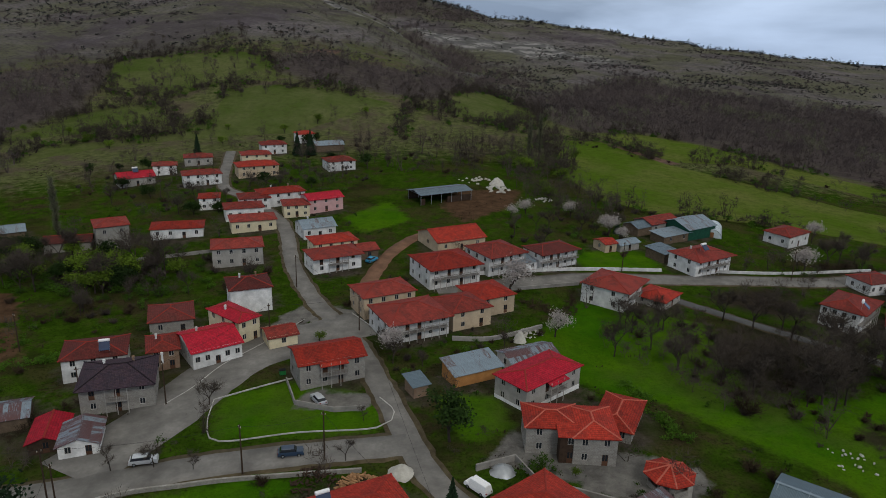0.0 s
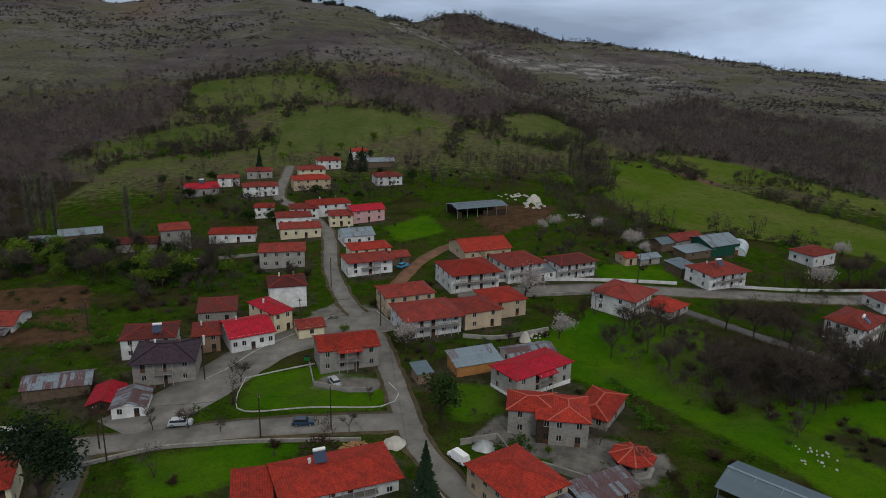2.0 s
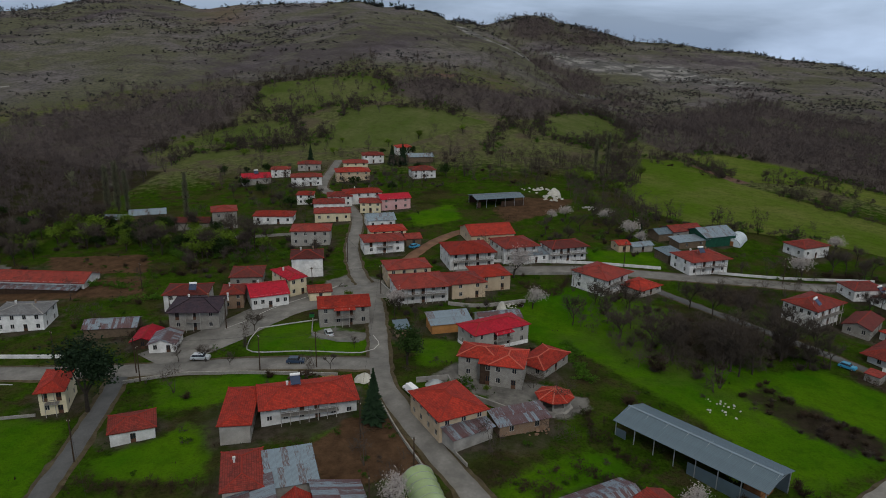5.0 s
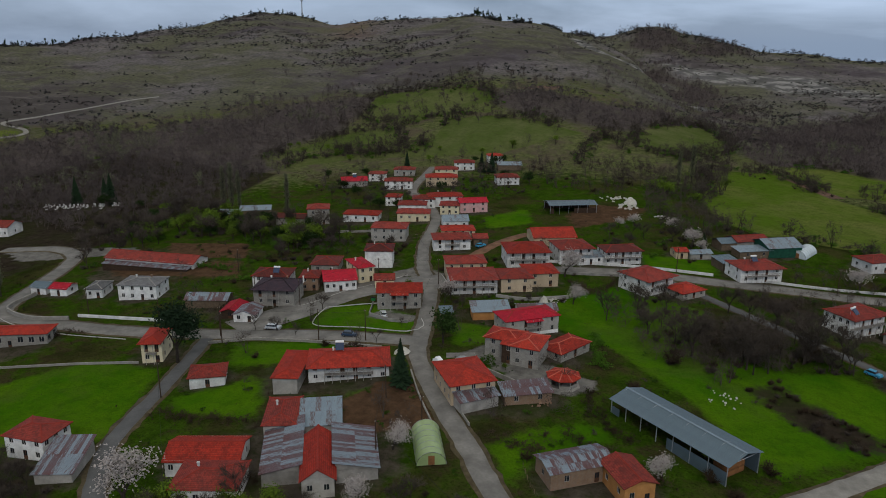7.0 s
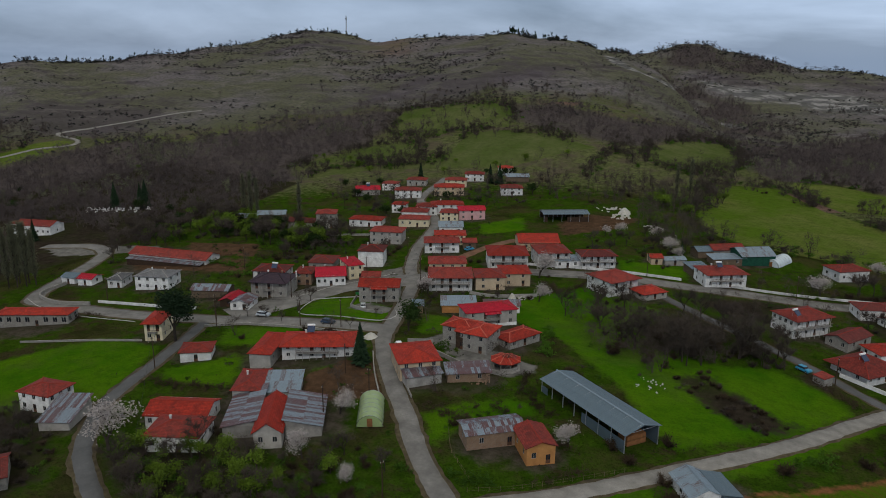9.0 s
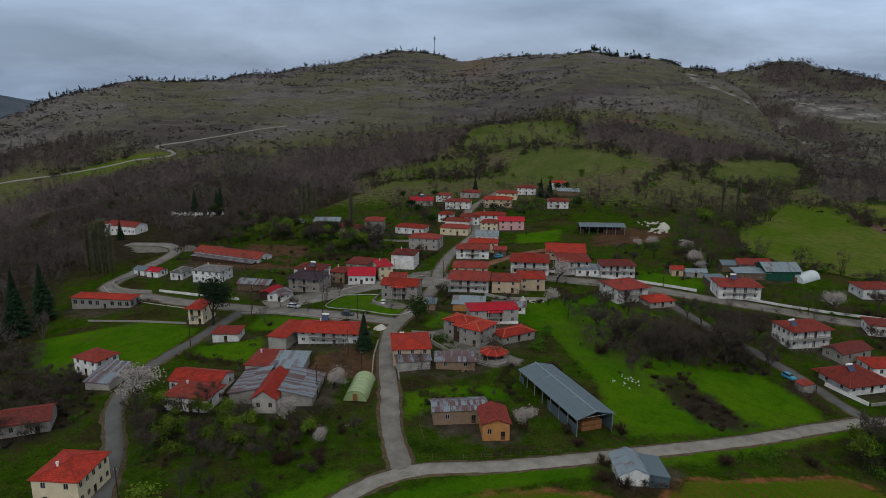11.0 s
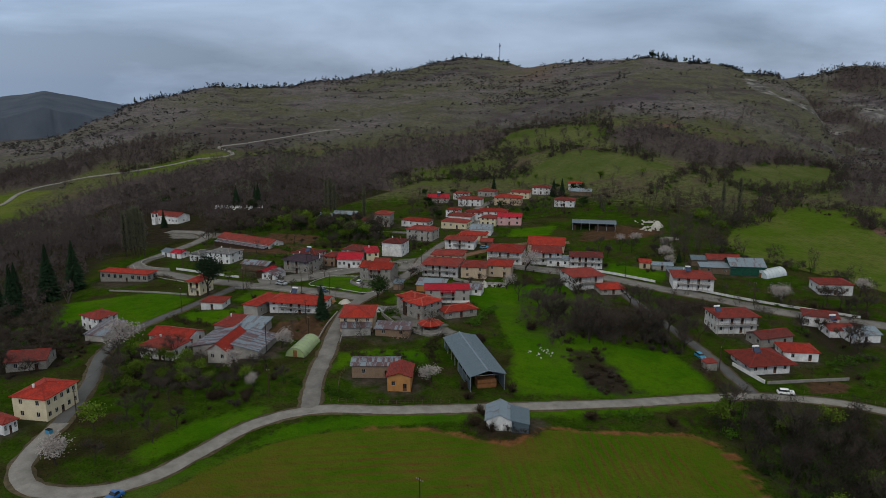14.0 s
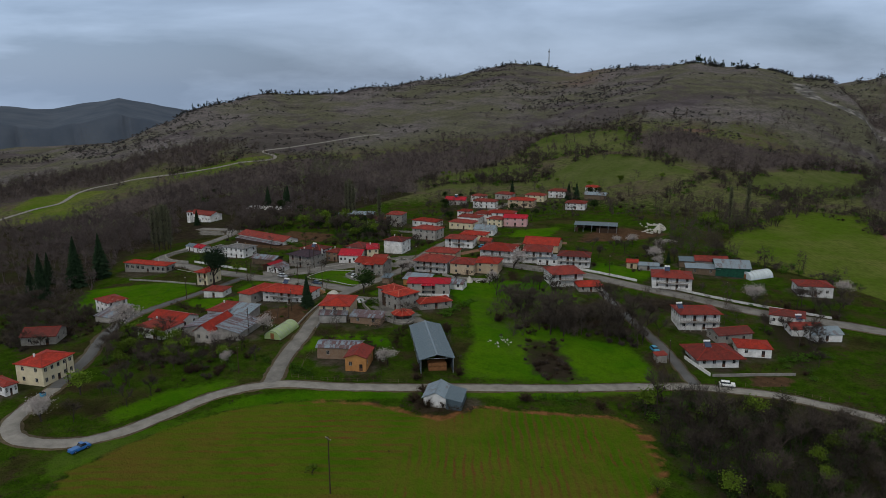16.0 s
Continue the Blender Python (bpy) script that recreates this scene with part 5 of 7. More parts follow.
house(124.3, 195.7, 21, 10.8, 8, 3.75, "hip", "white", "tile_dark", floors=1, nf=4, cap="ridge_dark", label="long white house with dark red roof")
house(131.7, 190.8, 42, 9.9, 6.9, 2.64, "gable", "white", "tile_old", floors=1, nf=1, stack=0, name="shed", category="shed", group="sheds", label="shed with red tiled roof")
house(137.2, 191.2, 48, 9.9, 8, 2.64, "gable", "white", "metal_light", floors=1, nf=1, stack=0, name="shed", category="shed", group="sheds", label="shed with blue-grey sheet roof")
house(117.4, 237.2, 37, 12.5, 9.2, 4.19, "hip", "white", "tile_old", floors=1, nf=3, stack=0, label="isolated white house with red roof at the field")
# the western foreground
house(-54.3, 30.8, 9, 9.0, 7.4, 4.8, "hip", "white", "tile_old", nf=3, ns=3, stack=0, label="white house with red hipped roof by the road")
house(-43.3, 27.7, 26, 6.9, 10.2, 2.25, "shed", "grey", "metal_rust", rise=1.75, floors=1, nf=0, ns=0, stack=0, door=0, name="shed", category="shed", group="sheds", label="long shed with rusted blue sheets by the road")
house(-18.2, 38.9, 24, 13.7, 8.6, 3.31, "gable", "white", "tile_red", floors=1, nf=6, stack=0, label="long open-fronted house with red tiled roof")
house(-11.3, 31.5, 23, 11.4, 8.6, 3.75, "hip", "white", "tile_old", floors=1, nf=4, stack=1, label="white house with red hipped roof among blossom")
house(3.8, 43.3, 32, 5.7, 14.7, 3.97, "cross", "grey", "tile_red", floors=1, nf=2, ns=0, stack=0, door=0, rise=2, label="grey farmhouse with red roof between metal sheds")
house(-12.3, 55, 28, 6.4, 11.4, 3.75, "hip", "grey", "tile_old", floors=1, nf=2, stack=1, label="old house with orange-red tiled roof")
house(-4.9, 57.8, 31, 7.9, 9.2, 2.87, "shed", "concrete", "metal_light", rise=1.12, floors=1, nf=0, ns=0, stack=0, door=0, name="shed", category="shed", group="sheds", label="lean-to of blue-grey metal sheets")
house(1.8, -6.4, 120, 10.8, 9.2, 5.89, "hip", "cream", "tile_red", nf=5, ns=2, stack=1, label="cream two-storey house with red roof at the bend")
house(-35.1, 2.8, 54, 10.6, 9.2, 3.31, "gable", "stone", "tile_dark", floors=1, nf=2, stack=0, cap="ridge_dark", label="derelict stone house with broken brown tiles")
house(4.3, -17.5, 104, 3.2, 8, 3.09, "hip", "white", "tile_old", floors=1, nf=3, stack=0, label="small white house with red roof")
house(-244.4, 157.7, 17, 19.9, 10.2, 5.51, "gable", "white", "tile_old", floors=1, nf=7, ns=1, stack=0, name="church", category="church", label="white chapel with red roof and arched arcade")
# the top of the village
house(-82.5, 333.9, 24, 11.5, 8, 4.47, "hip", "white", "tile_old", nf=3, label="white house with red roof at the top of the village")
house(-72.5, 359.2, 29, 8.8, 8, 4.47, "hip", "white", "tile_red", nf=2, label="white house with red roof below the field")
house(-47.1, 306.2, 27, 11.9, 9.2, 4.06, "hip", "white", "tile_old", nf=3, label="white house with red roof among trees")
house(-79.3, 292.8, 26, 16.4, 9.2, 4.67, "hip", "tan", "tile_red", nf=4, label="tan stone house with long red roof")
house(-85.4, 314, 23, 12.5, 8, 4.26, "hip", "cream", "tile_old", nf=3, label="cream house with red roof")
house(-97.5, 278.3, 25, 14.4, 8, 4.47, "hip", "white", "tile_old", nf=4, label="white house with old red roof")
house(-118.1, 293.6, 21, 9.3, 6.9, 4.06, "hip", "white", "tile_old", nf=2, label="white house with red roof and chimney")
house(-124.1, 277.8, 36, 13.3, 9.2, 3.53, "gable", "grey", "tile_crimson", floors=1, nf=3, cap="ridge_dark", label="low house with crimson sheet roof and solar heater")
house(-109.9, 310.8, 21, 11.7, 8, 3.53, "hip", "grey", "tile_old", floors=1, nf=3, label="low house with red roof")
house(-57.9, 342.3, 26, 13.5, 8, 3.09, "gable", "wood", "metal_light", floors=1, nf=0, ns=0, stack=0, door=0, name="shed", category="shed", group="sheds", label="shed with red and blue-grey sheets")
house(-139, 212.2, 33, 13.5, 8, 3.09, "gable", "wood", "metal_light", floors=1, nf=0, ns=0, stack=0, door=0, name="shed", category="shed", group="sheds", label="low shed with blue-grey sheet roof")
house(-147, 204.4, 22, 9.5, 6.9, 2.87, "gable", "wood", "metal_light", floors=1, nf=0, ns=0, stack=0, door=0, name="shed", category="shed", group="sheds", label="low shed with light metal roof")
house(-112.4, 203.3, 18, 12.8, 6.9, 3.09, "gable", "stone", "tile_dark", floors=1, nf=1, stack=0, door=0, name="shed", category="shed", group="sheds", cap="ridge_dark", label="tumbledown shed with reddish roof")
house(-61.8, 151.1, 21, 9.3, 10.2, 3.31, "hip", "stone", "tile_dark", floors=1, nf=2, stack=0, cap="ridge_dark", label="derelict house with sagging brown tiles")
house(-34.8, 142.8, 29, 6.2, 5.9, 2.87, "gable", "cream", "tile_old", floors=1, nf=1, stack=0, door=0, name="shed", category="shed", group="sheds", label="low brick shed by the street")
house(-5.4, 45.2, -58, 17.6, 6.9, 2.75, "shed", "concrete", "metal_rust", rise=1.5, floors=1, nf=0, ns=0, door=0, name="shed", category="shed", group="sheds", label="shed with patchwork rusted sheet roof")
house(7.9, 49.8, 122, 14, 7.7, 2.53, "shed", "concrete", "metal_rust", rise=1.75, floors=1, nf=0, ns=0, door=0, name="shed", category="shed", group="sheds", label="wide shed with bare and rusted sheets")
house(88.9, 62.7, 36, 6, 8, 2.75, "cross", "white", "metal_light", rise=1.38, floors=1, nf=0, ns=1, door=0, name="shed", category="shed", group="sheds", label="small white shed with pale gabled sheet roof in brambles")
house(93.1, 65.2, 126, 8, 4, 2.25, "shed", "metal_blue", "metal_blue", rise=0.88, floors=1, nf=0, ns=0, door=0, over=0.2, name="shed", category="shed", group="sheds", label="lean-to shed of blue metal sheets")


ground()


# ---- plants ----
def stick(b, p, q, ra, rb, n=3):
    d = (q - p)
    s = d.orthogonal().normalized()
    t = d.cross(s).normalized()
    k = len(b.v)
    for c, r in ((p, ra), (q, rb)):
        b.v += [tuple(c + (s * math.cos(6.2832 * i / n) + t * math.sin(6.2832 * i / n)) * r) for i in range(n)]
    b.f += [(k + i, k + (i + 1) % n, k + n + (i + 1) % n, k + n + i) for i in range(n)]


def branch(wood, tips, p, d, length, r, depth, rng, spread, rise):
    q = p + d * length
    stick(wood, p, q, r, r * 0.62, 5 if depth > 2 else 3)
    if depth == 0:
        tips.append((q, d))
        return
    for i in range(rng.choice((2, 2, 3)) + (depth > 2)):
        a = rng.uniform(0, 6.283)
        e = (d + Vector((math.cos(a), math.sin(a), rng.uniform(-0.3, 0.5) + rise)) * spread * rng.uniform(0.6, 1.2)).normalized()
        branch(wood, tips, p.lerp(q, rng.uniform(0.55, 1.0)), e, length * rng.uniform(0.6, 0.82), r * 0.55, depth - 1, rng, spread, rise)


def twigs(b, tips, rng, count, length, wide, droop=0.0):
    for p, d in tips:
        for i in range(count):
            e = (d + Vector((rng.gauss(0, 0.7), rng.gauss(0, 0.7), rng.gauss(0.1, 0.5) - droop))).normalized()
            L = length * rng.uniform(0.5, 1.3)
            s = e.cross(Vector((rng.gauss(0, 1), rng.gauss(0, 1), rng.gauss(0, 1)))).normalized() * wide
            o = p - d * rng.uniform(0, L)
            b.add([o - s, o + s, o + e * L], [(0, 1, 2)])


def leaves(b, tips, rng, count, radius, size):
    for p, d in tips:
        for i in range(count):
            o = p + Vector((rng.gauss(0, radius), rng.gauss(0, radius), rng.gauss(0, radius * 0.8)))
            u = Vector((rng.gauss(0, 1), rng.gauss(0, 1), rng.gauss(0, 0.6))).normalized() * size * rng.uniform(0.6, 1.4)
            w = u.cross(Vector((rng.gauss(0, 1), rng.gauss(0, 1), rng.gauss(0, 1)))).normalized() * size * rng.uniform(0.4, 0.9)
            b.add([o - u, o - w * 0.8, o + u, o + w], [(0, 1, 2, 3)])


STOCK = {}


def plant(kind, variant):
    """The trunk and crown of one kind of plant, about its natural size."""
    if (kind, variant) in STOCK:
        return STOCK[kind, variant]
    rng = random.Random(sum(map(ord, kind)) * 7 + variant)
    wood, crown, tips = Bag(), Bag(), []
    up = Vector((rng.gauss(0, 0.06), rng.gauss(0, 0.06), 1)).normalized()
    o = Vector((0, 0, -0.3))
    leaf = "twig"
    if kind == "bare_tree":
        branch(wood, tips, o, up, 2.6, 0.14, 4, rng, 0.85, 0.15)
        twigs(crown, tips, rng, 15, 1.3, 0.017)
    elif kind == "poplar":
        branch(wood, tips, o, up, 3.0, 0.22, 1, rng, 0.1, 0)
        for i in range(170):
            z = rng.uniform(1.5, 15)
            a, L = rng.uniform(0, 6.283), (1.5 if z < 11 else 0.9) * rng.uniform(0.6, 1.2)
            p = Vector((0, 0, z))
            q = p + Vector((math.cos(a) * L * 0.5, math.sin(a) * L * 0.5, L * 1.5))
            stick(wood, p, q, 0.03, 0.012)
            tips.append((q, (q - p).normalized()))
        stick(wood, Vector((0, 0, 2)), Vector((0, 0, 16.5)), 0.2, 0.03, 5)
        twigs(crown, tips, rng, 16, 1.1, 0.03)
        leaves(crown, tips, rng, 3, 0.3, 0.09)
        leaf = "leaf_pale"
    elif kind == "blossom_tree":
        branch(wood, tips, o, up, 1.3, 0.13, 4, rng, 0.95, 0.2)
        leaves(crown, tips, rng, 30, 0.34, 0.085)
        leaf = "blossom"
    elif kind in ("leafy_tree", "dark_tree"):
        branch(wood, tips, o, up, 1.6, 0.16, 4, rng, 0.8, 0.15)
        leaves(crown, tips, rng, 24 if kind == "dark_tree" else 12, 0.42, 0.17)
        leaf = "leaf_lime" if kind == "leafy_tree" else "leaf_dark"
    elif kind == "spruce":
        stick(wood, o, Vector((0, 0, 8.6)), 0.16, 0.02, 5)
        for i in range(640):
            z = 0.7 + 8.0 * (i / 640) ** 0.9
            reach = max(0.14, 2.5 * (1 - z / 9.0)) * rng.uniform(0.65, 1.1)
            a = rng.uniform(0, 6.283)
            e = Vector((math.cos(a), math.sin(a), -0.25))
            s = Vector((-math.sin(a), math.cos(a), 0)) * reach * 0.22
            p = Vector((0, 0, z))
            crown.add([p - s * 0.4, p + e * reach * 0.6 - s + Vector((0, 0, -0.12)), p + e * reach, p + e * reach * 0.6 + s + Vector((0, 0, -0.12)), p + s * 0.4, p + e * reach * 0.5 + Vector((0, 0, 0.12))],
                      [(0, 1, 5), (1, 2, 5), (2, 3, 5), (3, 4, 5)])
        leaf = "needle"
    elif kind == "pine":
        branch(wood, tips, o, up, 3.2, 0.24, 3, rng, 0.75, 0.1)
        leaves(crown, tips, rng, 190, 0.75, 0.17)
        leaf = "needle"
    elif kind in ("shrub", "green_bush", "bramble"):
        for i in range(14):
            a = rng.uniform(0, 6.283)
            e = Vector((math.cos(a) * 0.8, math.sin(a) * 0.8, rng.uniform(0.5, 1.4))).normalized()
            q = e * rng.uniform(0.6, 1.4)
            stick(wood, o, q, 0.03, 0.012)
            tips.append((q, e))
        if kind == "green_bush":
            leaves(crown, tips, rng, 24, 0.33, 0.115)
            leaf = "leaf"
        else:
            twigs(crown, tips, rng, 34, 0.9, 0.024)
            leaf = "bramble" if kind == "bramble" else "twig"
            if kind == "bramble":
                leaves(crown, tips, rng, 6, 0.35, 0.09)
    STOCK[kind, variant] = (wood.mesh("trunk", "bark"), crown.mesh("crown", leaf))
    return STOCK[kind, variant]


LABELS = dict(bare_tree="bare grey-brown deciduous tree without leaves", poplar="tall narrow poplar coming into pale leaf", blossom_tree="fruit tree covered in white blossom",
              leafy_tree="small tree with fresh yellow-green leaves", dark_tree="dense dark green round tree", spruce="dark green conical spruce", pine="dark green spreading pine",
              shrub="bare brown shrub with thin twigs", green_bush="low green leafy bush", bramble="tangled brown bramble thicket")
SEEDS = random.Random(11)
BUSH = {}


def bush_mesh(kind, v):
    """Stems and leaves of a low bush as one mesh."""
    if (kind, v) not in BUSH:
        t, c = plant(kind, v)
        b = bmesh.new()
        b.from_mesh(t)
        n = len(b.faces)
        b.from_mesh(c)
        b.faces.ensure_lookup_table()
        for f in b.faces[n:]:
            f.material_index = 1
        me = bpy.data.meshes.new(kind)
        b.to_mesh(me)
        b.free()
        me.materials.append(t.materials[0])
        me.materials.append(c.materials[0])
        BUSH[kind, v] = me
    return BUSH[kind, v]


GROWN, SURPLUS = {}, {}


def grow(kind, x, y, size=1.0):
    v = SEEDS.randrange(4)
    size *= 1.35
    GROWN[kind] = GROWN.get(kind, 0) + 1
    if GROWN[kind] > 290:
        SURPLUS.setdefault(kind, []).append((x, y, size))
        return None
    t, c = plant(kind, v)
    low = kind in ("shrub", "green_bush", "bramble")
    ob = new(kind, bush_mesh(kind, v) if low else None)
    ob.matrix_basis = pose(x, y, zg(x, y) - 0.1, 0, 0, SEEDS.uniform(0, 360)) @ Matrix.Diagonal((size * SEEDS.uniform(0.9, 1.1), size * SEEDS.uniform(0.9, 1.1), size, 1))
    tagged(ob, LABELS[kind], "bush" if kind in ("shrub", "green_bush", "bramble") else "tree", kind.replace("_", " ") + "s of the village")
    if not low:
        part("trunk", t, ob)
        part("crown", c, ob)
    return ob


def free(x, y, room=1.3, road=4.6):
    if any((x - a) ** 2 + (y - b) ** 2 < (r + room) ** 2 for a, b, r in BUILT):
        return False
    return min(float(dist_to(l, np.array([x]), np.array([y]))[0]) for l in ROADS) > road


OPEN = [F_SCHOOL, F_ISLE, F_NEAR, [(11.8, 132.2), (31.9, 162.2), (46.4, 144.7), (49.3, 121.1), (66.7, 110), (95.7, 96.1), (81.2, 78.2), (66.6, 95.4), (43.5, 120.9)]]


def thicket(poly, count, kinds, seed, lo=0.7, hi=1.2, room=1.0):
    """Plants scattered over a plot, clear of houses and roads."""
    rng = random.Random(seed)
    x0, x1, y0, y1 = min(p[0] for p in poly), max(p[0] for p in poly), min(p[1] for p in poly), max(p[1] for p in poly)
    n = tries = 0
    while n < count and tries < count * 12:
        tries += 1
        x, y = rng.uniform(x0, x1), rng.uniform(y0, y1)
        if bool(inside(poly, np.array([x]), np.array([y]))[0]) and free(x, y, room) and not any(bool(inside(f, np.array([x]), np.array([y]))[0]) for f in OPEN):
            grow(rng.choice(kinds), x, y, rng.uniform(lo, hi))
            n += 1


MEADOW_SCRUB = [(36, 146), (46, 166), (80, 156), (100, 143), (93, 133), (76, 124), (52.2, 115.3)]
EAST_GROVE = [(121.7, 99.9), (127.1, 113), (154.8, 130.6), (181.1, 131.3), (195.8, 87), (171.1, 65.2), (156.6, 72.6), (133.3, 92.3)]
BEND_GARDEN = [(-18.4, 20.2), (-5.6, 23), (20.8, 37.2), (36.6, 38.3), (39.5, 26.1), (37.1, 0.1), (11.6, 0.4)]
WEST_BANK = [(-108.8, 0), (-89.9, 17.4), (-81.2, 29), (-58, 20.3), (-31.9, 11.6), (-31.9, -5.8), (-63.8, -11.6)]
WEST_SCRUB = [(-162.4, 191.4), (-136.3, 204.4), (-98.6, 192.8), (-69.6, 181.2), (-60.9, 169.7), (-75.4, 162.4), (-108.8, 169.7), (-145, 176.9)]
MID_GROVE = [(18.8, 365.4), (60.9, 403.1), (60.9, 336.4), (52.2, 290), (63.8, 255.2), (50.8, 239.2), (34.8, 258.1), (27.6, 287.1)]
TOP_GROVE = [(-49.3, 362.5), (20.3, 387.1), (20.3, 326.2), (11.6, 290), (-36.2, 305.9)]
WEST_WOOD = [(-176.9, 159.5), (-171.1, 217.5), (-176.9, 243.6), (-185.6, 297.2), (-319, 311.8), (-362.5, 239.2), (-340.8, 159.5), (-261, 176.9)]
CHURCH_WOOD = [(-181.2, 69.6), (-198.7, 43.5), (-311.8, 72.5), (-319, 130.5), (-261, 133.4), (-210.2, 124.7)]
LANE_SCRUB = [(81.3, 154.3), (93, 150.6), (104.8, 141.2), (101.9, 132.2), (87.1, 134.3)]
BEHIND_EAST = [(58, 249.4), (72.5, 258.1), (87, 258.1), (63.8, 275.5)]
YARDS_WEST = [(-95.7, 145), (-66.7, 162.4), (-75.4, 185.6), (-95.7, 185.6)]
YARDS_TOP = [(-145, 268.2), (-87, 232), (-40.6, 268.2), (-31.9, 297.2), (-58, 362.5), (-108.8, 348), (-152.2, 311.8)]
YARDS_EAST = [(78.3, 171.4), (130.8, 175.2), (150.8, 197.3), (121.8, 220.4), (87, 211.7)]
VERGES = [(-87, 87), (-28.6, 43.2), (58.1, 57.6), (87, 87), (58, 188.5), (-29, 246.5), (-101.5, 261), (-145, 174)]

for x, y, s in ((-22.5, 22.4, 1.35), (13, 55.3, 0.85), (17.8, 173.3, 1.25), (54.2, 226.2, 1.05), (108.8, 204.6, 1.2), (62.6, 67.3, 0.75), (31.5, -15.5, 1.0), (57.3, 224.8, 0.7), (-9.3, 138.2, 0.9), (26.5, 148.9, 0.8), (44.9, 247.9, 0.9), (127.6, 239.2, 1.0), (29, 249.4, 0.8), (23.2, 243.6, 0.7), (16.5, 37.2, 0.8), (29.3, 34.4, 0.6)):
    grow("blossom_tree", x, y, s * 1.7)
for x, y, s in ((3.2, 78.6, 1.0), (-114.5, 323.3, 0.95), (-69.7, 328.4, 1.0), (-63.8, 329.1, 1.05), (-110.1, 35.2, 1.9), (-119, 48.3, 1.75), (-100.2, 19.1, 1.6), (-127.6, 29, 1.25), (-109.6, 17.4, 1.1), (-230.5, 145, 0.95), (-255.2, 211.7, 1.3), (-240.7, 217.5, 1.2), (-234.9, 216, 1.4), (58, 232, 0.5)):
    grow("spruce", x, y, s)
for x, y, s in ((2.9, 104.1, 1.5), (-34.8, 307.4, 1.3)):
    grow("dark_tree", x, y, s)
grow("pine", -57.1, 72.5, 1.45)
for x, y, s in ((-157.9, 212.7, 1.0), (-151.5, 210.7, 1.1), (-146.4, 209.7, 0.95), (-117.9, 207.6, 0.95), (-161.2, 91.9, 1.1), (-158.2, 93.7, 1.15), (-164.6, 90.8, 1.05), (-161.7, 97.1, 1.1), (-156, 96, 1.0), (-165.3, 95.7, 1.1), (37.7, 333.5, 0.9), (43.5, 342.2, 1.0)):
    grow("poplar", x, y, s)
for x, y, s in ((-69.6, 89.2, 0.8), (69.4, 76.6, 0.75), (-86.3, 181.2, 0.9), (-26.1, 143, 0.6), (39, 150.5, 0.7), (21.5, -3.6, 1.2), (126.1, 109.8, 1.0), (22.8, 95.7, 0.4), (149.3, 68.1, 0.8), (97.1, 18.8, 0.45)):
    grow("leafy_tree", x, y, s)
for x, y, s in ((83.4, 63, 1.3), (85.5, 57.3, 1.4), (89.9, 57.3, 1.3), (92.8, 60.9, 1.2), (103.7, 79.9, 1.5), (118.8, 92.1, 1.2), (81.2, 78.2, 1.3), (71.1, 70.8, 1.2), (75.4, 67.2, 1.3), (52.2, 100.6, 1.3), (55, 97.9, 1.2)):
    grow("bramble", x, y, s)
# bare street trees on the verge
for x, y, s in ((-51.2, 96.5, 0.55), (-44.6, 97.4, 0.6), (-38, 96.8, 0.4), (-13.8, 98.5, 0.5), (-41.8, 116.2, 0.7), (-12.4, 110.7, 0.35), (45, 153.5, 0.9), (43.5, 159.4, 0.8), (63.8, 139.2, 0.9), (63, 127.2, 1.2), (58, 131, 1.1), (81, 126, 1.19), (89.8, 145.1, 1.07), (101.1, 138, 1.1), (70, 164, 1.1), (76, 160, 1.2), (83, 155, 1.25), (84, 162, 1.0), (91, 150.5, 1.2), (93, 157, 1.1), (99, 144.5, 1.15), (101, 151, 1.0), (37.4, -10, 0.7), (37.6, 2.6, 0.7), (25.2, 0.8, 0.4), (50.6, 135.7, 0.95), (38.2, 140.3, 1.07)):
    grow("bare_tree", x, y, s)
thicket(MEADOW_SCRUB, 40, ["bare_tree", "shrub", "shrub", "bramble"], 1, 0.6, 1.1)
thicket([(52.2, 118.3), (66.7, 130.5), (84.2, 145.8), (93, 146.3), (87.1, 128.4), (69.6, 118.9)], 20, ["shrub", "bare_tree", "bramble"], 21, 1.0, 1.7)
thicket(L_BROWN, 44, ["bramble", "bramble", "shrub"], 2, 0.4, 0.75)
thicket(EAST_GROVE, 84, ["bare_tree", "bare_tree", "shrub", "leafy_tree", "green_bush", "green_bush"], 3, 0.8, 1.4)
thicket([(-18.4, 20.2), (-5.5, 28.8), (17.9, 37.2), (23.4, 25.9), (5.8, 8.7), (-5.8, 11.6)], 58, ["green_bush", "green_bush", "green_bush", "bramble", "bare_tree", "shrub"], 4, 0.4, 0.75)
thicket(BEND_GARDEN, 40, ["green_bush", "bramble", "shrub", "bare_tree", "green_bush"], 41, 0.45, 0.8)
thicket([(24, 27), (33, 34), (37, 26), (30, 20)], 14, ["bramble", "shrub"], 42, 0.6, 1.0)
thicket(WEST_BANK, 110, ["bare_tree", "shrub", "green_bush", "bramble", "shrub"], 5, 0.5, 0.9)
thicket(WEST_SCRUB, 100, ["green_bush", "green_bush", "bare_tree", "shrub", "dark_tree", "leafy_tree"], 6, 0.9, 1.6)
thicket([(-73, 23), (-59, 26), (-38, 22), (-27, 12), (-28, -6), (-60, -10)], 90, ["shrub", "bramble", "bare_tree", "shrub", "green_bush", "bramble"], 51, 0.4, 0.8)
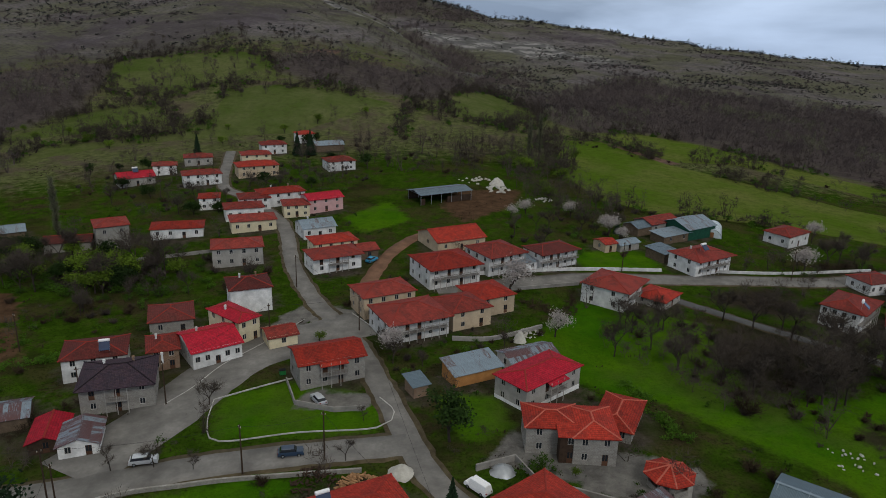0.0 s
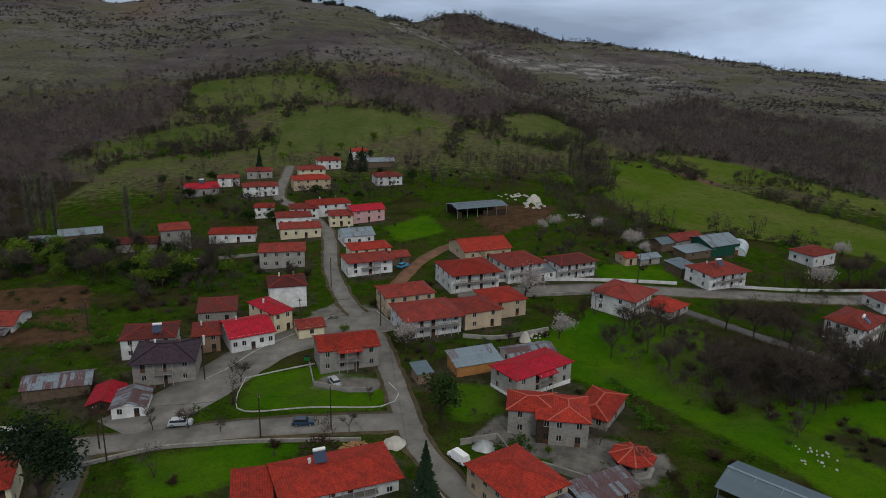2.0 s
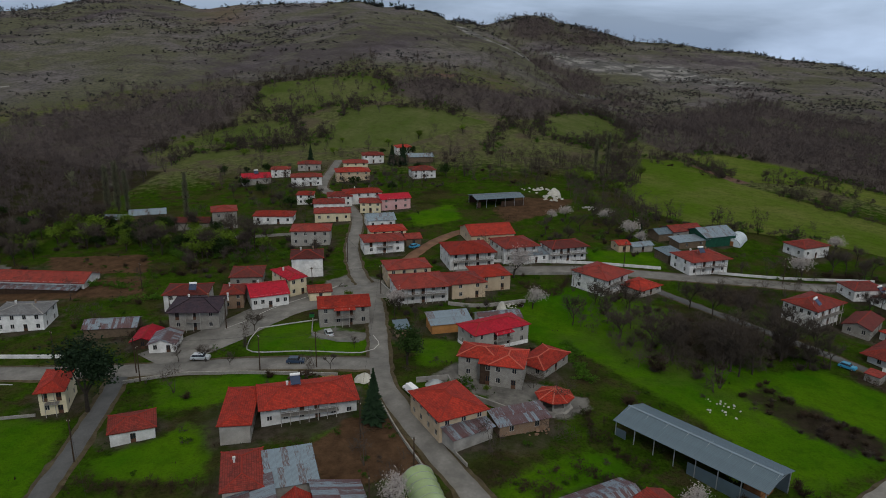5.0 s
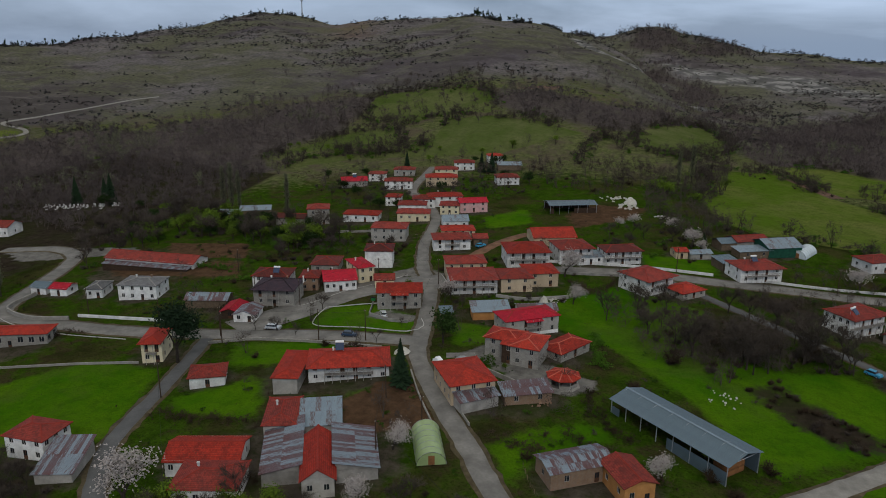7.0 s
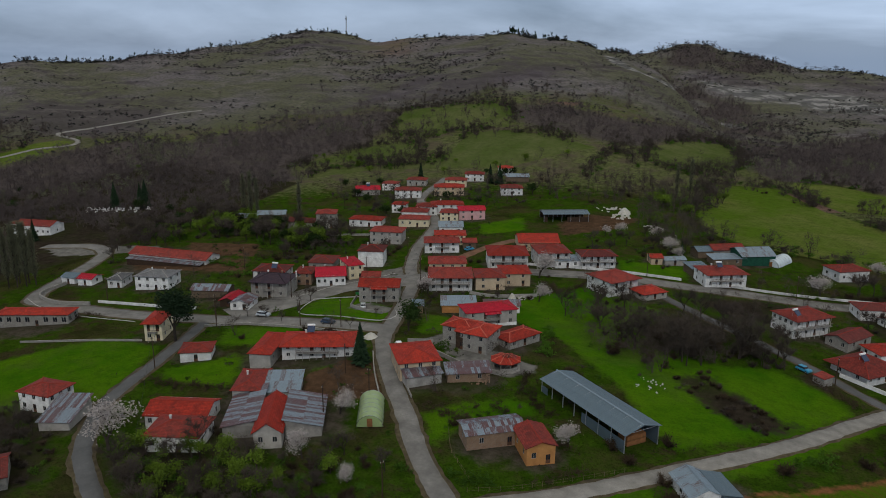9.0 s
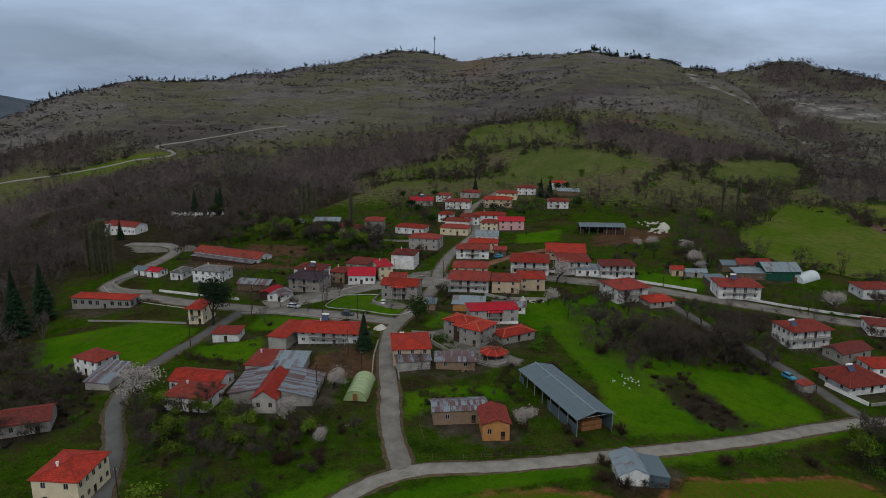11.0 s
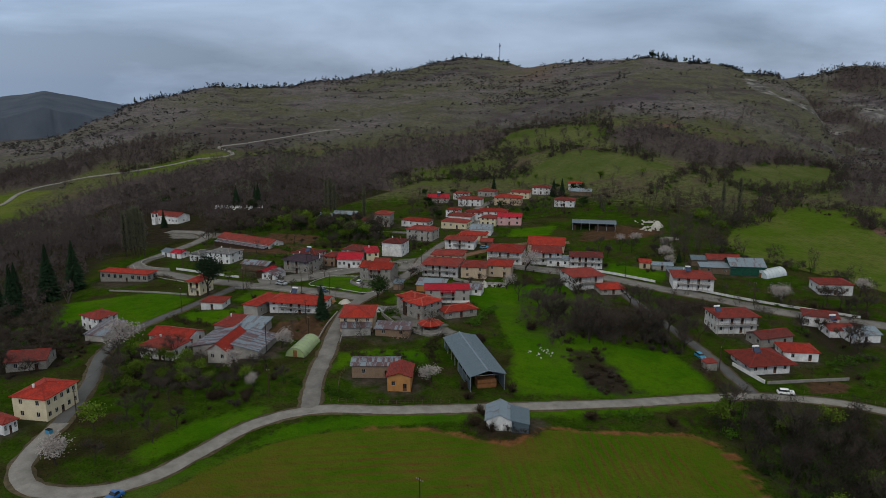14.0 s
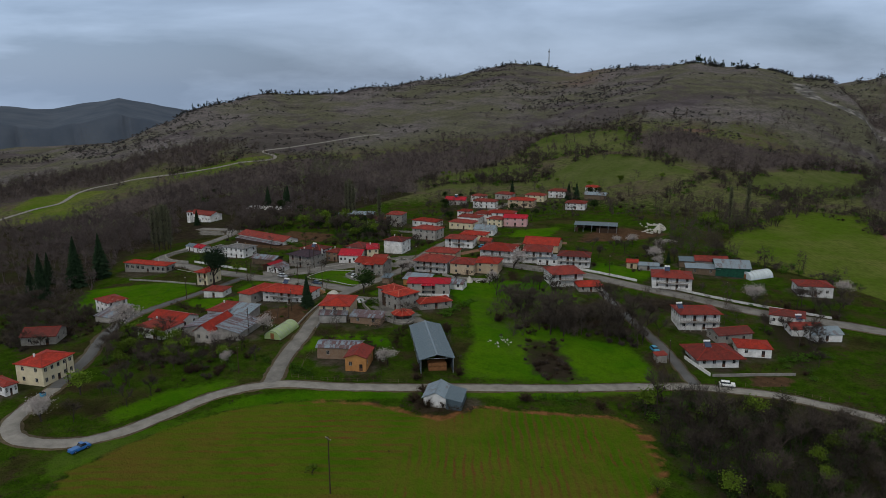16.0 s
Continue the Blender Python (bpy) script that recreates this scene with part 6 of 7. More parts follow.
thicket([(-25, 18), (-18, 26), (-4, 33), (10, 31), (18, 22), (14, 12), (-1, 9)], 60, ["green_bush", "leafy_tree", "shrub", "bare_tree", "green_bush", "leafy_tree"], 52, 0.6, 1.0, 0.4)
thicket([(6, 33), (20, 43), (33, 52), (40, 38), (24, 24)], 26, ["bramble", "green_bush", "bare_tree", "shrub", "leafy_tree"], 53, 0.5, 0.9)
thicket([(-83, 0), (-83, 19), (-61, 35), (-27, 12), (-28, -8)], 70, ["shrub", "bare_tree", "bramble", "green_bush"], 54, 0.45, 0.8)
thicket([(-173, 159), (-186, 205), (-147, 212), (-109, 200), (-79, 189), (-85, 168), (-114, 175)], 95, ["green_bush", "dark_tree", "bare_tree", "shrub", "green_bush", "leafy_tree"], 55, 0.8, 1.3)
thicket([(-90, 150), (-60, 150), (-45, 170), (-50, 200), (-95, 190)], 60, ["green_bush", "shrub", "bare_tree", "bramble", "green_bush"], 56, 0.6, 1.0)
thicket([(-120, 240), (-90, 235), (-40, 262), (-25, 300), (-60, 340), (-115, 320), (-150, 270)], 80, ["bare_tree", "shrub", "green_bush", "bramble", "shrub"], 57, 0.5, 0.9)
thicket([(0, 120), (20, 150), (-10, 165), (-25, 150)], 26, ["green_bush", "shrub", "bare_tree", "bramble"], 58, 0.4, 0.7, 0.5)
thicket([(20, 200), (60, 205), (66, 232), (40, 250), (20, 230)], 40, ["bare_tree", "shrub", "green_bush", "bramble"], 59, 0.5, 0.9)
thicket([(-148, 118), (-140, 150), (-160, 176), (-205, 182), (-190, 160), (-168, 128)], 46, ["bare_tree", "bare_tree", "green_bush", "shrub"], 60, 0.8, 1.2)
thicket(L_YARDS, 26, ["bare_tree", "shrub", "bare_tree", "green_bush", "bramble"], 23, 0.6, 1.1)
thicket(LANE_SCRUB, 14, ["bare_tree", "shrub"], 12, 0.7, 1.1)
thicket(BEHIND_EAST, 8, ["bare_tree", "shrub"], 13)
thicket(YARDS_WEST, 22, ["shrub", "green_bush", "bare_tree", "bramble"], 14, 0.5, 0.9)
thicket(YARDS_EAST, 50, ["bare_tree", "shrub", "green_bush", "shrub"], 16, 0.5, 0.9)
thicket(VERGES, 300, ["shrub", "bare_tree", "green_bush", "bramble", "green_bush", "shrub", "green_bush"], 17, 0.4, 0.95)
thicket([(66.7, 400.2), (108.8, 368.3), (156.6, 372.6), (159.5, 365.4), (105.8, 359.6), (66.7, 388.6)], 22, ["bare_tree", "shrub", "bramble"], 20, 0.5, 1.0)
thicket([(156.6, 249.4), (195.8, 232), (232, 290), (188.5, 348), (176.9, 342.2), (203, 297.2)], 30, ["bramble", "shrub", "bare_tree"], 22, 0.6, 1.1)
thicket(MID_GROVE, 85, ["bare_tree", "bare_tree", "bare_tree", "shrub", "leafy_tree"], 7, 0.8, 1.3)
thicket(TOP_GROVE, 42, ["bare_tree", "shrub", "bare_tree", "bramble"], 8, 0.9, 1.4)
thicket(WEST_WOOD, 24, ["bare_tree", "shrub", "leafy_tree", "dark_tree"], 9, 0.8, 1.3)
thicket(CHURCH_WOOD, 14, ["bare_tree", "green_bush"], 10, 0.8, 1.3)
thicket(YARDS_TOP, 90, ["bare_tree", "shrub", "green_bush", "dark_tree", "bare_tree"], 15, 0.6, 1.1)
thicket([(-217.5, 339.3), (-232, 362.5), (-95.7, 379.9), (-34.8, 423.4), (-31.9, 411.8), (-87, 365.4), (-145, 321.9)], 30, ["bare_tree", "shrub", "leafy_tree"], 18, 0.7, 1.1)
thicket([(-232, 435), (-174, 478.5), (-87, 500.2), (-101.5, 485.8), (-174, 452.4), (-217.5, 413.2)], 34, ["bare_tree", "bare_tree", "shrub"], 19, 0.8, 1.2)


# ---- woods, shrubs and stones too many to count ----
def woods(name, x, y, h, wide, blades, mat, label, category, seed, lean=0.35, low=0.0, fat=1.0, sink=0.3):
    """Far plants as sprays of thin upright blades, all in one mesh."""
    rng = np.random.default_rng(seed)
    n = len(x)
    z = terrain(x, y)
    a = rng.uniform(0, 2 * np.pi, (n, blades))
    tilt = rng.uniform(0.05, lean, (n, blades))
    L = h[:, None] * rng.uniform(0.55, 1.05, (n, blades))
    base = np.stack([x, y, z - sink], 1)[:, None, :] + np.stack([np.cos(a) * wide * 0.3, np.sin(a) * wide * 0.3, h[:, None] * low * rng.uniform(0, 1, (n, blades))], 2)
    tip = base + np.stack([np.cos(a) * np.sin(tilt), np.sin(a) * np.sin(tilt), np.cos(tilt)], 2) * L[:, :, None]
    mid = base * 0.45 + tip * 0.55
    b = rng.uniform(0, 2 * np.pi, (n, blades))
    s = np.stack([np.cos(b), np.sin(b), 0 * b], 2) * wide * fat * rng.uniform(0.05, 0.16, (n, blades))[:, :, None]
    v = np.stack([base, mid - s, tip, mid + s], 2).reshape(-1, 3)
    k = np.arange(n * blades) * 4
    me = bpy.data.meshes.new(name)
    me.from_pydata(v.tolist(), [], np.stack([k, k + 1, k + 2, k + 3], 1).tolist())
    me.materials.append(M[mat])
    me.update()
    return tagged(new(name, me), label, category, kind="stuff")


def crowns(name, x, y, h, wide, count, size, thick, mat, label, category, seed, low=0.3, sink=0.3):
    """Plants too many to count: clumpy crowns of small slivers on thin stems, all in one mesh."""
    rng = np.random.default_rng(seed)
    n = len(x)
    z = terrain(x, y) - sink
    w = wide * rng.uniform(0.7, 1.25, n)
    lobe = rng.normal(0, 0.23, (n, 5, 3)) * np.stack([w, w, h * (1 - low) * 0.8], 1)[:, None, :] + np.stack([x, y, z + h * (0.5 + low * 0.45)], 1)[:, None, :]
    pick = rng.integers(0, 5, (n, count))
    u = rng.normal(0, 1, (n, count, 3))
    u /= np.linalg.norm(u, axis=2, keepdims=True)
    r = np.stack([w * 0.3, w * 0.3, h * 0.22], 1)[:, None, :]
    o = lobe[np.arange(n)[:, None], pick] + u * r * rng.uniform(0.3, 1, (n, count, 1))
    d = u + rng.normal(0, 0.5, (n, count, 3)) + np.array([0, 0, 0.45])
    d /= np.linalg.norm(d, axis=2, keepdims=True)
    L = size * rng.uniform(0.5, 1.4, (n, count, 1))
    s = np.cross(d, rng.normal(0, 1, (n, count, 3)))
    s *= thick * rng.uniform(0.6, 1.4, (n, count, 1)) / np.linalg.norm(s, axis=2, keepdims=True)
    v = np.stack([o - d * L * 0.5 - s, o - d * L * 0.5 + s, o + d * L * 0.5], 2).reshape(-1, 3)
    # stems reach from the ground into each lobe
    b = np.stack([x, y, z], 1)[:, None, :] + rng.normal(0, 0.1, (n, 3, 3)) * np.array([1, 1, 0])
    a = rng.uniform(0, np.pi, (n, 3))
    e = np.stack([np.cos(a), np.sin(a), 0 * a], 2) * (h[:, None, None] * 0.016)
    v = np.concatenate([v, np.stack([b - e, b + e, lobe[:, :3]], 2).reshape(-1, 3)])
    k = np.arange(len(v) // 3) * 3
    me = bpy.data.meshes.new(name)
    me.from_pydata(v.tolist(), [], np.stack([k, k + 1, k + 2], 1).tolist())
    me.materials.append(M[mat])
    me.update()
    return tagged(new(name, me), label, category, kind="stuff")


HEDGES = [[(-41.5, 49.6), (-17.3, 53.7)],
          [(-52.3, 55.5), (-54.8, 74)],
          [(43.5, 93.6), (47.4, 84.5), (54.9, 76.1)],
          [(50.4, 71.4), (63.9, 65.2)],
          [(38.2, 126.1), (43, 107.6)],
          [(27.9, 67.2), (38.3, 65.6), (38.8, 71.5)],
          [(42.6, 74.5), (49.4, 71)],
          [(33.5, 42.8), (52.9, 46.8)],
          [(61.3, 48.3), (67.5, 59.9)],
          [(82, 59.5), (90.3, 54.8), (98.5, 64.1)],
          [(105, 83.2), (112.9, 91.3)],
          [(123.3, 96.3), (128.7, 104.1)],
          [(-109.5, 72.2), (-98.3, 81.8)],
          [(-115.4, 139.8), (-91.9, 139.5)],
          [(50, 183), (62.9, 177.9)],
          [(21, 168.8), (30, 161.2), (34.7, 175.3)],
          [(-89.6, 129.2), (-75, 137.8)],
          [(-95.7, 153), (-83.4, 160.2)],
          [(115.7, 212), (137, 214.2)],
          [(136.3, 162.8), (144.9, 176.5)],
          [(-74.8, 104.5), (-63.5, 119)],
          [(-17.7, 34.3), (-2.1, 38.7)],
          [(8.9, 85), (17.5, 97.8)],
          [(106, 137.1), (118.5, 124.6)]]


def scatter_woods():
    rng = np.random.default_rng(5)

    def rnd(v):
        return np.array([noise.noise(Vector(q)) for q in v])

    def clear(x, y):
        ok = np.ones(len(x), bool)
        for f in FIELDS:
            ok &= ~inside(f, x, y)
        return ok & (dist_to(HILLROAD, x, y) > 13)

    x, y = rng.uniform(-700, 640, 48000), rng.uniform(29, 1350, 48000)
    ok = (wood_cover(x, y) > rng.uniform(0.1, 1.1, len(x))) & clear(x, y)
    x, y = x[ok], y[ok]
    pale = (rnd(zip(x * 0.014, y * 0.014, x * 0 + 3)) > 0.2) & (rng.uniform(0, 1, len(x)) < 0.45)
    crowns("far_woods", x[~pale], y[~pale], rng.uniform(6.5, 12, (~pale).sum()), 7.4, 56, 2.1, 0.12, "twig_red", "leafless brown woodland covering the lower hillside", "woods", 6, 0.15)
    crowns("far_woods", x[pale], y[pale], rng.uniform(6.5, 11.5, pale.sum()), 6.8, 56, 1.7, 0.14, "leaf_pale", "pale green budding trees among the woodland", "woods", 7, 0.15)
    # trees along the field edges and in copses on the slopes above
    hx, hy = [], []
    for f in (F_EAST[:5], F_EAST[8:] + F_EAST[:1], F_EAST2[:5], F_EAST2[5:], F_WEST[5:] + F_WEST[:1], F_GLADE + F_GLADE[:1], F_UPPER + F_UPPER[:1], F_HILL + F_HILL[:1], F_STRIP, [(-224.8, 327.7), (-194.3, 361.1), (-160.9, 353.8), (-121.8, 379.9)], [(-27.6, 378.4), (-20.3, 433.6), (7.2, 400.2), (26.1, 420.5), (43.5, 406)], [(7.2, 382.8), (30.4, 414.7), (58, 429.2), (87, 433.6)], [(-87, 452.4), (-43.5, 443.7), (-17.4, 452.4)]):
        for p in curve_of(f, 3.7):
            for i in range(3):
                hx.append(p[0] + rng.normal(0, 3.0))
                hy.append(p[1] + rng.normal(0, 3.0))
    hx, hy = np.array(hx), np.array(hy)
    ok = (rnd(zip(hx * 0.024, hy * 0.024, hx * 0 + 1)) > -0.16) & (np.min([dist_to(l, hx, hy) for l in ROADS], 0) > 5)
    for bx, by, br in BUILT:
        ok &= (hx - bx) ** 2 + (hy - by) ** 2 > (br + 2) ** 2
    hx, hy = hx[ok], hy[ok]
    green = rng.uniform(0, 1, len(hx)) < 0.22
    crowns("hedgerow", hx[~green], hy[~green], 3.0 + 9.5 * rng.uniform(0, 1, (~green).sum()) ** 1.6, 6.2, 120, 1.7, 0.07, "twig", "bare trees and bushes along the field edges", "trees", 61, 0.15)
    crowns("hedgerow", hx[green], hy[green], rng.uniform(1.7, 4.2, green.sum()), 4.2, 90, 0.85, 0.17, "leaf", "green bushes along the field edges", "bushes", 62, 0.1)
    # single trees standing in the upper pastures
    x, y = rng.uniform(-239, -87, 70), rng.uniform(413, 580, 70)
    crowns("pasture_trees", x, y, rng.uniform(3.6, 10.5, 70), 6.2, 130, 1.9, 0.085, "twig", "single bare trees scattered over the upper pasture", "trees", 63, 0.2)
    for k, (plot, count) in enumerate(((WEST_WOOD, 900), (CHURCH_WOOD, 560), (W_VALLEY, 1300), (WEST_BANK, 130), (MID_GROVE, 170), (TOP_GROVE, 120), (YARDS_TOP, 90), (MEADOW_SCRUB, 130), (L_SCRUB, 140), (EAST_GROVE, 420), (L_BEND, 20), (WEST_SCRUB, 60), (W_LEFT, 800))):
        q = np.array(plot)
        x, y = rng.uniform(q[:, 0].min(), q[:, 0].max(), count), rng.uniform(q[:, 1].min(), q[:, 1].max(), count)
        ok = inside(plot, x, y) & (np.min([dist_to(l, x, y) for l in ROADS], 0) > 5.5) & ~inside(L_BROWN, x, y)
        for bx, by, br in BUILT:
            ok &= (x - bx) ** 2 + (y - by) ** 2 > (br + 2) ** 2
        x, y = x[ok], y[ok]
        small = k in (3, 7, 8, 10, 11)
        crowns("grove", x, y, rng.uniform(2.6, 5.6 if small else 11, len(x)), 5.0, 80 if k < 3 or k == 12 else 120, 1.5, 0.085 if k < 3 or k == 12 else 0.03 if small else 0.04, "bark" if k == 9 else "twig_red" if k < 3 else "twig", "leafless grove of thin grey-brown trees", "trees", 30 + k)
    q = np.array(EAST_GROVE)
    x, y = rng.uniform(q[:, 0].min(), q[:, 0].max(), 260), rng.uniform(q[:, 1].min(), q[:, 1].max(), 260)
    ok = inside(EAST_GROVE, x, y) & (dist_to(SIDE, x, y) > 5.5)
    crowns("undergrowth", x[ok], y[ok], rng.uniform(1.6, 5.2, ok.sum()), 4.6, 110, 0.5, 0.16, "leaf_dark", "dark green undergrowth below the bare trees", "bushes", 44, 0.1)
    # overgrown hedges round the plots
    for k, line in enumerate(HEDGES):
        p = np.repeat(np.array(curve_of(line, 1.3)), 3, 0)
        x, y = (p + rng.normal(0, 0.9, p.shape)).T
        ok = (np.min([dist_to(l, x, y) for l in ROADS], 0) > 3.6) & (rng.uniform(0, 1, len(x)) < 0.8)
        for bx, by, br in BUILT:
            ok &= (x - bx) ** 2 + (y - by) ** 2 > (br * 0.8) ** 2
        x, y = x[ok], y[ok]
        if len(x):
            green = k % 3 == 1
            crowns("hedge", x, y, rng.uniform(0.8, 2.8, len(x)), 2.3, 70, 0.36 if green else 0.8, 0.12 if green else 0.028, "leaf" if green else "bramble", "overgrown green hedge round a plot" if green else "tangled brown hedge of brambles round a plot", "hedge", 70 + k, 0.1)
    # scattered dark shrubs on the open hill, many in lines along the old terraces
    x, y = rng.uniform(-1300, 720, 72000), rng.uniform(90, 1450, 72000)
    r, a = bearing(x, y)
    patch = rnd(zip(x * 0.0062, y * 0.0062, x * 0 + 4.3)) + 0.7 * rnd(zip(x * 0.028, y * 0.028, x * 0 + 7))
    line = np.sin(0.76 * terrain(x, y) + 9 * rnd(zip(x * 0.0041, y * 0.0041, x * 0 + 2)))
    ok = (r > 580) & (r < crest(a) + 29) & (patch + 0.35 * line > rng.uniform(-0.2, 0.95, len(x))) & clear(x, y)
    x, y = x[ok], y[ok]
    k, n = len(x) * 3 // 4, len(x)
    crowns("hill_shrubs", x[:k], y[:k], 1.0 + 3.7 * rng.uniform(0, 1, k) ** 2, 3.7, 26, 1.0, 0.34, "shrub", "dark scattered shrubs on the stony hill", "shrubs", 8, 0.05)
    crowns("hill_shrubs", x[k:], y[k:], 1.7 + 4.8 * rng.uniform(0, 1, n - k) ** 2, 5.4, 36, 1.6, 0.2, "twig_red", "bare bushes in thickets on the stony hill", "shrubs", 81, 0.1)
    # trees along the skyline: dense on the humps and down the spur, few between
    t = rng.uniform(-30, 64, 2600)
    thick = np.interp(t, [-30, -3, 1, 3.5, 5, 10, 11.6, 12, 19.5, 21.5, 23, 33, 34.5, 39, 41, 50, 53, 59, 64], [0.5, 0.5, 0.25, 0.7, 0.8, 0.6, 0.5, 1, 0.9, 0.5, 0.06, 0.1, 0.8, 0.7, 0.3, 0.3, 0.7, 0.5, 0.2])
    t = t[(rng.uniform(0, 1, len(t)) < thick) & (rnd(zip(t * 0.9, t * 0 + 2, t * 0 + 1)) > -0.25)]
    R = crest(t) * rng.uniform(0.975, 1.0, len(t))
    x, y = 69.6 - np.sin(np.radians(t)) * R, -55.1 + np.cos(np.radians(t)) * R
    crowns("skyline_trees", x, y, 3.0 + 6.5 * rng.uniform(0, 1, len(x)) ** 2, 6.0, 90, 1.15, 0.24, "shrub", "small trees standing along the skyline", "trees", 9, 0.0, 0.8)
    t = np.concatenate([rng.normal(20.6, 0.35, 16), rng.normal(18.6, 0.5, 10), rng.uniform(26, 64, 16)])
    R = crest(t) * 0.99
    crowns("skyline_pines", 69.6 - np.sin(np.radians(t)) * R, -55.1 + np.cos(np.radians(t)) * R, rng.uniform(7, 12, len(t)), 3.4, 140, 1.3, 0.28, "needle", "dark pines rising above the skyline", "trees", 90, 0.1)
    # weeds and tufts over the rough ground of the village
    x, y = rng.uniform(-181, 196, 60000), rng.uniform(-58, 390, 60000)
    patch = np.array([noise.noise(Vector((p * 0.035, q * 0.035, 9))) for p, q in zip(x, y)])
    ok = patch > rng.uniform(-0.2, 0.5, len(x))
    for f in (F_NEAR, *FIELDS, F_MEADOW, F_SCHOOL, F_ISLE, *F_PLOTS, P_WEST, P_PLOT):
        ok &= ~inside(f, x, y) | (rng.uniform(0, 1, len(x)) < 0.05)
    for l in ROADS:
        ok &= dist_to(l, x, y) > 4.4
    for hx, hy, hr in BUILT:
        ok &= (x - hx) ** 2 + (y - hy) ** 2 > (hr * 0.9) ** 2
    x, y = x[ok], y[ok]
    k = len(x) // 2
    woods("dry_weeds", x[:k], y[:k], rng.uniform(0.3, 1.0, k), 1.5, 5, "bramble", "dry brown weeds and old grass in the plots", "weeds", 10, 1.3)
    woods("green_weeds", x[k:], y[k:], rng.uniform(0.25, 0.8, len(x) - k), 1.5, 5, "leaf_dark", "green weeds and tufts in the plots", "weeds", 12, 1.3)


scatter_woods()
for kind, (high, wide, count, size, thick, mat) in dict(bare_tree=(7.5, 6.0, 150, 1.6, 0.045, "twig"), shrub=(1.5, 2.2, 90, 0.8, 0.025, "twig"), bramble=(1.3, 2.2, 90, 0.7, 0.03, "bramble"), green_bush=(1.4, 2.0, 110, 0.24, 0.11, "leaf")).items():
    if kind in SURPLUS:
        sx, sy, ss = (np.array(c) for c in zip(*SURPLUS[kind]))
        crowns(kind + "_growth", sx, sy, high * ss, wide, count, size, thick, mat, LABELS[kind] + ", many together", "plants", 97, 0.05)


# ---- farm buildings of other shapes ----
def thing(name, x, y, yaw, label, category, group="", lift=0.0):
    ob = new(name, None)
    ob.matrix_basis = pose(x, y, zg(x, y) + lift, 0, 0, yaw)
    return tagged(ob, label, category, group)


def open_barn(x, y, yaw, w, d, h, rise, mat, label, wallmat="metal_blue", post=4.0):
    """A pole barn: posts, trusses, a sheet roof and a clad back."""
    ob = thing("barn", x, y, yaw, label, "barn", "sheds")
    n = max(2, int(w / post))
    for i in range(n + 1):
        px = -w / 2 + w * i / n
        for py in (-d / 2, d / 2):
            part("post", Bag().tube((px, py, -1), (px, py, h), 0.11, 0.11).mesh("post", "steel"), ob)
        t = Bag().tube((px, -d / 2, h), (px, 0, h + rise), 0.07, 0.07, 4)
        t.tube((px, 0, h + rise), (px, d / 2, h), 0.07, 0.07, 4).tube((px, -d / 2, h), (px, d / 2, h), 0.06, 0.06, 4)
        part("truss", t.mesh("truss", "steel"), ob)
    a, b = w / 2 + 0.5, d / 2 + 0.5
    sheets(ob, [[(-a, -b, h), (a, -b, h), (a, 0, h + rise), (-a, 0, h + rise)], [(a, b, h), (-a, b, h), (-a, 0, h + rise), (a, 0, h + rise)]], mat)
    part("ridge_cap", caps([(Vector((-a, 0, h + rise + 0.03)), Vector((a, 0, h + rise + 0.03)))], "metal_light", 0.25), ob)
    c = Bag().box(-w / 2, d / 2 - 0.05, -0.8, w / 2, d / 2 + 0.02, h - 0.1)
    part("cladding", c.mesh("cladding", wallmat), ob, "sheet cladding")
    for u0, u1 in ((-0.5, -0.42), (0.02, 0.5)):
        c = Bag().box(w * u0, -d / 2 - 0.03, -0.8, w * u1, -d / 2 + 0.03, h * 0.62)
        part("cladding", c.mesh("cladding", wallmat), ob, "sheet cladding")
    return ob


def hoop_tunnel(x, y, yaw, length, r, mat, label):
    ob = thing("polytunnel", x, y, yaw, label, "greenhouse", "polytunnels")
    n, k = 14, 12
    v, f = [], []
    for i in range(k + 1):
        s = 1.0 if i % 2 == 0 else 0.975
        for j in range(n + 1):
            a = math.pi * j / n
            v.append((r * math.cos(a) * s, -length / 2 + length * i / k, r * 0.95 * math.sin(a) * s - 0.1))
    for i in range(k):
        for j in range(n):
            q = i * (n + 1) + j
            f.append((q, q + 1, q + n + 2, q + n + 1))
    part("cover", mesh("cover", v, f, mat, None, True), ob)
    for s in (-1, 1):
        e = [(r * 0.97 * math.cos(math.pi * j / n), s * (length / 2 - 0.05), r * 0.92 * math.sin(math.pi * j / n) - 0.1) for j in range(n + 1)]
        part("end_wall", mesh("end_wall", e, [tuple(range(n + 1))], mat), ob)
    for i in range(0, k + 1, 2):
        b = Bag()
        y0 = -length / 2 + length * i / k
        for j in range(n + 1):
            c, s = math.cos(math.pi * j / n), math.sin(math.pi * j / n)
            b.v += [(r * q * c, y0 + dy, r * q * 0.95 * s - 0.1) for q, dy in ((1.0, -0.03), (1.02, -0.03), (1.02, 0.03), (1.0, 0.03))]
        b.f = [(4 * j + m, 4 * j + (m + 1) % 4, 4 * j + 4 + (m + 1) % 4, 4 * j + 4 + m) for j in range(n) for m in range(4)]
        part("hoop", b.mesh("hoop", "steel"), ob)
    part("door", Bag().box(-0.6, -length / 2 - 0.05, 0, 0.6, -length / 2 + 0.02, 1.9).mesh("door", "timber"), ob)
    return ob


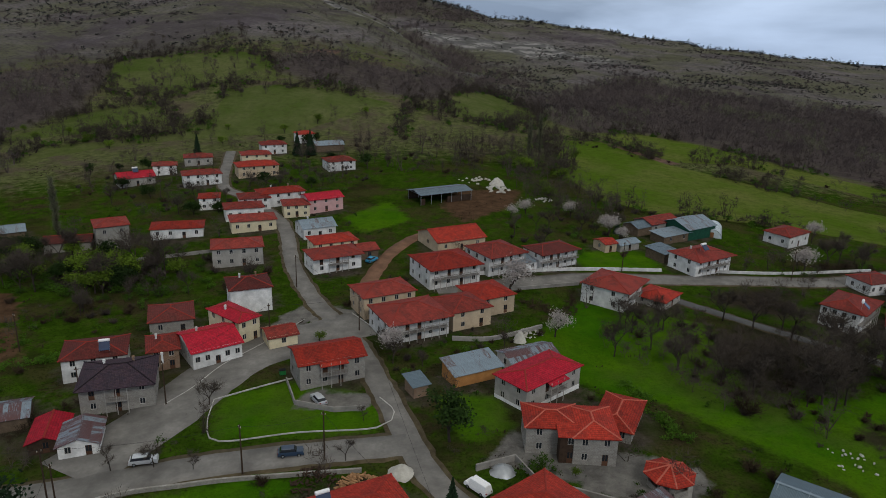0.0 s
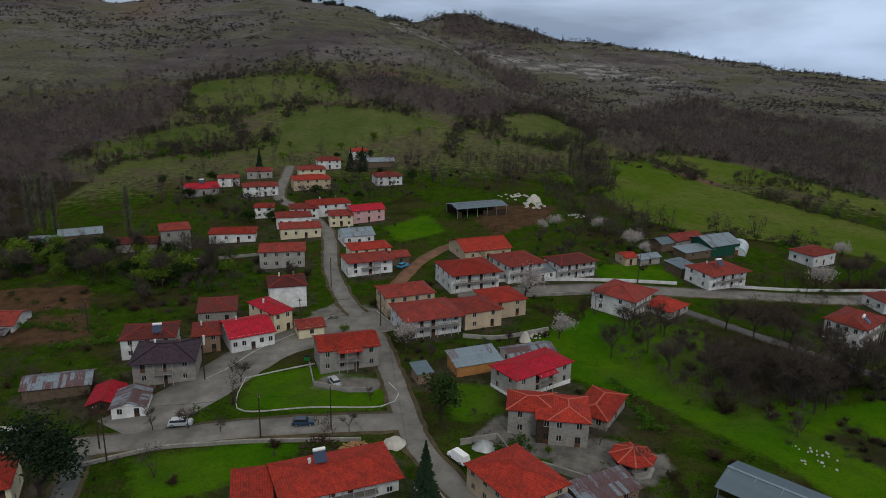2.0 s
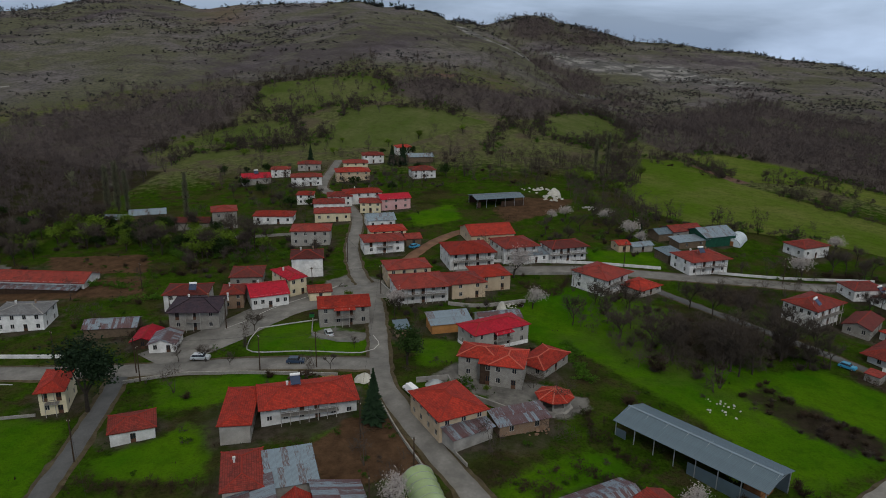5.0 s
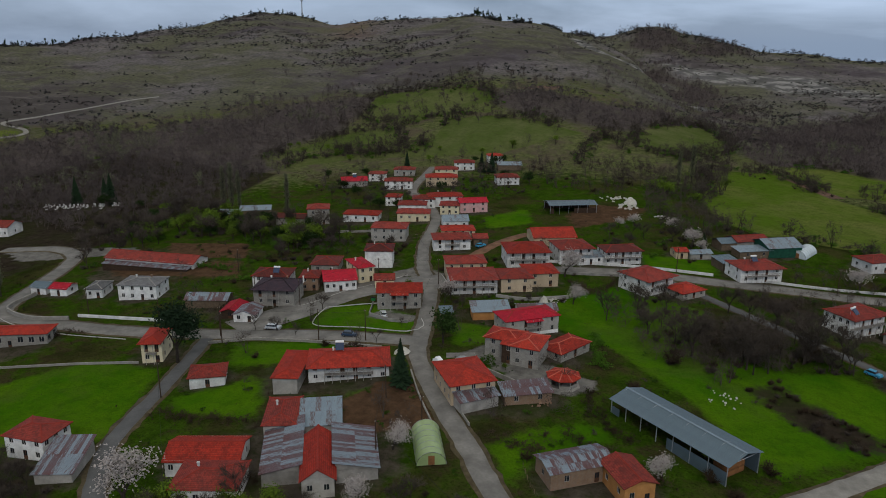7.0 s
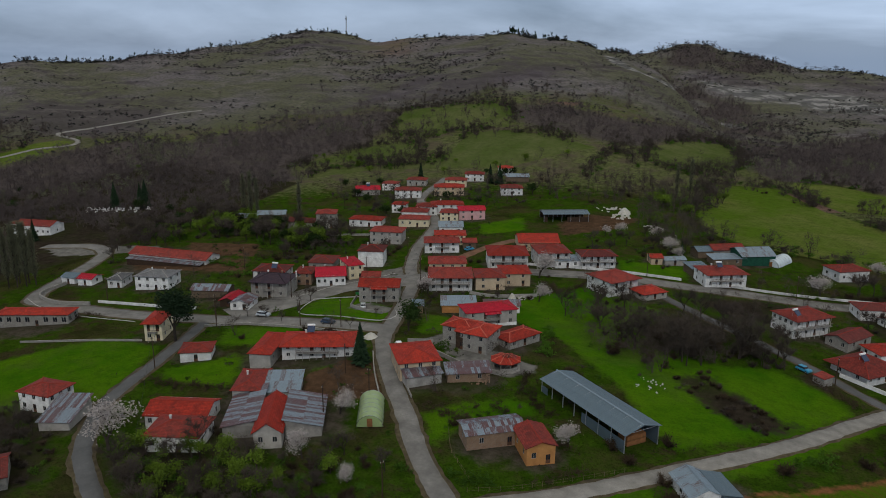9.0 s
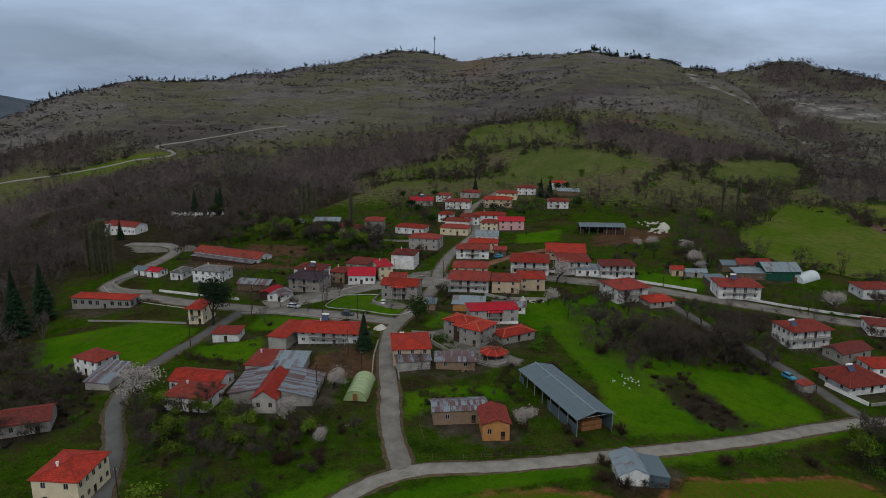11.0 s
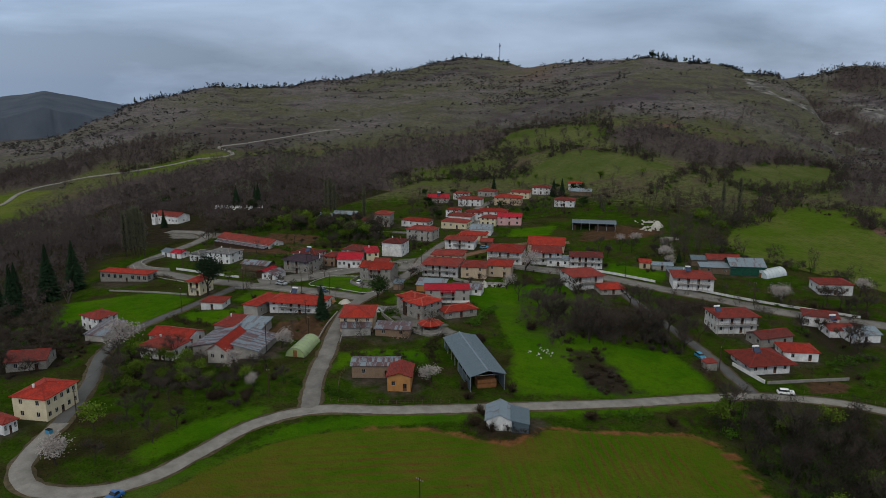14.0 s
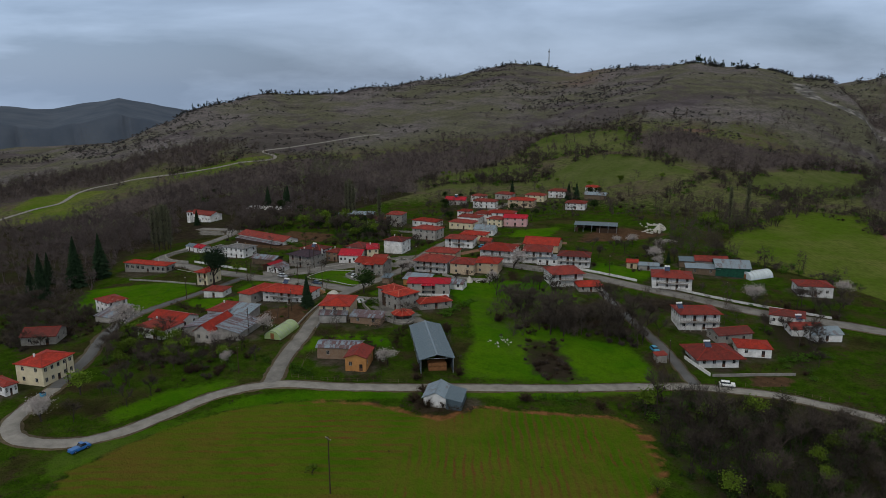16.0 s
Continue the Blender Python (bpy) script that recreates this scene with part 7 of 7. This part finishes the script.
open_barn(64.2, 82.7, -35.3, 29.5, 9.2, 3.9, 1.3, "metal_blue", "long open barn with blue-grey sheet roof", "metal_blue")
BUILT.extend([(57.9, 87.1, 7), (72.6, 77.3, 7)])
open_barn(-2.3, 263.2, 31, 21.5, 10, 3.6, 0.9, "metal_blue", "open shelter with blue sheet roof beside the yard", "wood_dark")
b = thing("timber_stack", 74.3, 76, -35.4, "stacked orange timber and bales under the barn", "timber")
for i in range(5):
    part("plank_layer", Bag().frustum(-2.2, -2.6, 0.9, 2.6, i * 0.42 - 0.2, i * 0.5 + 0.26, 0.05, 0.08).mesh("plank_layer", "timber"), b)
hoop_tunnel(19.2, 58.6, 30, 12.3, 2.9, "film", "long polytunnel covered in pale green film")
hoop_tunnel(93.5, 241.4, -20, 12.5, 3.2, "film_white", "small polytunnel with clear plastic cover")


def gazebo(x, y):
    ob = thing("gazebo", x, y, 0, "octagonal gazebo with bright red pointed roof", "gazebo")
    n, r = 8, 3.2
    for i in range(n):
        a = 2 * math.pi * i / n
        part("post", Bag().tube((math.cos(a) * r, math.sin(a) * r, 0), (math.cos(a) * r, math.sin(a) * r, 2.5), 0.1, 0.1).mesh("post", "stone"), ob)
        c = 2 * math.pi * (i + 1) / n
        e = Bag()
        p, q = Vector((math.cos(a) * r, math.sin(a) * r, 0)), Vector((math.cos(c) * r, math.sin(c) * r, 0))
        m = Matrix.Translation((p + q) / 2) @ Matrix.Rotation(math.atan2((q - p).y, (q - p).x), 4, "Z")
        if i != 5:
            e.box(-(q - p).length / 2, -0.12, -0.3, (q - p).length / 2, 0.12, 0.9, m)
            part("parapet", e.mesh("parapet", "stone"), ob)
    k = 4.1
    faces = [[(math.cos(2 * math.pi * i / n) * k, math.sin(2 * math.pi * i / n) * k, 2.4), (math.cos(2 * math.pi * (i + 1) / n) * k, math.sin(2 * math.pi * (i + 1) / n) * k, 2.4), (0, 0, 3.9)] for i in range(n)]
    rm, inner = roof_shell(faces, "tile_red")
    part("roof", rm, ob)
    for e in inner:
        part("ridge_cap", caps([e], "ridge"), ob)
    base = [(math.cos(2 * math.pi * i / n) * 4.0, math.sin(2 * math.pi * i / n) * 4.0) for i in range(n)]
    v = [(*p, -1.2) for p in base] + [(*p, 0) for p in base]
    part("floor", mesh("floor", v, [tuple(range(n, 2 * n))] + [(i, (i + 1) % n, n + (i + 1) % n, n + i) for i in range(n)], "concrete"), ob)
    BUILT.append((x, y, 5))


gazebo(37, 94.8)
# bell tower of the chapel
b = thing("bell_tower", -250.1, 149.3, 17, "white square bell tower with small red cap", "tower")
part("shaft", Bag().box(-1.4, -1.4, -1, 1.4, 1.4, 7.2).mesh("shaft", "white"), b)
for i in range(4):
    m = Matrix.Rotation(math.pi / 2 * i, 4, "Z")
    # flat dark panel on the solid shaft, painted shade of a belfry opening
    part("opening", Bag().box(-0.6, -1.43, 4.8, 0.6, -1.38, 6.6, m).mesh("opening", "glass"), b)
rm, inner = roof_shell([[(1.7 * math.cos(math.pi / 4 + math.pi / 2 * i) * 1.3, 1.7 * math.sin(math.pi / 4 + math.pi / 2 * i) * 1.3, 7.2), (1.7 * math.cos(math.pi / 4 + math.pi / 2 * (i + 1)) * 1.3, 1.7 * math.sin(math.pi / 4 + math.pi / 2 * (i + 1)) * 1.3, 7.2), (0, 0, 8.6)] for i in range(4)], "tile_old")
part("roof", rm, b)


# ---- walls, kerbs and fences ----
WL, KL = "low white-painted roadside wall", "white-painted concrete kerb"
band("wall_road", [(7.2, 185.9), (18.8, 189.2), (39.1, 194), (63.8, 197.2)], 0.35, 0.9, "white", WL, "wall")
band("wall_road", [(9.6, 174), (23.2, 177.8), (37.3, 182.7)], 0.35, 0.9, "concrete", "weathered concrete roadside wall", "wall")
band("wall_road", [(72.5, 198.4), (101.5, 202.4), (133.4, 212.4)], 0.35, 0.8, "white", WL, "wall")
band("wall_garden", [(-111.6, 89), (-96.1, 91.3), (-82.6, 93.5), (-72.5, 95.7)], 0.3, 0.9, "white", "white garden wall along the road", "wall")
band("wall_lane", [(114.6, 143.1), (125.7, 137.7)], 0.3, 1.0, "white", "white yard wall beside the lane", "wall", smooth=False)
band("wall_lane", [(126.3, 138), (134.3, 147.4), (142.9, 156.1)], 0.3, 0.8, "concrete", "grey concrete yard wall", "wall", smooth=False)
band("wall_verge", [(-57.8, 84.6), (-47.6, 90.3), (-38.3, 92.4), (-30.6, 93.8), (-10.9, 95.7)], 0.4, 0.7, "stone", "low stone retaining wall on the verge", "wall")
band("wall_stone", [(3.1, 145.1), (12.2, 145.8), (24, 153.4)], 0.4, 1.0, "concrete", "concrete garden wall", "wall")
band("wall_yard", [(7.1, 96.1), (13.5, 99.1), (16.4, 93.3), (29.2, 88.7), (37.7, 89.8)], 0.3, 1.2, "concrete", "grey courtyard wall", "wall", smooth=False)
band("wall_yard", [(-29.4, 125.2), (-25.9, 116.4), (-18.3, 113.8), (-12.5, 114.4)], 0.25, 1.0, "concrete", "low concrete yard wall", "wall", smooth=False)
band("wall_street", [(23.9, 68.7), (14.2, 79.8), (10, 88.9)], 0.25, 0.7, "stone", "low concrete wall beside the street", "wall")
band("wall_street", [(19.9, 62.2), (9.4, 75.5), (2.1, 86.2)], 0.3, 0.5, "stone", "low stone wall beside the street", "wall")
band("wall_school", [(-101.5, 54.4), (-81.2, 63.5), (-66.7, 68.9)], 0.3, 0.6, "stone", "low stone wall before the school", "wall", smooth=False)
band("wall_bend", [(-144, 100), (-142, 89), (-136, 85), (-124, 83), (-112, 86)], 0.5, 1.3, "stone", "curved stone retaining wall at the road bend", "wall")
band("wall_upper", [(-95.7, 189.2), (-81.2, 194.3), (-66.7, 200.1)], 0.3, 1.0, "concrete", "old yard wall below the stone house", "wall", smooth=False)
band("kerb", [(-50.3, 116.4), (-47, 122.9), (-44.2, 131.7), (-38.2, 141.9), (-31.8, 154.3)], 0.16, 0.2, "kerb", KL, "kerb")
band("kerb", [(-41.5, 118.1), (-40, 109.6), (-36.3, 104.5), (-23.6, 106.9), (-9.8, 108.3), (-7.2, 113.5), (-10.4, 118.9)], 0.16, 0.22, "kerb", KL, "kerb")
band("kerb", [(-41.5, 118.1), (-34.5, 122.7), (-28.5, 126.3)], 0.16, 0.25, "kerb", KL, "kerb")
band("kerb", [(-21.1, 158.5), (-14.4, 149.7), (-10, 144.5)], 0.16, 0.25, "kerb", KL, "kerb")
band("kerb", [(-142.1, 83.4), (-127.6, 78.7), (-105.8, 77.1), (-82.6, 79.8)], 0.16, 0.2, "kerb", KL, "kerb")


def fence(points, label, high=1.1, gap=2.0):
    pts = curve_of(points, gap)
    ob = new("fence", None)
    x, y = pts[0]
    tagged(ob, label, "fence", "fences")
    for i, (x, y) in enumerate(pts):
        z = zg(x, y)
        part("post", Bag().tube((x, y, z - 0.3), (x, y, z + high), 0.05, 0.04, 5).mesh("post", "wood"), ob)
        if i:
            px, py = pts[i - 1]
            w = Bag()
            for hgt in (0.35, 0.9):
                w.tube((px, py, zg(px, py) + hgt), (x, y, z + hgt), 0.018, 0.018, 3)
            part("rail", w.mesh("rail", "wood"), ob)


fence([(50.9, 42.5), (58.2, 47.3), (67.3, 55.5), (75.4, 63.6)], "wooden post and wire fence along the road")
fence([(49.6, 46), (42.4, 53), (38.2, 59.9)], "post and wire fence beside the street")
fence([(135.8, 138.7), (144.2, 142.2), (155.9, 145.3)], "white post fence above the road")
fence([(87, 193), (101.5, 196.7), (116, 200.3)], "garden fence with wooden posts")


# ---- poles and cables ----
def utility_pole(x, y, high=9.0, arm=False):
    ob = thing("utility_pole", x, y, random.Random(int(x * 9 + y)).uniform(0, 180), "weathered wooden utility pole with insulators", "pole", "utility poles")
    part("shaft", Bag().tube((0, 0, -0.8), (0, 0, high), 0.15, 0.1, 7).mesh("shaft", "wood_dark"), ob)
    c = Bag().box(-0.9 if arm else -0.4, -0.06, high - 0.6, 0.9 if arm else 0.4, 0.06, high - 0.48)
    bar = part("crossarm", c.mesh("crossarm", "wood"), ob)
    for px in ((-0.8, -0.3, 0.3, 0.8) if arm else (-0.3, 0.3)):
        part("insulator", Bag().tube((px, 0, high - 0.48), (px, 0, high - 0.25), 0.06, 0.04, 5).mesh("insulator", "tarp"), bar)
    return (x, y, zg(x, y) + high - 0.3)


def cable(a, b, sag=0.8):
    t = Bag()
    a, b = Vector(a), Vector(b)
    pts = [a.lerp(b, i / 10) - Vector((0, 0, sag * 4 * (i / 10) * (1 - i / 10))) for i in range(11)]
    s = (b - a).cross(Vector((0, 0, 1))).normalized() * 0.02
    for p in pts:
        t.v += [tuple(p - s), tuple(p + s), tuple(p + Vector((0, 0, 0.035)))]
    t.f = [(3 * i + k, 3 * i + (k + 1) % 3, 3 * i + 3 + (k + 1) % 3, 3 * i + 3 + k) for i in range(10) for k in range(3)]
    tagged(new("cable", t.mesh("cable", "wire")), "thin black cable hanging between poles", "cable", "overhead cables")


P = [utility_pole(*q) for q in ((-29.7, 95.5), (-17.3, 98.9), (-57.8, 89.7), (-54.2, 86), (-50, 116.6), (-37, 143), (-18.1, 149), (15.5, 63.6, 8), (2.6, 72.5, 8), (51.8, 195.2), (101.8, 197.4), (-47, 56.2), (11.8, 50.8, 9), (37.9, 33.4, 8), (13.5, -4, 8), (105.5, 17.6, 12.5, True), (113.4, 135.9, 8), (-64.8, 114.5), (-79.8, 89.9), (-89.9, 137.8), (-108.8, 90.6), (-37.7, 174))]
for i, j in ((0, 1), (1, 8), (8, 12), (12, 13), (2, 0), (2, 3), (3, 11), (4, 5), (5, 6), (6, 8), (7, 8), (9, 10), (11, 14), (4, 17), (2, 18), (18, 20), (6, 21), (10, 16)):
    cable(P[i], P[j])

# radio mast on the summit
b = thing("radio_mast", -706.1, 1103.5, 0, "tall lattice radio mast on the summit", "mast")
for i in range(3):
    a = 2 * math.pi * i / 3
    part("leg", Bag().tube((1.5 * math.cos(a), 1.5 * math.sin(a), -1), (0.6 * math.cos(a), 0.6 * math.sin(a), 38), 0.36, 0.28, 4).mesh("leg", "steel"), b)
for k in range(8):
    t = Bag()
    z, s = 4.7 * k, 1.5 - 0.9 * k / 8
    for i in range(3):
        a, c = 2 * math.pi * i / 3, 2 * math.pi * (i + 1) / 3
        t.tube((s * math.cos(a), s * math.sin(a), z), (s * math.cos(c), s * math.sin(c), z + 4.7), 0.14, 0.14, 3)
    part("brace", t.mesh("brace", "steel"), b)
part("antenna", Bag().box(-1.6, -1.2, 31, 1.6, 1.2, 34.5).mesh("antenna", "steel"), b)


# ---- vehicles ----
def car(x, y, yaw, paint, label, van=False, length=4.3, pickup=False):
    ob = thing("van" if van else "pickup" if pickup else "car", x, y, yaw, label, "van" if van else "car", "parked vehicles", 0.12)
    L, W = length / 2, 0.88
    body = Bag().frustum(-L, -W, L, W, 0.3, 0.62, -0.02, 0.0).frustum(-L, -W, L, W, 0.62, 0.95, 0.14, 0.08)
    part("body", body.mesh("body", paint), ob)
    x0, x1, top = (-L + 0.1, L - 0.9, 1.85) if van else (-0.1, L - 0.9, 1.6) if pickup else (-L + 0.25, L - 1.15, 1.48)
    cab = Bag().frustum(x0, -W + 0.08, x1, W - 0.08, 0.93, top - 0.06, 0.4 if not van else 0.15, 0.16)
    c = part("cabin", cab.mesh("cabin", "glass" if not van else paint), ob)
    part("roof", Bag().frustum(x0 + 0.36, -W + 0.22, x1 - 0.36, W - 0.22, top - 0.08, top, 0.06, 0.06).mesh("roof", paint), c)
    part("windscreen", Bag().add([(x1 + 0.01, -0.7, 1.0), (x1 + 0.01, 0.7, 1.0), (x1 - 0.3 if not van else x1 - 0.12, 0.6, top - 0.12), (x1 - 0.3 if not van else x1 - 0.12, -0.6, top - 0.12)], [(0, 1, 2, 3)]).mesh("windscreen", "glass"), c)
    for sx in (-L * 0.62, L * 0.62):
        for sy in (-W + 0.08, W - 0.08):
            w = part("wheel", Bag().tube((sx, sy - 0.11, 0.31), (sx, sy + 0.11, 0.31), 0.32, 0.32, 12).mesh("tyre", "rubber"), ob)
            part("rim", Bag().tube((sx, sy - 0.115, 0.31), (sx, sy + 0.115, 0.31), 0.18, 0.18, 8).mesh("rim", "steel"), w)
    for sy in (-0.6, 0.6):
        part("headlight", Bag().box(L - 0.03, sy - 0.18, 0.62, L + 0.02, sy + 0.18, 0.76).mesh("headlight", "tarp"), ob)
        part("tail_light", Bag().box(-L - 0.02, sy - 0.14, 0.64, -L + 0.03, sy + 0.14, 0.82).mesh("tail_light", "tile_crimson"), ob)
    return ob


car(-46.7, 98.6, 15, "silver", "silver-white estate car parked at the kerb", length=4.5)
car(-23.1, 100.4, 12, "navy", "dark blue car parked at the roadside", length=4.2)
car(-21.6, 117.2, 125, "silver", "silver hatchback in a house yard", length=4.0)
car(7.3, 91.2, 135, "van", "white delivery van parked in the street", van=True, length=4.4)
car(132.2, 134.8, 30, "van", "white car parked on the road", length=4.4)
car(53.4, -13.6, 105, "blue", "bright blue pickup at the bend", length=4.6, pickup=True)
car(105.8, 140.4, -36, "cyan", "teal car parked beside the lane", length=4.0)
car(-20.3, 194.3, 60, "cyan", "light blue car on the track", length=4.0)


def tractor(x, y, yaw):
    ob = thing("tractor", x, y, yaw, "green farm tractor with large rear wheels", "tractor", "parked vehicles")
    part("bonnet", Bag().frustum(0.1, -0.4, 1.9, 0.4, 0.7, 1.35, 0.08, 0.08).mesh("bonnet", "green_paint"), ob)
    part("cab", Bag().frustum(-1.1, -0.7, 0.1, 0.7, 0.8, 2.3, 0.1, 0.1).mesh("cab", "glass"), ob)
    part("roof", Bag().frustum(-1.2, -0.8, 0.2, 0.8, 2.3, 2.45, 0.1, 0.1).mesh("roof", "green_paint"), ob)
    for sx, r in ((-0.8, 0.75), (1.4, 0.45)):
        for sy in (-0.85, 0.85):
            part("wheel", Bag().tube((sx, sy - 0.2, r), (sx, sy + 0.2, r), r, r, 12).mesh("wheel", "rubber"), ob)


tractor(-6.5, 184.9, 40)


# ---- small things in the yards ----
def solar_heater(x, y, z, yaw):
    ob = new("solar_heater", None)
    ob.matrix_basis = pose(x, y, z, 0, 0, yaw) @ Matrix.Scale(1.0, 4)
    tagged(ob, "rooftop solar water heater with white tank", "solar heater", "solar heaters")
    part("collector", Bag().box(-1.0, -1.0, 0, 1.0, 0.9, 0.1, pose(0, 0, 0.5, 40)).mesh("collector", "panel"), ob)
    part("tank", Bag().tube((-1.0, 0.85, 1.35), (1.0, 0.85, 1.35), 0.3, 0.3, 10).mesh("tank", "van"), ob)
    f = Bag()
    for sx in (-0.9, 0.9):
        f.tube((sx, 0.85, -0.5), (sx, 0.85, 1.1), 0.03, 0.03, 4).tube((sx, -0.7, -0.4), (sx, -0.7, 0.1), 0.03, 0.03, 4)
    part("stand", f.mesh("stand", "steel"), ob)


for x, y, h, yaw in ((-14, 80.6, 6, 29), (-65.7, 127, 6.3, 20), (76.1, 198.7, 7.2, 32), (102.5, 160.9, 8.3, 57), (120, 146.5, 5.1, 50), (129.1, 193.2, 3.4, 42), (-123.2, 276.9, 5, 36)):
    solar_heater(x, y, zg(x, y) + h, yaw)


def heap(name, x, y, r, h, count, mat, label, category, seed, size=0.5, logs=False):
    """A heap of logs or stones, each a piece of its own."""
    rng = random.Random(seed)
    ob = thing(name, x, y, 0, label, category)
    stock = []
    for i in range(4):
        if logs:
            b = Bag().tube((-size, 0, 0), (size, 0, 0), 0.13, 0.12, 6)
        else:
            b = Bag().frustum(-size, -size * 0.7, size, size * 0.7, -size * 0.5, size * 0.5, size * rng.uniform(0.1, 0.5), size * rng.uniform(0.1, 0.4))
        stock.append(b.mesh("log" if logs else "stone", mat))
    for i in range(count):
        a, q = rng.uniform(0, 6.283), math.sqrt(rng.random())
        z = h * (1 - q) * rng.uniform(0.75, 1.1)
        s = rng.uniform(0.6, 1.3)
        part("log" if logs else "stone", rng.choice(stock), ob, "", pose(math.cos(a) * q * r, math.sin(a) * q * r, z, rng.uniform(-20, 20), rng.uniform(-20, 20), rng.uniform(0, 360)) @ Matrix.Scale(s, 4))


heap("woodpile", -10.8, 91.7, 3.5, 2, 170, "log", "heap of split orange firewood logs", "woodpile", 3, 0.42, True)
heap("woodpile", -17.5, 93.2, 4.1, 1.5, 120, "wood_dark", "heap of dark old firewood and brush", "woodpile", 4, 0.42, True)
heap("rubble", 34.1, 84.7, 3, 1, 50, "brick", "pile of broken bricks and rubble", "rubble", 5, 0.3)
heap("rubble", 21.1, 150.4, 2.7, 0.9, 40, "tarp", "pale stones and debris in the garden", "rubble", 6, 0.3)
heap("rubble", 71.2, 105.6, 4.5, 0.4, 26, "tarp", "scattered white rubbish on the grass", "rubble", 7, 0.25)
heap("bales", 20.3, 281.3, 5.4, 0.8, 26, "tarp", "pale straw bales and stones by the yard", "bales", 8, 0.7)
heap("bales", 11.6, 294.3, 6.8, 0.4, 16, "tarp", "pale straw bales along the field", "bales", 9, 0.6)
heap("rubble", 37.7, 269.7, 3.2, 0.6, 22, "tarp", "white stones beside the grove", "rubble", 10, 0.5)


def tarp_heap(x, y, r, h, mat, label, seed):
    rng = random.Random(seed)
    v, f, n, k = [], [], 14, 5
    for j in range(k + 1):
        for i in range(n):
            a = 2 * math.pi * i / n
            q = r * (1 - j / k) * (1 + rng.uniform(-0.12, 0.12)) + 0.02
            v.append((math.cos(a) * q, math.sin(a) * q, h * math.sin(j / k * math.pi / 2) * rng.uniform(0.85, 1.1) - 0.1))
    f = [(j * n + i, j * n + (i + 1) % n, (j + 1) * n + (i + 1) % n, (j + 1) * n + i) for j in range(k) for i in range(n)]
    ob = new("tarpaulin_cover", mesh("tarpaulin_cover", v, f, mat, None, True))
    ob.matrix_basis = pose(x, y, zg(x, y))
    tagged(ob, label, "tarpaulin", "covered heaps")


tarp_heap(-4.5, 95.2, 2.3, 1.4, "tarp", "heap covered with an off-white tarpaulin", 1)
tarp_heap(11.4, 96.1, 2.2, 1.2, "steel", "heap under grey plastic sheeting", 2)
tarp_heap(20.7, 289.3, 3.2, 3.1, "tarp", "white tent-like tarpaulin over hay", 3)
tarp_heap(18.2, 145.9, 1.6, 2.4, "tarp", "white covered garden stove and seats", 4)
# white headstones in the graveyard
for i in range(26):
    q = random.Random(i)
    x, y = -269.7 + i * 1.67 + q.uniform(-0.7, 0.7), 201.5 + q.uniform(-4, 4) + i * 0.36
    g = Bag().box(-0.5, -1.0, -0.3, 0.5, 1.0, 0.35).frustum(-0.5, 0.8, 0.5, 1.05, 0.35, 1.5, 0.08, 0.02)
    ob = new("gravestone", g.mesh("gravestone", "white"))
    ob.matrix_basis = pose(x, y, zg(x, y), 0, 0, 20)
    tagged(ob, "white marble gravestone with flat slab", "gravestone", "graveyard")
# dumpster-like bins by the road
for x, y, m in ((15.4, -11, "cyan"), (-30.8, 127.9, "green_paint")):
    ob = thing("bin", x, y, 20, "wheeled waste container beside the road", "bin", "bins")
    part("body", Bag().frustum(-0.6, -0.45, 0.6, 0.45, 0.15, 1.1, -0.06, -0.05).mesh("body", m), ob)
    part("lid", Bag().frustum(-0.68, -0.52, 0.68, 0.52, 1.1, 1.25, 0.1, 0.15).mesh("lid", "rubber"), ob)
